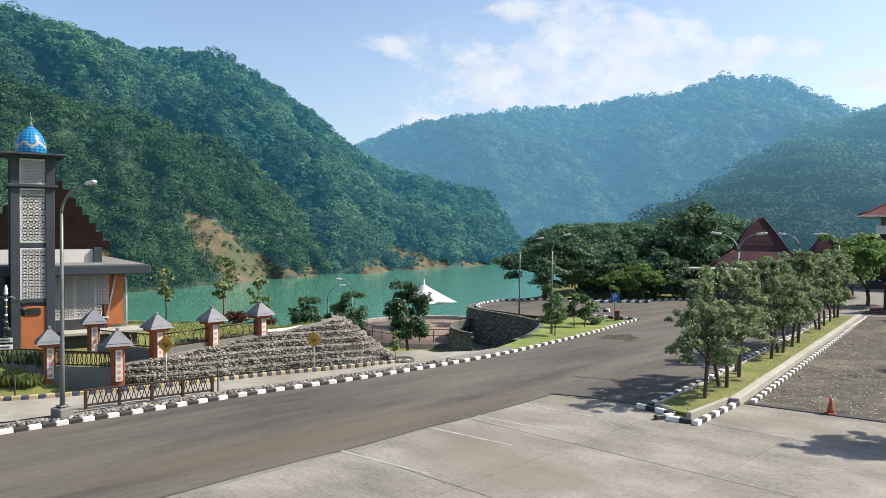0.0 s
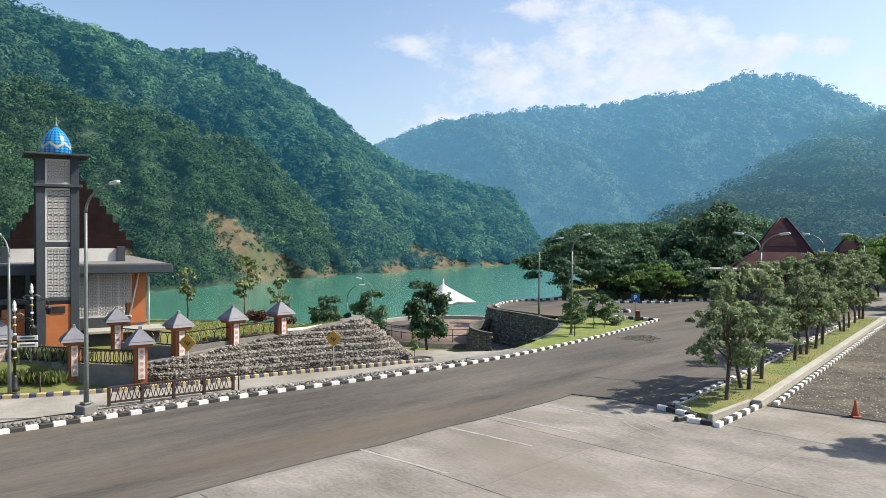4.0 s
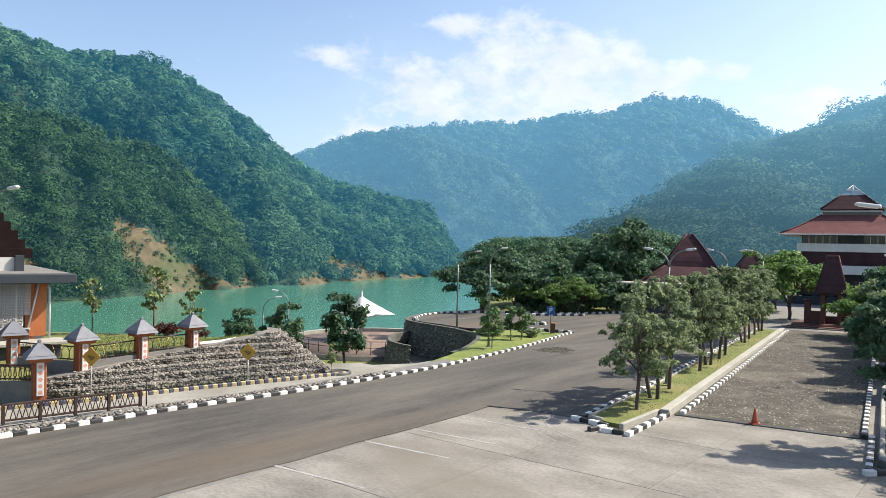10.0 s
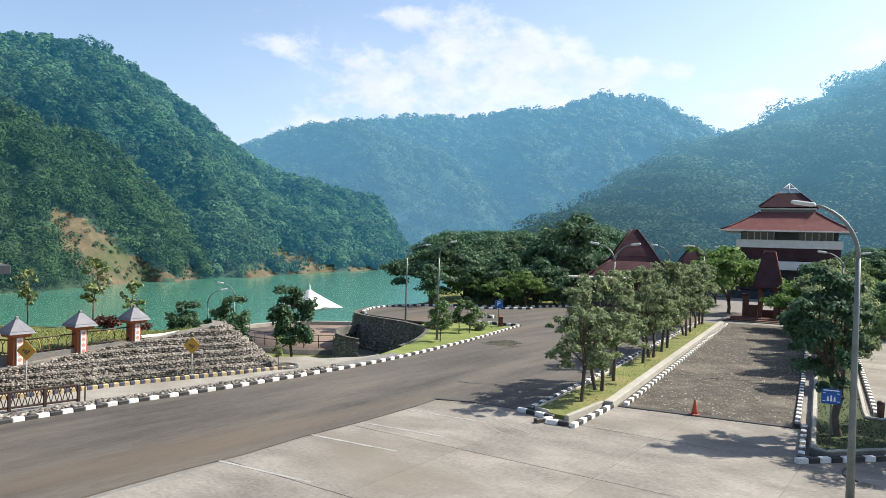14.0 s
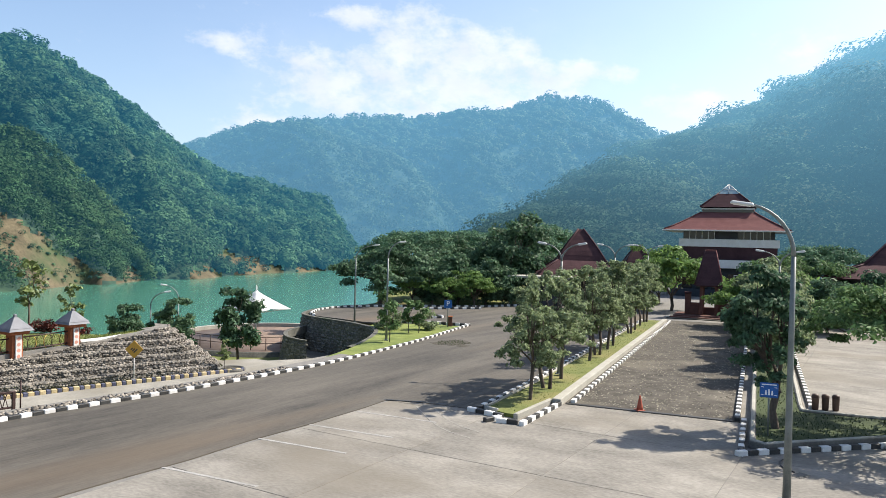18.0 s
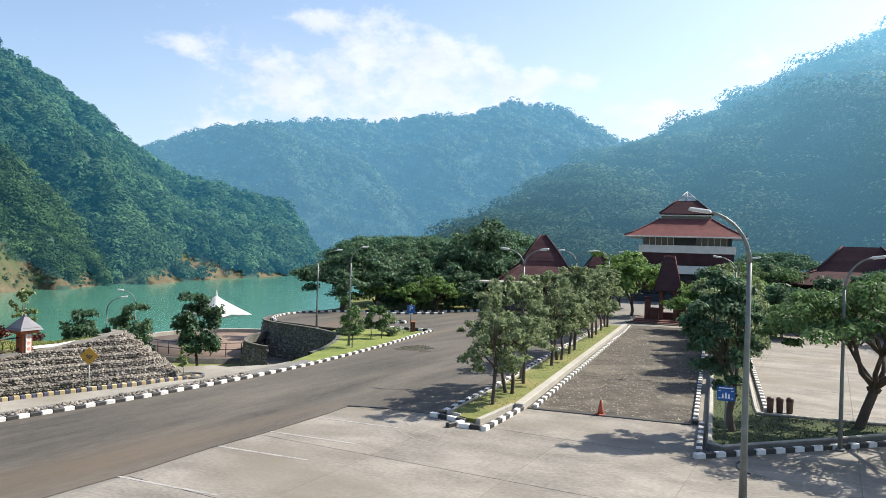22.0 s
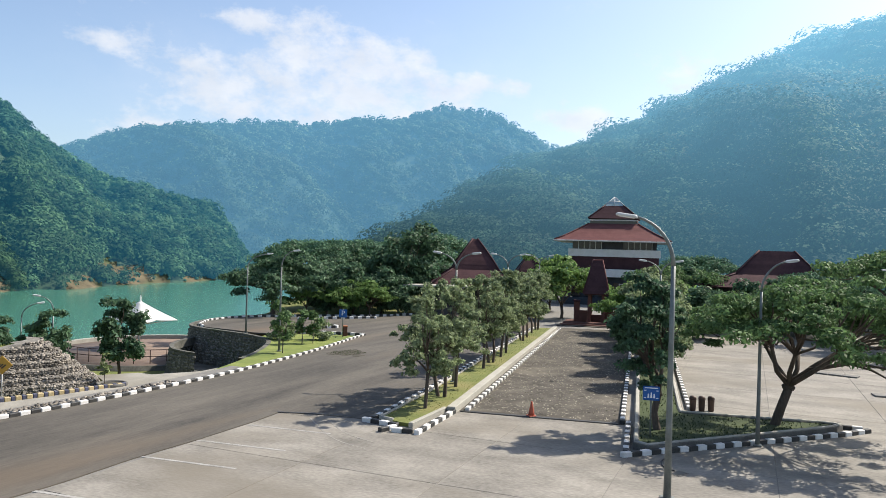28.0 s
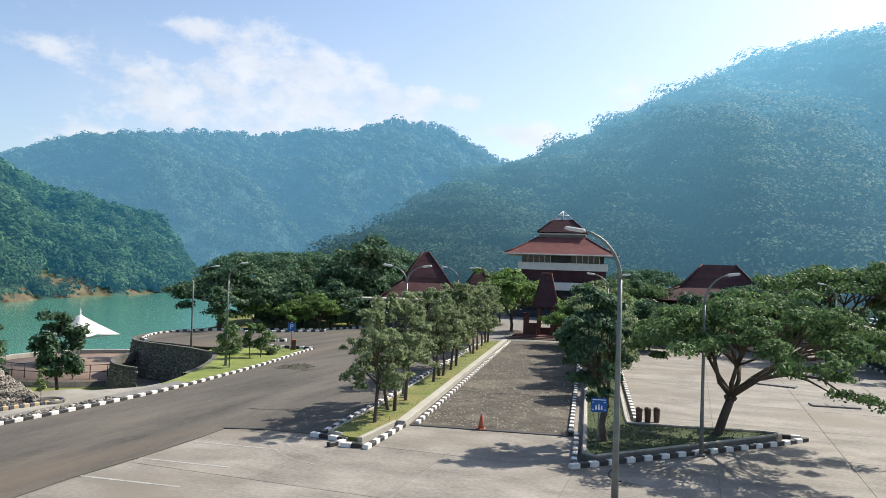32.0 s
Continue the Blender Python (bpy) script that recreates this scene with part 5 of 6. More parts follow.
def make_joglo(name, x, y, rz, w, eave, mid, top, material, label):
    t = tagged(empty(name, x, y, 0, rz), label, "pavilion")
    for a in (-1, 1):
        for b in (-1, 0, 1):
            part("post", boxm(a * w * 0.42, b * w * 0.42, 0, 0.28, 0.28, eave + 0.1, 0.02), dark_render, t)
    part("floor", boxm(0, 0, 0, w, w, 0.35, 0.03), concrete_plain, t)
    part("back_wall", boxm(0, w * 0.36, 0.35, w * 0.84, 0.2, eave - 0.35), dark_render, t)
    part("eaves_board", boxm(0, 0, eave - 0.12, w * 1.1, w * 1.1, 0.12), roof_maroon, t)
    tiled_roof("roof_course", t, 0, 0, eave, w * 1.12, w * 1.12, w * 0.55, w * 0.55, (mid - eave), material, 7, flare=1.0)
    tiled_roof("upper_roof_course", t, 0, 0, mid, w * 0.56, w * 0.56, w * 0.06, w * 0.04, top - mid, material, 8, flare=0.9)
    return t


make_joglo("joglo", *pol(23.45, 78), -20, 8.4, 2.7, 4.35, 7.5, roof_maroon, "open pavilion with steep maroon tiled roof among trees")
make_joglo("joglo", *pol(27.7, 98), -20, 6.2, 2.6, 3.7, 6.0, roof_maroon, "small far pavilion with pointed maroon roof")


def make_side_hall():
    x, y = pol(45.3, 76)
    t = tagged(empty("side_hall", x, y, 0, -42), "long low hall with broad maroon tiled roof", "building")
    part("wall", boxm(0, 0, 0, 10.5, 6.5, 3.6), dark_render, t)
    for k in range(6):
        part("window", boxm(-4.2 + k * 1.68, -3.28, 1.2, 1.1, 0.1, 1.5), window_dark, t)
    part("eaves_board", boxm(0, 0, 3.5, 13.2, 9.0, 0.14), roof_maroon, t)
    tiled_roof("roof_course", t, 0, 0, 3.62, 13.4, 9.2, 6.6, 3.6, 1.25, roof_maroon, 7)
    tiled_roof("upper_roof_course", t, 0, 0, 4.8, 7.0, 4.0, 3.0, 0.4, 2.2, roof_maroon, 7)


make_side_hall()


def make_guard_post():
    """A flat white-roofed shelter with a dark counter beside the grove."""
    x, y = pol(19.9, 71)
    t = tagged(empty("shelter", x, y, 0, -20), "flat grey-roofed shelter with dark counter wall", "shelter")
    part("roof", boxm(0.6, 0, 2.7, 6.4, 2.6, 0.18, 0.03), concrete_plain, t)
    for xx in (-2.2, 0.6, 3.4):
        part("post", tubem([(xx, 0, 0), (xx, 0, 2.7)], 0.06, 8), steel_white, t)
    part("counter", boxm(0.4, -0.6, 0, 3.2, 0.3, 0.95, 0.02), dark_render, t)
    part("back_wall", boxm(2.2, 0.9, 0, 3.0, 0.2, 2.6), dark_render, t)


make_guard_post()

# ---------------- fence, stone-filled terrace wall and lane fittings ----------------
P_SPOTS = [(-18.2, 28.9, 0.35), (-15.0, 28.35, 0.3), (-12.1, 27.7, 0.35), (-11.55, 30.1, 0.68), (-9.8, 31.75, 0.78), (-8.18, 33.6, 0.84)]


def make_pillar():
    t = tagged(empty("gate_pillar"), "red fence pillar with white patterned strip and grey pyramid cap", "pillar", "fence pillars")
    part("shaft", boxm(0, 0, -0.3, 0.44, 0.44, 1.55, 0.02), pillar_red, t)
    part("neck", boxm(0, 0, 1.16, 0.74, 0.74, 0.14, 0.02, taper=1.1), pillar_red, t)
    strip_ob = part("pattern_strip", boxm(0, -0.26, -0.05, 0.24, 0.06, 1.2, 0.01), lattice_white, t, "white patterned strip")
    me = None
    for k in range(5):
        bm = bmesh.new()
        bmesh.ops.create_circle(bm, cap_ends=True, radius=0.075, segments=8, matrix=pose(0, -0.294, 0.08 + k * 0.23, 90))
        part("rosette", bm, inlay, strip_ob)
    bm = bmesh.new()
    hip(bm, 0, 0, 1.3, 1.0, 1.0, 0.86, 0.86, 0.1)
    hip(bm, 0, 0, 1.4, 0.9, 0.9, 0.14, 0.14, 0.42)
    part("cap", bm, cap_grey, t, "grey pyramid cap")
    part("knob", boxm(0, 0, 1.8, 0.12, 0.12, 0.14, 0.02), cap_grey, t)
    return t


pil = make_pillar()
for k, (x, y, z) in enumerate(P_SPOTS):
    plant(pil, x, y, z, 33 if k < 3 else 48, 1.0)
plant(pil, -14.55, 31.0, 0.75, 33, 1.0)
plant(pil, -21.2, 28.2, 0.35, 33, 1.0)
drop(pil)


def fence_panel(a, b, za, zb, label, gilt=True):
    """A length of low wall with a wrought railing of bent bars on it."""
    a, b = Vector((*a, za)), Vector((*b, zb))
    l = (b - a).length
    rz = math.degrees(math.atan2(b.y - a.y, b.x - a.x))
    t = tagged(empty("fence", a.x, a.y, a.z, rz), label, "fence", "fence panels")
    sl = (zb - za)
    bm = bmesh.new()
    vs = [bm.verts.new((x, y, z + (sl if x else 0))) for x in (0, l) for y in (-0.09, 0.09) for z in (-0.5, 0.42)]
    for q in ((0, 1, 3, 2), (4, 6, 7, 5), (0, 4, 5, 1), (2, 3, 7, 6), (1, 5, 7, 3), (0, 2, 6, 4)):
        bm.faces.new([vs[k] for k in q])
    part("base_wall", bm, mortar, t, "grey rendered base wall")
    zz = lambda x: sl * x / l
    for h in (0.5, 1.0):
        part("rail", tubem([(0.2, 0, h + zz(0.2)), (l - 0.2, 0, h + zz(l - 0.2))], 0.028, 6), iron, t)
    gap = 0.17 if gilt else 0.1
    n = int((l - 0.4) / gap)
    for k in range(n):
        x = 0.28 + k * gap
        d = 0.1 if k % 2 else -0.1
        part("bar", tubem([(x, 0, 0.44 + zz(x)), (x + d, 0, 0.62 + zz(x)), (x + d * 0.8, 0, 0.82 + zz(x)), (x - d * 0.4, 0, 1.02 + zz(x))], 0.014 if gilt else 0.019, 5), iron if k % 3 or not gilt else gold, t)


spots = P_SPOTS
fence_panel((-21.2, 28.2), spots[0][:2], 0.35, 0.35, "low grey wall with dark wrought-iron railing and plants behind", False)
spots = [spots[0], spots[1], spots[2], (-14.55, 31.0, 0.75), spots[3], spots[4], spots[5]]
for (x0, y0, z0), (x1, y1, z1) in [(spots[0], spots[1]), (spots[1], spots[2]), (spots[3], spots[4]), (spots[4], spots[5]), (spots[5], spots[6])]:
    fence_panel((x0, y0), (x1, y1), z0, z1, "low grey wall with wrought-iron railing between pillars", y0 > 29.5)


def hedge(name, spots, mat_, label, per=260, size=0.09):
    """Bedding plants in a row: long blades out of tufts."""
    rng = np.random.RandomState(len(name) + len(spots))
    V = []
    for x, y, z, w, h in spots:
        n = per
        c = np.stack([x + rng.normal(size=n) * w * 0.5, y + rng.normal(size=n) * w * 0.35, np.full(n, z)], 1)
        a = rng.uniform(0, 6.28, n)
        d = np.stack([np.cos(a) * 0.35, np.sin(a) * 0.35, np.ones(n)], 1)
        hh = (h * rng.uniform(0.5, 1.1, n))[:, None]
        sd = np.stack([-np.sin(a), np.cos(a), np.zeros(n)], 1) * size * 0.4
        V.append(np.stack([c - sd * 0.4, c + d * hh * 0.55 - sd, c + d * hh, c + d * hh * 0.55 + sd], 1).reshape(-1, 3))
    v = np.concatenate(V)
    tagged(new(name, array_mesh(name, v, np.arange(len(v)).reshape(-1, 4), mat_)), label, "plants", kind="stuff")


hedge("bedding_plants", [(-20.5 + k * 0.55, 27.6 + k * 0.02, 0.1, 0.5, 0.45) for k in range(10)], blade_bright, "long-bladed green bedding plants in front of the fence", 320, 0.1)
hedge("bedding_plants", [(-18 + k * 0.45, 29.3 - k * 0.09, 0.5, 0.5, 0.75) for k in range(7)] + [(-11.5 + k * 0.36, 30.9 + k * 0.42, 0.75, 0.35, 0.55) for k in range(7)], leaf, "green shrubs growing behind the railing", 260, 0.12)


# gabion courses: wire baskets full of broken stone, each course stepped back
def stone_mesh(seed):
    g = random.Random(seed)
    bm = bmesh.new()
    bmesh.ops.create_cube(bm, size=0.95)
    for v in bm.verts:
        v.co = Vector((v.co.x * g.uniform(0.65, 1.2), v.co.y * g.uniform(0.6, 1.1), v.co.z * g.uniform(0.5, 1.0)))
    bmesh.ops.triangulate(bm, faces=bm.faces)
    return mesh_of("stone", bm, stone)


STONES = [stone_mesh(k) for k in range(6)]
GAB_FOOT = smooth_line([(-12.75, 28.35), (-11.2, 29.0), (-9.3, 29.9), (-7.3, 31.2), (-5.1, 32.4), (-3.2, 33.3), (-2.3, 34.3), (-2.6, 36.2)], 5)
GAB_TOP = smooth_line([(-13.0, 29.2), (-11.6, 29.7), (-10.1, 31.1), (-8.5, 33.0), (-6.6, 34.6), (-5.4, 35.6), (-4.9, 36.3), (-5.0, 37.6)], 5)


stone_fill_mat = mat("stone_fill", (0.09, 0.082, 0.07), (0.275, 0.25, 0.218), 1.4, 0.9, 0.4, 10, island=0.6, spec=0.15)
gravel_bed = mat("gravel_bed", (0.104, 0.098, 0.087), (0.260, 0.244, 0.218), 2.5, 0.95, 0.7, 9, spec=0.15)


def make_gabion():
    thing = tagged(empty("gabion_wall"), "stepped gabion retaining wall of grey broken stone", "retaining wall", kind="structure")
    rng = random.Random(5)
    rest_v, rest_f = [], []
    n = len(GAB_FOOT)
    COURSE = 0.25
    top_z = [0.5 + 1.12 * min(1.0, k / 26.0) for k in range(n)]
    base = [np.array([v.co for v in m.vertices]) for m in STONES]
    tri = [np.array([p.vertices[:] for p in m.polygons]) for m in STONES]
    made = off = 0
    for c in range(7):
        low = c * COURSE
        ks = [k for k in range(n) if top_z[k] > low + 0.04]
        if len(ks) < 3:
            continue
        line, rows = [], []
        bm = bmesh.new()
        for k in ks:
            f, t = GAB_FOOT[k], GAB_TOP[k]
            p = f + (t - f) * min(1.0, low / top_z[k])
            d = (t - f) / max(0.01, np.linalg.norm(t - f))
            line.append(np.array([*p, low]))
            p0 = p + d * 0.07
            cut = min(low + COURSE, top_z[k] + 0.02)
            rows.append([bm.verts.new((*p0, low - 0.2)), bm.verts.new((*p0, cut)), bm.verts.new((*(p0 + d * 0.8), cut + 0.01))])
        for r0, r1 in zip(rows, rows[1:]):
            for j in range(2):
                bm.faces.new((r0[j], r1[j], r1[j + 1], r0[j + 1]))
        part("course", bm, gravel_bed, thing)
        spots, _ = along(line, 0.094)
        crest = [top_z[min(ks, key=lambda k: abs(line[k - ks[0]][0] - p[0]) + abs(line[k - ks[0]][1] - p[1]))] for p, _ in spots]
        for row in range(5):
            for (p, rz), limit in zip(spots, crest):
                if low + 0.02 + min(row, 2.5) * 0.078 > limit:
                    continue
                i = rng.randrange(6)
                a = radians(rz + 90)
                back = 0.03 + 0.012 * row + rng.uniform(-0.025, 0.025) if row < 3 else rng.uniform(0.1, 0.36)
                x, y = p[0] + math.cos(a) * back + rng.uniform(-0.03, 0.03), p[1] + math.sin(a) * back
                sc = rng.uniform(0.065, 0.115)
                m = pose(x, y, low + 0.045 + min(row, 2.5) * 0.078 + rng.uniform(-0.018, 0.018), rng.uniform(-25, 25), rng.uniform(-40, 40), rz + rng.uniform(-25, 25)) @ Matrix.Diagonal((sc * 1.3, sc * 0.85, sc * 0.9, 1))
                if row == 1 and c < 4 and -9.5 < x < -2 and made < 300:
                    ob = part("stone", STONES[i], stone, thing)
                    ob.matrix_world = m
                    made += 1
                else:
                    mm = np.array(m)
                    rest_v.append(base[i] @ mm[:3, :3].T + mm[:3, 3])
                    rest_f.append(tri[i] + off)
                    off += len(base[i])
    # sloping coping that the fence stands behind
    bm = bmesh.new()
    rows = []
    for k in range(29):
        f, t = GAB_FOOT[k], GAB_TOP[k]
        d = (t - f) / max(0.01, np.linalg.norm(t - f))
        z = top_z[k] + 0.03
        rows.append([bm.verts.new((*(t + d * o), z + h)) for o, h in ((-0.14, -0.3), (-0.1, 0.0), (0.3, 0.02), (0.5, -0.3))])
    for r0, r1 in zip(rows, rows[1:]):
        for j in range(3):
            bm.faces.new((r0[j], r1[j], r1[j + 1], r0[j + 1]))
    part("coping", bm, gravel_bed, thing)
    st = new("stone_fill", array_mesh("stone_fill", np.concatenate(rest_v), np.concatenate(rest_f), stone_fill_mat))
    st.parent = thing
    tagged(st, kind="stuff")


make_gabion()
low_wall("crest_path", [(-7.9, 33.8), (-7.1, 34.6), (-6.3, 36.2)], 0.2, 0.06, white_paint, "pale edging along the crest of the stone wall", z=1.36)


def make_guard_rail():
    a, b = Vector((-11.75, 24.45, 0.0)), Vector((-8.3, 26.9, 0.0))
    l = (b - a).length
    t = tagged(empty("guard_rail", a.x, a.y, 0.02, math.degrees(math.atan2(b.y - a.y, b.x - a.x))), "dark brown iron guard rail of crossing arches beside the lane", "railing")
    for k in range(5):
        part("post", boxm(l * k / 4, 0, 0, 0.1, 0.1, 0.64, 0.01), iron, t)
    for h in (0.08, 0.58):
        part("rail", boxm(l / 2, 0, h, l, 0.06, 0.07, 0.01), iron, t)
    step = l / 24
    for k in range(23):
        x = step * (k + 0.1)
        pts = [(x + 2 * step * q, 0.012 if k % 2 else -0.012, 0.1 + 0.5 * math.sin(math.pi * q)) for q in (0, 0.12, 0.25, 0.38, 0.5, 0.62, 0.75, 0.88, 1.0)]
        pts = [(min(p[0], l), p[1], p[2]) for p in pts]
        part("arch", tubem(pts, 0.016, 5), iron, t)


make_guard_rail()


def make_rubble():
    """Loose rubble set in the gutter behind the road kerb."""
    rng = random.Random(21)
    base = [np.array([v.co for v in m.vertices]) for m in STONES]
    tri = [np.array([p.vertices[:] for p in m.polygons]) for m in STONES]
    V, F, off = [], [], 0
    spots, _ = along([p for p in ROAD_KERB if -16 < p[0] < 1.5], 0.13)
    for p, rz in spots:
        a = radians(rz + 90)
        for k in range(3):
            o = rng.uniform(0.16, 0.62)
            i = rng.randrange(6)
            sc = rng.uniform(0.07, 0.15)
            mm = np.array(pose(p[0] + math.cos(a) * o, p[1] + math.sin(a) * o, 0.1 + sc * 0.1, rng.uniform(-30, 30), rng.uniform(-30, 30), rng.uniform(0, 360)) @ Matrix.Diagonal((sc * 1.3, sc, sc * 0.8, 1)))
            V.append(base[i] @ mm[:3, :3].T + mm[:3, 3])
            F.append(tri[i] + off)
            off += len(base[i])
    tagged(new("gutter_rubble", array_mesh("gutter_rubble", np.concatenate(V), np.concatenate(F), stone_fill_mat)), "grey rubble stones in the gutter behind the kerb", "rubble", kind="stuff")


make_rubble()


def street_lamp(x, y, z, h, arm, rise, heading, label, plinth=0.0, r=0.075, head=0.44, twin=False):
    """A tapered steel pole whose top bends over into one arm or two."""
    t = tagged(empty("street_lamp", x, y, z, heading), label, "street lamp", "street lamps")
    if plinth:
        part("plinth", boxm(0, 0, -0.05, plinth, plinth, plinth * 0.9, 0.03), mortar, t, "concrete footing")
    part("base_plate", boxm(0, 0, plinth * 0.85, r * 4.4, r * 4.4, 0.05, 0.01), steel, t)
    part("pole", tubem([(0, 0, plinth * 0.85), (0, 0, h * 0.3), (0, 0, h * 0.6), (0, 0, h - rise * 0.7)], [r * 1.25, r, r * 0.85, r * 0.7], 10), steel, t)
    for d in ((1, -1) if twin else (1,)):
        pts = []
        for k in range(9):
            q = k / 8 * math.pi / 2 * 0.86
            pts.append((d * arm * (1 - math.cos(q)) / (1 - math.cos(math.pi / 2 * 0.86)), 0, h - rise * 0.7 + rise * math.sin(q) / math.sin(math.pi / 2 * 0.86)))
        part("arm", tubem(pts, [r * 0.7 - r * 0.3 * k / 8 for k in range(9)], 8), steel, t)
        e = pts[-1]
        bm = boxm(0, 0, -0.035, head, head * 0.36, 0.085, 0.025, taper=0.85)
        hd = part("lamp_head", bm, steel_white, t, "flat pale lamp head")
        hd.matrix_local = pose(e[0] + d * head * 0.42, 0, e[2] + 0.03, 0, -d * 8, 0)
        part("lens", boxm(0, 0, -0.05, head * 0.7, head * 0.26, 0.02), white_paint, hd)
    return t


street_lamp(-11.8, 23.05, 0, 7.1, 1.2, 0.9, -28, "tall steel street lamp on a concrete block beside the kerb", plinth=0.5, r=0.065)
street_lamp(11.98, 15.15, 0, 6.68, 0.92, 1.22, 144.7, "tall steel street lamp standing on the concrete plaza", r=0.08, head=0.58)
street_lamp(18.3, 18.7, 0.02, 5.7, 0.7, 1.0, -45, "slim steel street lamp at the edge of the shade-painted lawn", r=0.06)
street_lamp(5.7, 52.6, 0, 5.25, 1.3, 0.95, -7, "slim steel street lamp at the overlook", r=0.06)
street_lamp(6.6, 43.3, 0, 5.55, 0.65, 0.95, -8, "slim steel street lamp on the grass verge", r=0.06)
for s, w in ((32.2, -8.0), (44.9, -7.9), (58.8, -7.8)):
    street_lamp(*sw(s, w), 0.2, 5.55, 0.72, 0.75, -36, "twin-armed steel street lamp among the median trees", r=0.06, twin=True)
street_lamp(*sw(39.5, 1.0), 0.2, 5.45, 0.72, 0.7, -36, "twin-armed steel street lamp on the verge", r=0.06, twin=True)
street_lamp(41.5, 31.4, 0, 5.4, 0.7, 0.9, 140, "slim steel street lamp beside the parking ground", r=0.06)
street_lamp(-15.85, 25.6, 0, 5.5, 0.6, 0.8, 150, "pale steel street lamp beside the lane", r=0.055)
street_lamp(-7.2, 47.4, -2.5, 4.7, 0.75, 0.8, 8, "short pale lamp on the lower terrace", r=0.05)
street_lamp(-5.65, 47.7, -2.5, 5.1, 0.7, 0.8, 175, "short pale lamp on the lower terrace", r=0.05)


# ---------------- the lower terrace, overlook wall and membrane tent ----------------
terrace_paving = mat("terrace_paving", (0.17, 0.12, 0.095), (0.25, 0.19, 0.15), 1.0, 0.85, 0.3, 12)


def make_terrace():
    t = tagged(empty("terrace", -0.2, 64.2, -2.6), "round lakeside terrace with brown paving and pale rim", "terrace", kind="structure")
    R = 8.3
    part("floor", lathe([(R - 0.4, -0.4), (R - 0.4, 0.0), (0.02, 0.01)][::-1], 48), terrace_paving, t, "brown paved floor")
    part("wall", lathe([(R, -3.0), (R, -0.02), (R - 0.5, -0.02)], 48), stone_dark, t)
    for k in range(26):
        a0, a1 = radians(-25 + k * 9), radians(-25 + k * 9 + 8.9)
        bm = bmesh.new()
        vs = [bm.verts.new((r * math.cos(a), r * math.sin(a), z)) for a in (a0, a1) for r in (R - 0.42, R + 0.06) for z in (-0.05, 0.32)]
        for q in ((0, 1, 3, 2), (4, 6, 7, 5), (0, 4, 5, 1), (2, 3, 7, 6), (1, 5, 7, 3), (0, 2, 6, 4)):
            bm.faces.new([vs[j] for j in q])
        part("rim_block", bm, concrete_plain, t)
    for k in range(15):
        a = radians(205 + k * 9)
        part("railing_post", tubem([((R - 1.2) * math.cos(a), (R - 1.2) * math.sin(a), 0), ((R - 1.2) * math.cos(a), (R - 1.2) * math.sin(a), 1.0)], 0.035, 6), iron, t)
    for h in (0.5, 0.98):
        part("railing", tubem([((R - 1.2) * math.cos(radians(205 + k * 4.5)), (R - 1.2) * math.sin(radians(205 + k * 4.5)), h) for k in range(29)], 0.028, 6), iron, t)


make_terrace()


def make_tent():
    t = tagged(empty("membrane_canopy", -1.4, 66.0, -2.6, 45), "white tensile membrane canopy on a central mast", "canopy")
    part("mast", tubem([(0, 0, 0), (0, 0, 4.2)], [0.09, 0.06], 10), steel_white, t)
    part("spike", lathe([(0.16, 3.72), (0.12, 3.85), (0.04, 3.95), (0.03, 4.35)], 10), steel_white, t)
    n, m = 32, 9
    V, F = [], []
    for i in range(m + 1):
        q = i / m
        for k in range(n):
            a = k * math.tau / n + math.pi / 4
            c = max(abs(math.cos(a)), abs(math.sin(a)))
            edge = 2.1 / c * (1 - 0.16 * (1 - abs(math.sin(2 * a))))
            r = 0.12 + (edge - 0.12) * q
            V.append((r * math.cos(a), r * math.sin(a), 3.8 - 1.55 * q ** 0.9 + 0.12 * q * (1 - abs(math.sin(2 * a)))))
    for i in range(m):
        for k in range(n):
            F.append((i * n + k, i * n + (k + 1) % n, (i + 1) * n + (k + 1) % n, (i + 1) * n + k))
    ob = part("membrane", array_mesh("membrane", V, F, membrane, True), membrane, t, "taut white membrane")
    so = ob.modifiers.new("thick", "SOLIDIFY")
    so.thickness = 0.02
    for k in range(4):
        a = math.pi / 4 + k * math.pi / 2
        part("strut", tubem([(0, 0, 1.9), (2.9 * math.cos(a), 2.9 * math.sin(a), 2.3)], 0.035, 6), steel_white, t)


make_tent()


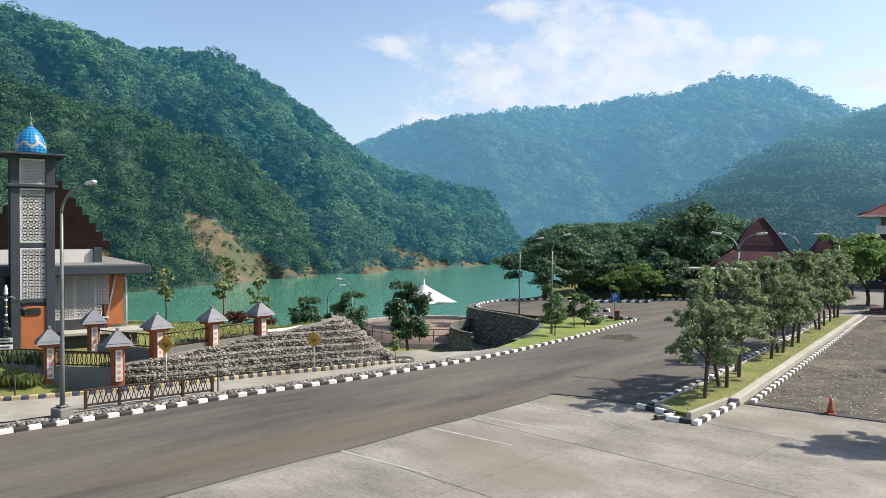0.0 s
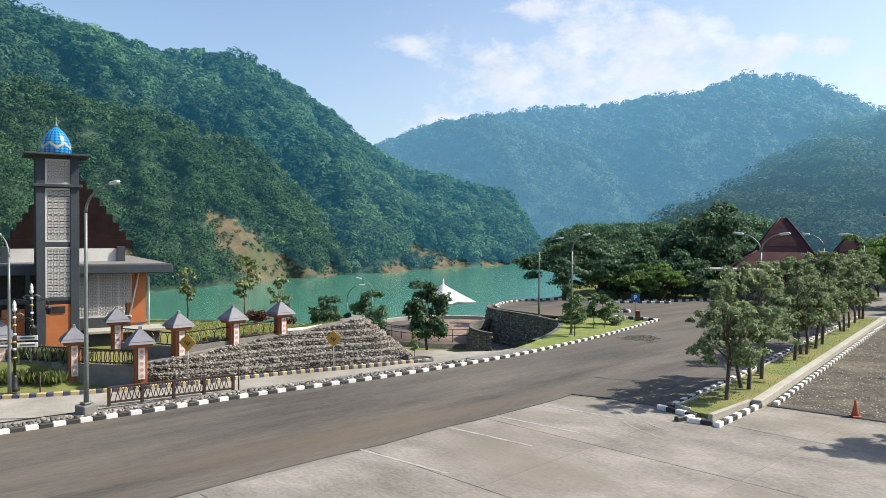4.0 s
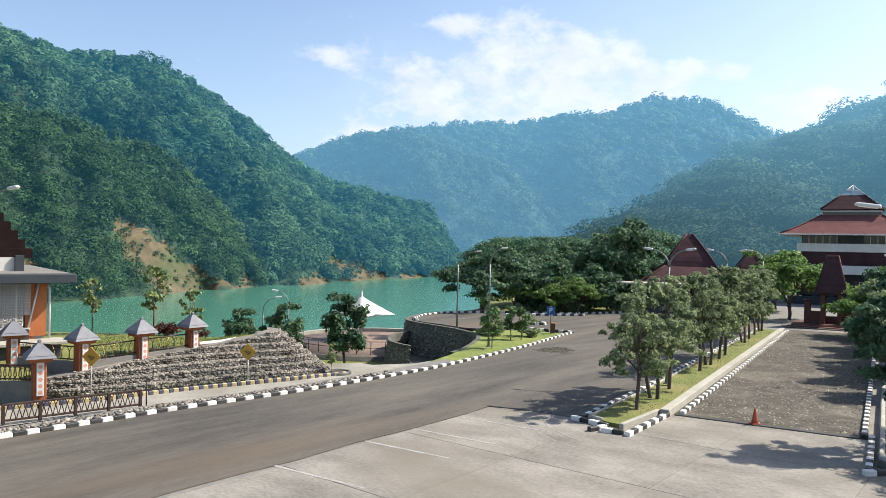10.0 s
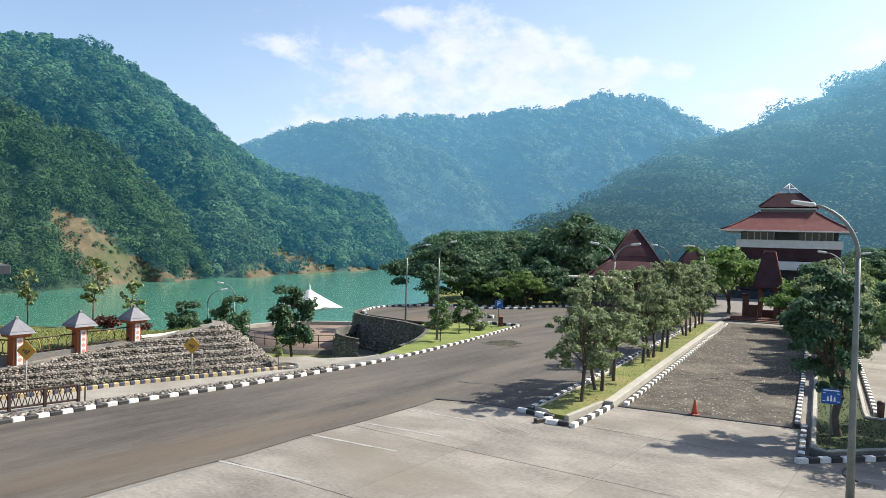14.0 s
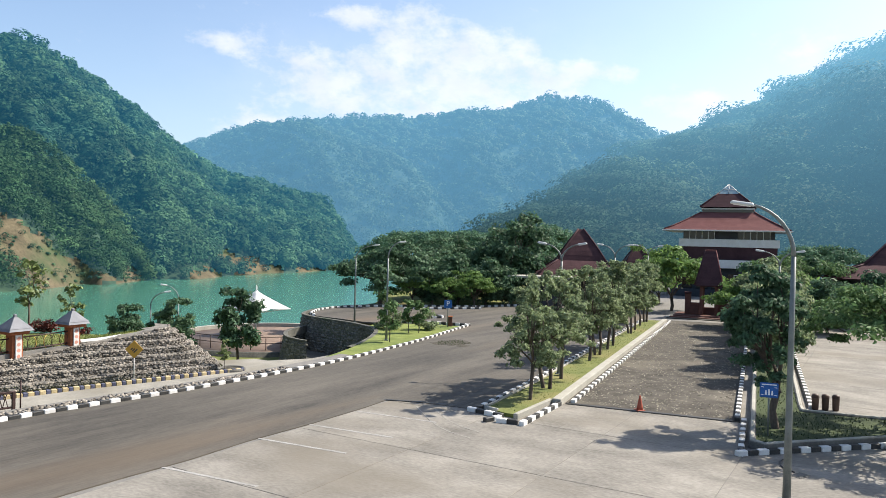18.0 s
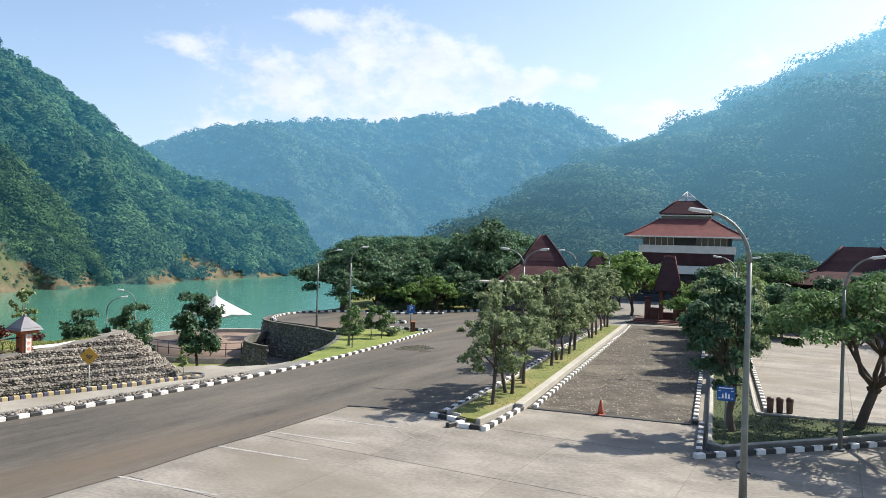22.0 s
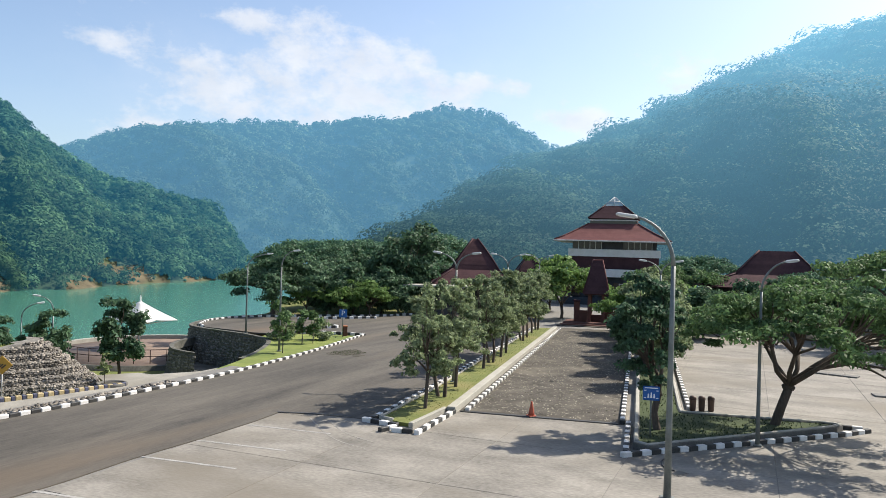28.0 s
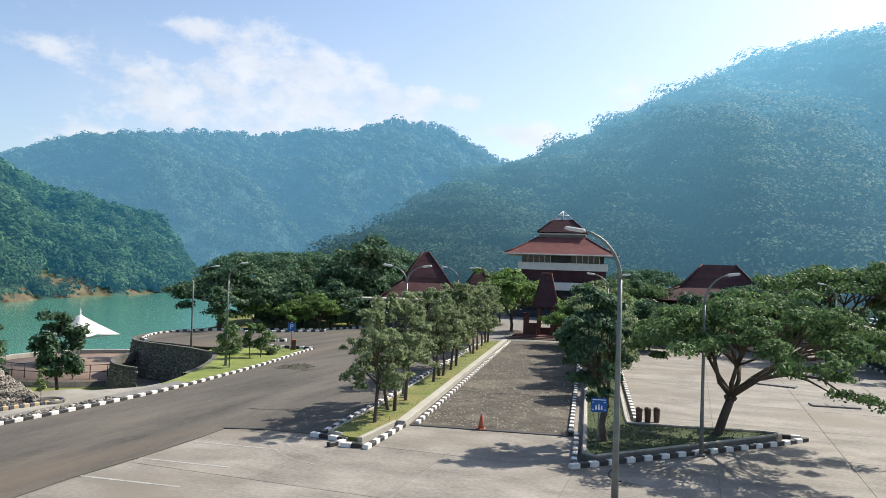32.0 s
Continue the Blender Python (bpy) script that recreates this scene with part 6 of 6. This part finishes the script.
def stone_wall(line, tops, foot, inner, label, seed):
    """A battered wall of field stones along a line; tops: its height at the start and at the end; inner: a place behind it."""
    t = tagged(empty("retaining_wall"), label, "retaining wall", kind="structure")
    inner = np.array(inner)
    line = smooth_line(line, 6)
    n = len(line)
    zt = [tops[0] + (tops[1] - tops[0]) * k / (n - 1) for k in range(n)]

    def outward(p, d):
        nrm = np.array([d[1], -d[0]])
        return nrm if np.dot(nrm, p[:2] - inner) > 0 else -nrm
    bm = bmesh.new()
    rows = []
    for k, p in enumerate(line):
        a, b = line[max(0, k - 1)], line[min(n - 1, k + 1)]
        nrm = outward(p, (b - a) / np.linalg.norm(b - a))
        rows.append([bm.verts.new((*(p[:2] + nrm * o), z)) for o, z in ((0.62, foot), (0.1, zt[k] - 0.06), (0.16, zt[k] - 0.05), (0.16, zt[k] + 0.05), (-0.12, zt[k] + 0.05), (-0.12, zt[k] - 0.5))])
    for r0, r1 in zip(rows, rows[1:]):
        for j in range(5):
            bm.faces.new((r0[j], r1[j], r1[j + 1], r0[j + 1]))
    part("core", bm, stone_dark, t)
    rng = random.Random(seed)
    base = [np.array([v.co for v in m.vertices]) for m in STONES]
    tri = [np.array([p.vertices[:] for p in m.polygons]) for m in STONES]
    V, F, off = [], [], 0
    spots, _ = along(line, 0.2)
    for k, (p, rz) in enumerate(spots):
        a = radians(rz)
        nrm = outward(p, np.array([math.cos(a), math.sin(a)]))
        top = tops[0] + (tops[1] - tops[0]) * (k + 0.5) / len(spots)
        z = foot + 0.4
        while z < top - 0.1:
            i = rng.randrange(6)
            q = 0.62 + (0.1 - 0.62) * (z - foot) / (top - foot)
            c = p[:2] + nrm * (q - 0.07)
            m = pose(c[0] + rng.uniform(-0.06, 0.06), c[1], z + rng.uniform(-0.05, 0.05), rng.uniform(-15, 15), rng.uniform(-15, 15), rz + rng.uniform(-15, 15)) @ Matrix.Diagonal((rng.uniform(0.18, 0.26), 0.2, rng.uniform(0.15, 0.22), 1))
            mm = np.array(m)
            V.append(base[i] @ mm[:3, :3].T + mm[:3, 3])
            F.append(tri[i] + off)
            off += len(base[i])
            z += 0.165
    ob = part("field_stones", array_mesh("field_stones", np.concatenate(V), np.concatenate(F), field_stone), field_stone, t)
    tagged(ob, kind="stuff")


field_stone = mat("field_stone", (0.085, 0.086, 0.074), (0.2, 0.195, 0.17), 1.0, 0.9, 0.4, 8, island=0.3, c=(0.056, 0.068, 0.04))
stone_wall([(9.5, 66.6), (6.2, 65.3), (3.6, 62.4), (2.4, 59.2), (2.75, 57.1), (4.0, 55.0), (5.4, 52.9), (6.4, 50.7), (6.7, 48.6), (6.3, 46.3), (5.25, 43.1), (4.2, 41.0)], (0.02, -0.06), -4.2, (11.5, 54.0), "curved overlook wall of dark field stone", 9)
stone_wall([(2.7, 57.4), (1.6, 56.0), (1.0, 54.7), (1.05, 53.3), (1.7, 52.5), (2.4, 52.3)], (-0.75, -1.25), -4.2, (3.2, 54.8), "low dark stone bastion at the foot of the overlook wall", 13)
# flat filler added to close the dark hollow behind the bastion
flat("ledge", [(2.8, 57.2), (1.8, 55.9), (1.25, 54.7), (1.3, 53.4), (2.0, 52.55), (3.0, 52.3), (5.0, 53.0), (3.8, 54.8)], -2.5, stone_dark, "dark stone fill inside the stone bastion", "ledge", 0.3)


# ---------------- signs and street furniture ----------------
def text_part(body, size, parent, material, x, y, z, depth=0.004):
    cu = bpy.data.curves.new("text", "FONT")
    cu.body, cu.size, cu.extrude, cu.align_x, cu.align_y = body, size, depth, "CENTER", "CENTER"
    tmp = bpy.data.objects.new("tmp", cu)
    scene.collection.objects.link(tmp)
    bpy.context.view_layer.update()
    me = bpy.data.meshes.new_from_object(tmp.evaluated_get(bpy.context.evaluated_depsgraph_get()))
    bpy.data.objects.remove(tmp)
    me.materials.clear()
    me.materials.append(material)
    ob = part("letter", me, material, parent)
    ob.matrix_local = pose(x, y, z, 90)
    return ob


def make_p_sign():
    t = tagged(empty("parking_sign", 11.85, 49.75, -0.02, -12), "square blue parking sign with white letter on a pole", "sign")
    part("pole", tubem([(0, 0.03, 0), (0, 0.03, 1.95)], 0.03, 8), steel, t)
    b = part("board", boxm(0, 0, 1.36, 0.54, 0.03, 0.54, 0.01), sign_blue, t, "blue board")
    text_part("P", 0.48, b, sign_white, 0, -0.018, 1.64)


make_p_sign()


def make_blue_sign():
    t = tagged(empty("meeting_point_sign", 15.0, 19.9, 0.2, -34), "blue information sign with white pictogram on a thin pole", "sign")
    part("pole", tubem([(0, 0.03, 0), (0, 0.03, 1.68)], 0.025, 8), steel, t)
    b = part("board", boxm(0, 0, 1.2, 0.53, 0.03, 0.46, 0.02), sign_blue, t, "blue board")
    part("text_bar", boxm(0, -0.018, 1.59, 0.42, 0.006, 0.03), sign_white, b)
    for dx, h in ((-0.09, 0.14), (0, 0.18), (0.09, 0.14)):
        part("pictogram", boxm(dx, -0.018, 1.28, 0.06, 0.006, h, taper=0.6), sign_white, b)
    for dx, dz in ((-0.19, 1.27), (0.19, 1.27), (-0.19, 1.51), (0.19, 1.51)):
        part("arrow", boxm(dx, -0.018, dz, 0.07, 0.006, 0.02), sign_white, b)


make_blue_sign()


def make_warning(x, y, z, h, label):
    t = tagged(empty("warning_sign", x, y, z, -8), label, "sign", "yellow warning signs")
    part("pole", tubem([(0, 0.03, -0.1), (0, 0.03, h + 0.2)], 0.022, 8), steel_white, t)
    b = part("board", boxm(0, 0, -0.26, 0.52, 0.02, 0.52, 0.01), sign_yellow, t, "faded yellow diamond board")
    b.matrix_local = pose(0, 0, h, 0, 45, 0)
    for k in range(3):
        q = part("symbol", boxm(-0.08 + k * 0.08, -0.014, -0.1, 0.05, 0.006, 0.1 + 0.05 * k), black_paint, b)
    part("foot", boxm(0, 0.03, -0.1, 0.2, 0.2, 0.14, 0.02), concrete_plain, t)


make_warning(-10.72, 28.85, 0.02, 1.48, "faded yellow diamond slope sign before the stone wall")
make_warning(-5.45, 31.95, 0.02, 1.25, "faded yellow diamond curve sign before the stone wall")


def make_cone():
    t = tagged(empty("traffic_cone", *sw(27.38, -3.78), 0.05), "faded orange traffic cone on the drain line", "traffic cone")
    part("base", boxm(0, 0, -0.03, 0.3, 0.3, 0.04, 0.01), cone_orange, t)
    part("cone", lathe([(0.125, 0.0), (0.1, 0.12), (0.075, 0.27), (0.03, 0.5), (0.022, 0.52)], 16), cone_orange, t)


make_cone()


def make_bin():
    t = tagged(empty("litter_bin"), "dark brown plastic litter bin in a row of three", "litter bin", "litter bins")
    part("body", lathe([(0.1, 0), (0.115, 0.05), (0.13, 0.45), (0.125, 0.5)], 16), bin_brown, t)
    part("lid", lathe([(0.133, 0.5), (0.136, 0.53), (0.1, 0.59), (0.02, 0.61)], 16), bin_brown, t)
    part("rim", lathe([(0.134, 0.46), (0.141, 0.48), (0.134, 0.5)], 16), iron, t)
    return t


b = make_bin()
for x, y in ((19.92, 23.78), (20.25, 23.65), (20.6, 23.52)):
    plant(b, x, y, 0.0, 0, 1.0)
drop(b)


def make_post_box():
    t = tagged(empty("fuse_box", 12.15, 50.3, 0), "small red box on the kerb corner", "box")
    part("body", boxm(0, 0, 0, 0.3, 0.25, 0.66, 0.03), brick_red, t)
    part("lid", boxm(0, 0, 0.66, 0.35, 0.3, 0.06, 0.02), terracotta, t)


make_post_box()


def make_ornate_lamp(x, y, z, h, label, boards=True):
    t = tagged(empty("ornate_lamp_post", x, y, z, 20), label, "lamp post", "ornate lamp posts")
    part("base", lathe([(0.16, 0), (0.17, 0.1), (0.1, 0.2), (0.1, 0.5), (0.06, 0.6)], 12), black_iron, t)
    part("shaft", tubem([(0, 0, 0.5), (0, 0, h - 0.5)], [0.055, 0.04], 8), black_iron, t)
    for q in (0.35, 0.52, 0.7, 0.86):
        part("gold_ring", lathe([(0.05, h * q), (0.08, h * q + 0.03), (0.05, h * q + 0.07)], 10), gold, t)
    for q in (0.44, 0.6, 0.78):
        part("white_ring", lathe([(0.05, h * q), (0.07, h * q + 0.04), (0.05, h * q + 0.09)], 10), white_paint, t)
    f = part("finial", lathe([(0.04, 0), (0.09, 0.08), (0.05, 0.16), (0.07, 0.26), (0.015, 0.42)], 10), white_paint, t)
    f.location = (0, 0, h - 0.5)
    for d in (-1, 1):
        part("scroll", tubem([(0, 0, h - 0.95), (d * 0.2, 0, h - 0.8), (d * 0.45, 0, h - 0.72), (d * 0.62, 0, h - 0.85), (d * 0.6, 0, h - 1.0)], 0.022, 6), black_iron, t)
        part("leaf_scroll", tubem([(0, 0, h - 0.62), (d * 0.18, 0, h - 0.55), (d * 0.3, 0, h - 0.62), (d * 0.22, 0, h - 0.7)], 0.028, 6), steel, t)
        l = part("lantern", lathe([(0.02, 0), (0.09, 0.05), (0.12, 0.24), (0.15, 0.27), (0.05, 0.36), (0.02, 0.42)], 6), black_iron, t)
        l.location = (d * 0.6, 0, h - 1.36)
    if boards:
        for k, (zz, d) in enumerate(((h - 1.55, 1), (h - 1.8, 1), (h - 1.62, -1), (h - 1.86, -1))):
            bd = part("name_board", boxm(d * 0.42, -0.02, zz, 0.68, 0.03, 0.17, 0.01), white_paint if k % 2 else steel_white, t)
            part("text_bar", boxm(d * 0.42, -0.04, zz + 0.06, 0.5, 0.01, 0.05), black_paint, bd)


make_ornate_lamp(-16.18, 26.45, 0.02, 3.4, "black and gold ornate lamp post with white direction boards")
make_ornate_lamp(-17.1, 29.1, 0.55, 3.3, "black ornate twin lantern post by the prayer hall", False)


def make_flag_pole(x, y, z, h, label):
    t = tagged(empty("marker_post", x, y, z), label, "post")
    part("post", tubem([(0, 0, -0.1), (0, 0, h)], 0.025, 6), iron, t)
    part("cap", lathe([(0.03, h), (0.03, h + 0.02), (0.005, h + 0.05)], 8), iron, t)


make_flag_pole(-8.15, 27.1, 0, 0.95, "thin dark post at the end of the guard rail")
make_flag_pole(-14.9, 25.85, 0, 0.75, "thin dark post on the lane kerb")


def make_cover(x, y, rz, label):
    t = tagged(empty("inspection_cover", x, y, 0.004, rz), label, "drain cover", "inspection covers")
    for k in range(3):
        part("cover_slab", boxm((k - 1) * 0.72, 0, 0, 0.69, 0.7, 0.075, 0.02), mortar, t)


make_cover(31.6, 23.9, -35, "raised concrete inspection covers on the parking ground")
make_cover(34.2, 29.5, -62, "raised concrete inspection covers on the parking ground")


def make_far_wall():
    low_wall("boundary_wall", [(44, 27.5), (48.5, 33.2), (54, 39.9), (62, 50)], 0.35, 1.5, dark_render, "dark low retaining wall at the parking ground's edge")
    kerb_blocks("kerb", [(43.4, 27.8), (48.0, 33.5), (53.4, 40.2), (61.4, 50.3)], BW, "black and white painted kerb under the boundary wall", step=0.6)
    t = tagged(empty("bleacher", 60, 42, 1.45, 52), "rows of pale bench slats above the boundary wall", "bench")
    for k in range(5):
        part("slat", boxm(0, -k * 0.7, k * 0.3, 14, 0.3, 0.12, 0.02), white_paint, t)
        part("riser", boxm(0, -k * 0.7 - 0.2, -1.4, 14, 0.1, 1.4 + k * 0.3), dark_render, t)


make_far_wall()

# faded bay lines and worn marks
for k, (x, y) in enumerate(((-2.7, 19.95), (-0.35, 22.4), (1.2, 23.85), (2.9, 25.5))):
    flat("bay_line", [(x, y), (x + 2.4, y - 1.87), (x + 2.47, y - 1.79), (x + 0.07, y + 0.08)], 0.006, line_white, "faded white bay line on the concrete", "road marking", 0.02)


def ragged(name, cx, cy, rx, ry, rz, z, material, label, seed):
    rng = random.Random(seed)
    pts = []
    for k in range(26):
        a = k * math.tau / 26
        q = rng.uniform(0.7, 1.1)
        x, y = rx * q * math.cos(a), ry * q * math.sin(a)
        c, s = math.cos(radians(rz)), math.sin(radians(rz))
        pts.append((cx + x * c - y * s, cy + x * s + y * c))
    return flat(name, pts, z, material, label, "patch", 0.02)


ragged("weed_patch", 10.3, 42.0, 1.35, 1.0, 30, 0.03, dirt, "weedy dirt patch on the asphalt", 3)
ragged("weed_patch", 10.6, 40.7, 0.5, 0.3, 30, 0.028, dirt, "small dirt patch on the asphalt", 4)
flat("road_cut", [(4.1, 27.2), (5.4, 26.6), (6.6, 25.95), (6.65, 26.05), (5.45, 26.72), (4.15, 27.32)], 0.026, black_paint, "dark tarred seam across the road", "road seam", 0.02)


ARC_A = [(5.13, 26.07), (5.16, 24.93), (5.25, 23.41), (5.53, 22.40), (5.94, 21.67)]
ARC_B = [(5.72, 25.55), (5.76, 24.19), (6.01, 23.12), (6.42, 22.28)]


def tyre_arc(pts, label):
    """A thin pale arc worn into the concrete."""
    line = smooth_line(pts, 6)
    left, right = [], []
    for k, p in enumerate(line):
        a, b = line[max(0, k - 1)], line[min(len(line) - 1, k + 1)]
        d = (b - a) / np.linalg.norm(b - a)
        left.append((p[0] - d[1] * 0.03, p[1] + d[0] * 0.03))
        right.append((p[0] + d[1] * 0.03, p[1] - d[0] * 0.03))
    flat("tyre_mark", left + right[::-1], 0.005, line_worn, label, "road marking", 0.01)


line_worn = mat("worn_concrete_streak", (0.17, 0.162, 0.145), (0.285, 0.27, 0.24), 2.0, 0.85, 0.1, 9)
tyre_arc(ARC_A, "pale tyre arc worn into the concrete")
tyre_arc(ARC_B, "second pale tyre arc worn into the concrete")


# ---------------- small stuff ----------------
def scatter_leaves():
    rng = np.random.RandomState(77)
    n = 4200
    s, w = 27.6 + 33 * rng.uniform(size=n) ** 1.15, rng.uniform(-6.1, -0.7, n)
    x, y = UX * s + UY * w, UY * s - UX * w
    a, k = rng.uniform(0, 6.28, n), rng.uniform(0.022, 0.055, n)
    c = np.stack([x, y, np.full(n, 0.026)], 1)
    d = np.stack([np.cos(a) * k, np.sin(a) * k, rng.uniform(0.0, 0.02, n)], 1)
    e = np.stack([-np.sin(a) * k * 0.6, np.cos(a) * k * 0.6, rng.uniform(0.0, 0.02, n)], 1)
    v = np.stack([c - d, c - e, c + d, c + e], 1).reshape(-1, 3)
    v[:, 2] = np.maximum(v[:, 2], 0.022)
    tagged(new("fallen_leaves", array_mesh("fallen_leaves", v, np.arange(n * 4).reshape(-1, 4), petal)), "pale fallen leaves strewn over the paved avenue", "leaves", kind="stuff")


scatter_leaves()


def grass_tufts(name, polys, count, hgt, z, label, seed, drape=False, material=None):
    rng = np.random.RandomState(seed)
    V = []
    for poly in polys:
        p = np.array(poly)
        lo, hi = p.min(0), p.max(0)
        q = rng.uniform(lo, hi, (count * 3, 2))
        q = q[outside(poly, q[:, 0], q[:, 1]) < -0.05][:count]
        n = len(q)
        zz = land(q[:, 0], q[:, 1]) if drape else np.full(n, z)
        c = np.stack([q[:, 0], q[:, 1], zz - 0.02], 1)
        a = rng.uniform(0, 6.28, n)
        h = (hgt * rng.uniform(0.4, 1.3, n))[:, None]
        lean = np.stack([np.cos(a) * 0.5, np.sin(a) * 0.5, np.ones(n)], 1)
        sd = np.stack([-np.sin(a), np.cos(a), np.zeros(n)], 1) * 0.02
        V.append(np.stack([c - sd, c + sd, c + lean * h + sd * 0.3, c + lean * h - sd * 0.3], 1).reshape(-1, 3))
    v = np.concatenate(V)
    tagged(new(name, array_mesh(name, v, np.arange(len(v)).reshape(-1, 4), material or blade)), label, "grass", kind="stuff")


grass_tufts("grass_tufts", [[sw(60, -8.05), sw(24.9, -8.65), sw(24.4, -7.6), sw(27, -7.0), sw(60, -6.85)]], 9000, 0.05, 0.13, "short grass on the median", 5)
grass_tufts("weeds", [[(9.1, 41.4), (9.6, 42.8), (11.2, 43.2), (11.5, 41.6), (10.3, 41.0)]], 420, 0.045, 0.035, "sparse weeds on the dirt patch", 9, material=blade_shade_weed)
grass_tufts("grass_tufts", [ISLAND], 9000, 0.05, 0.22, "short grass under the tree, with shade painted in", 6, material=blade_shade_weed)
grass_tufts("grass_tufts", [[(1.4, 35.2), (4.2, 37.9), (8.2, 43.2), (12.8, 50.3), (10.5, 51.5), (8.6, 51.5), (8.3, 48.5), (5.9, 41.6)], [(-12, 30.2), (-8.5, 33.6), (-5.5, 36.5), (-8, 40), (-16, 41)]], 9000, 0.07, 0, "rough grass on the banks", 7, True)


# small things on the lane and the plaza
def make_planting_ring():
    x, y = -1.75, 34.1
    z = land_z(x, y) + 0.05
    t = tagged(empty("planting_bed", x, y, z), "small round planting bed with a dark kerb on the lane", "planting bed")
    part("rim", lathe([(0.5, -0.05), (0.5, 0.1), (0.58, 0.12), (0.62, 0.1), (0.62, -0.05)], 24), planter_grey, t)
    part("soil", lathe([(0.5, 0.04), (0.3, 0.06), (0.01, 0.07)], 24), dirt, t)
    s = make_tree(91, 1.25, 0.28, 0.35, leaf_yellow, 160, 0.07, "tiny staked sapling in the round planting bed", "oval", trunk_r=0.014, limbs=5, fork=0.5, blob=0.5, name="sapling")
    s.matrix_world = pose(x - 0.3, y, z + 0.06)


make_planting_ring()


def make_cable():
    t = tagged(empty("cable", 0, 0, 0), "loose dark cable looped on the concrete by the lamp", "cable")
    part("loop", tubem([(14.5, 18.2, 0.02), (14.2, 18.18, 0.02), (13.98, 18.0, 0.02), (13.78, 17.7, 0.02), (13.66, 17.35, 0.02), (13.75, 17.1, 0.02)], 0.02, 6), black_iron, t)
    c = tagged(empty("drain_cover", 13.72, 16.86, 0.004, 20), "small dark drain cover set in the concrete", "drain cover")
    part("plate", boxm(0, 0, 0, 0.42, 0.24, 0.014, 0.004), black_iron, c)
    part("frame", boxm(0, 0, 0, 0.5, 0.32, 0.008, 0.002), planter_grey, c)


make_cable()
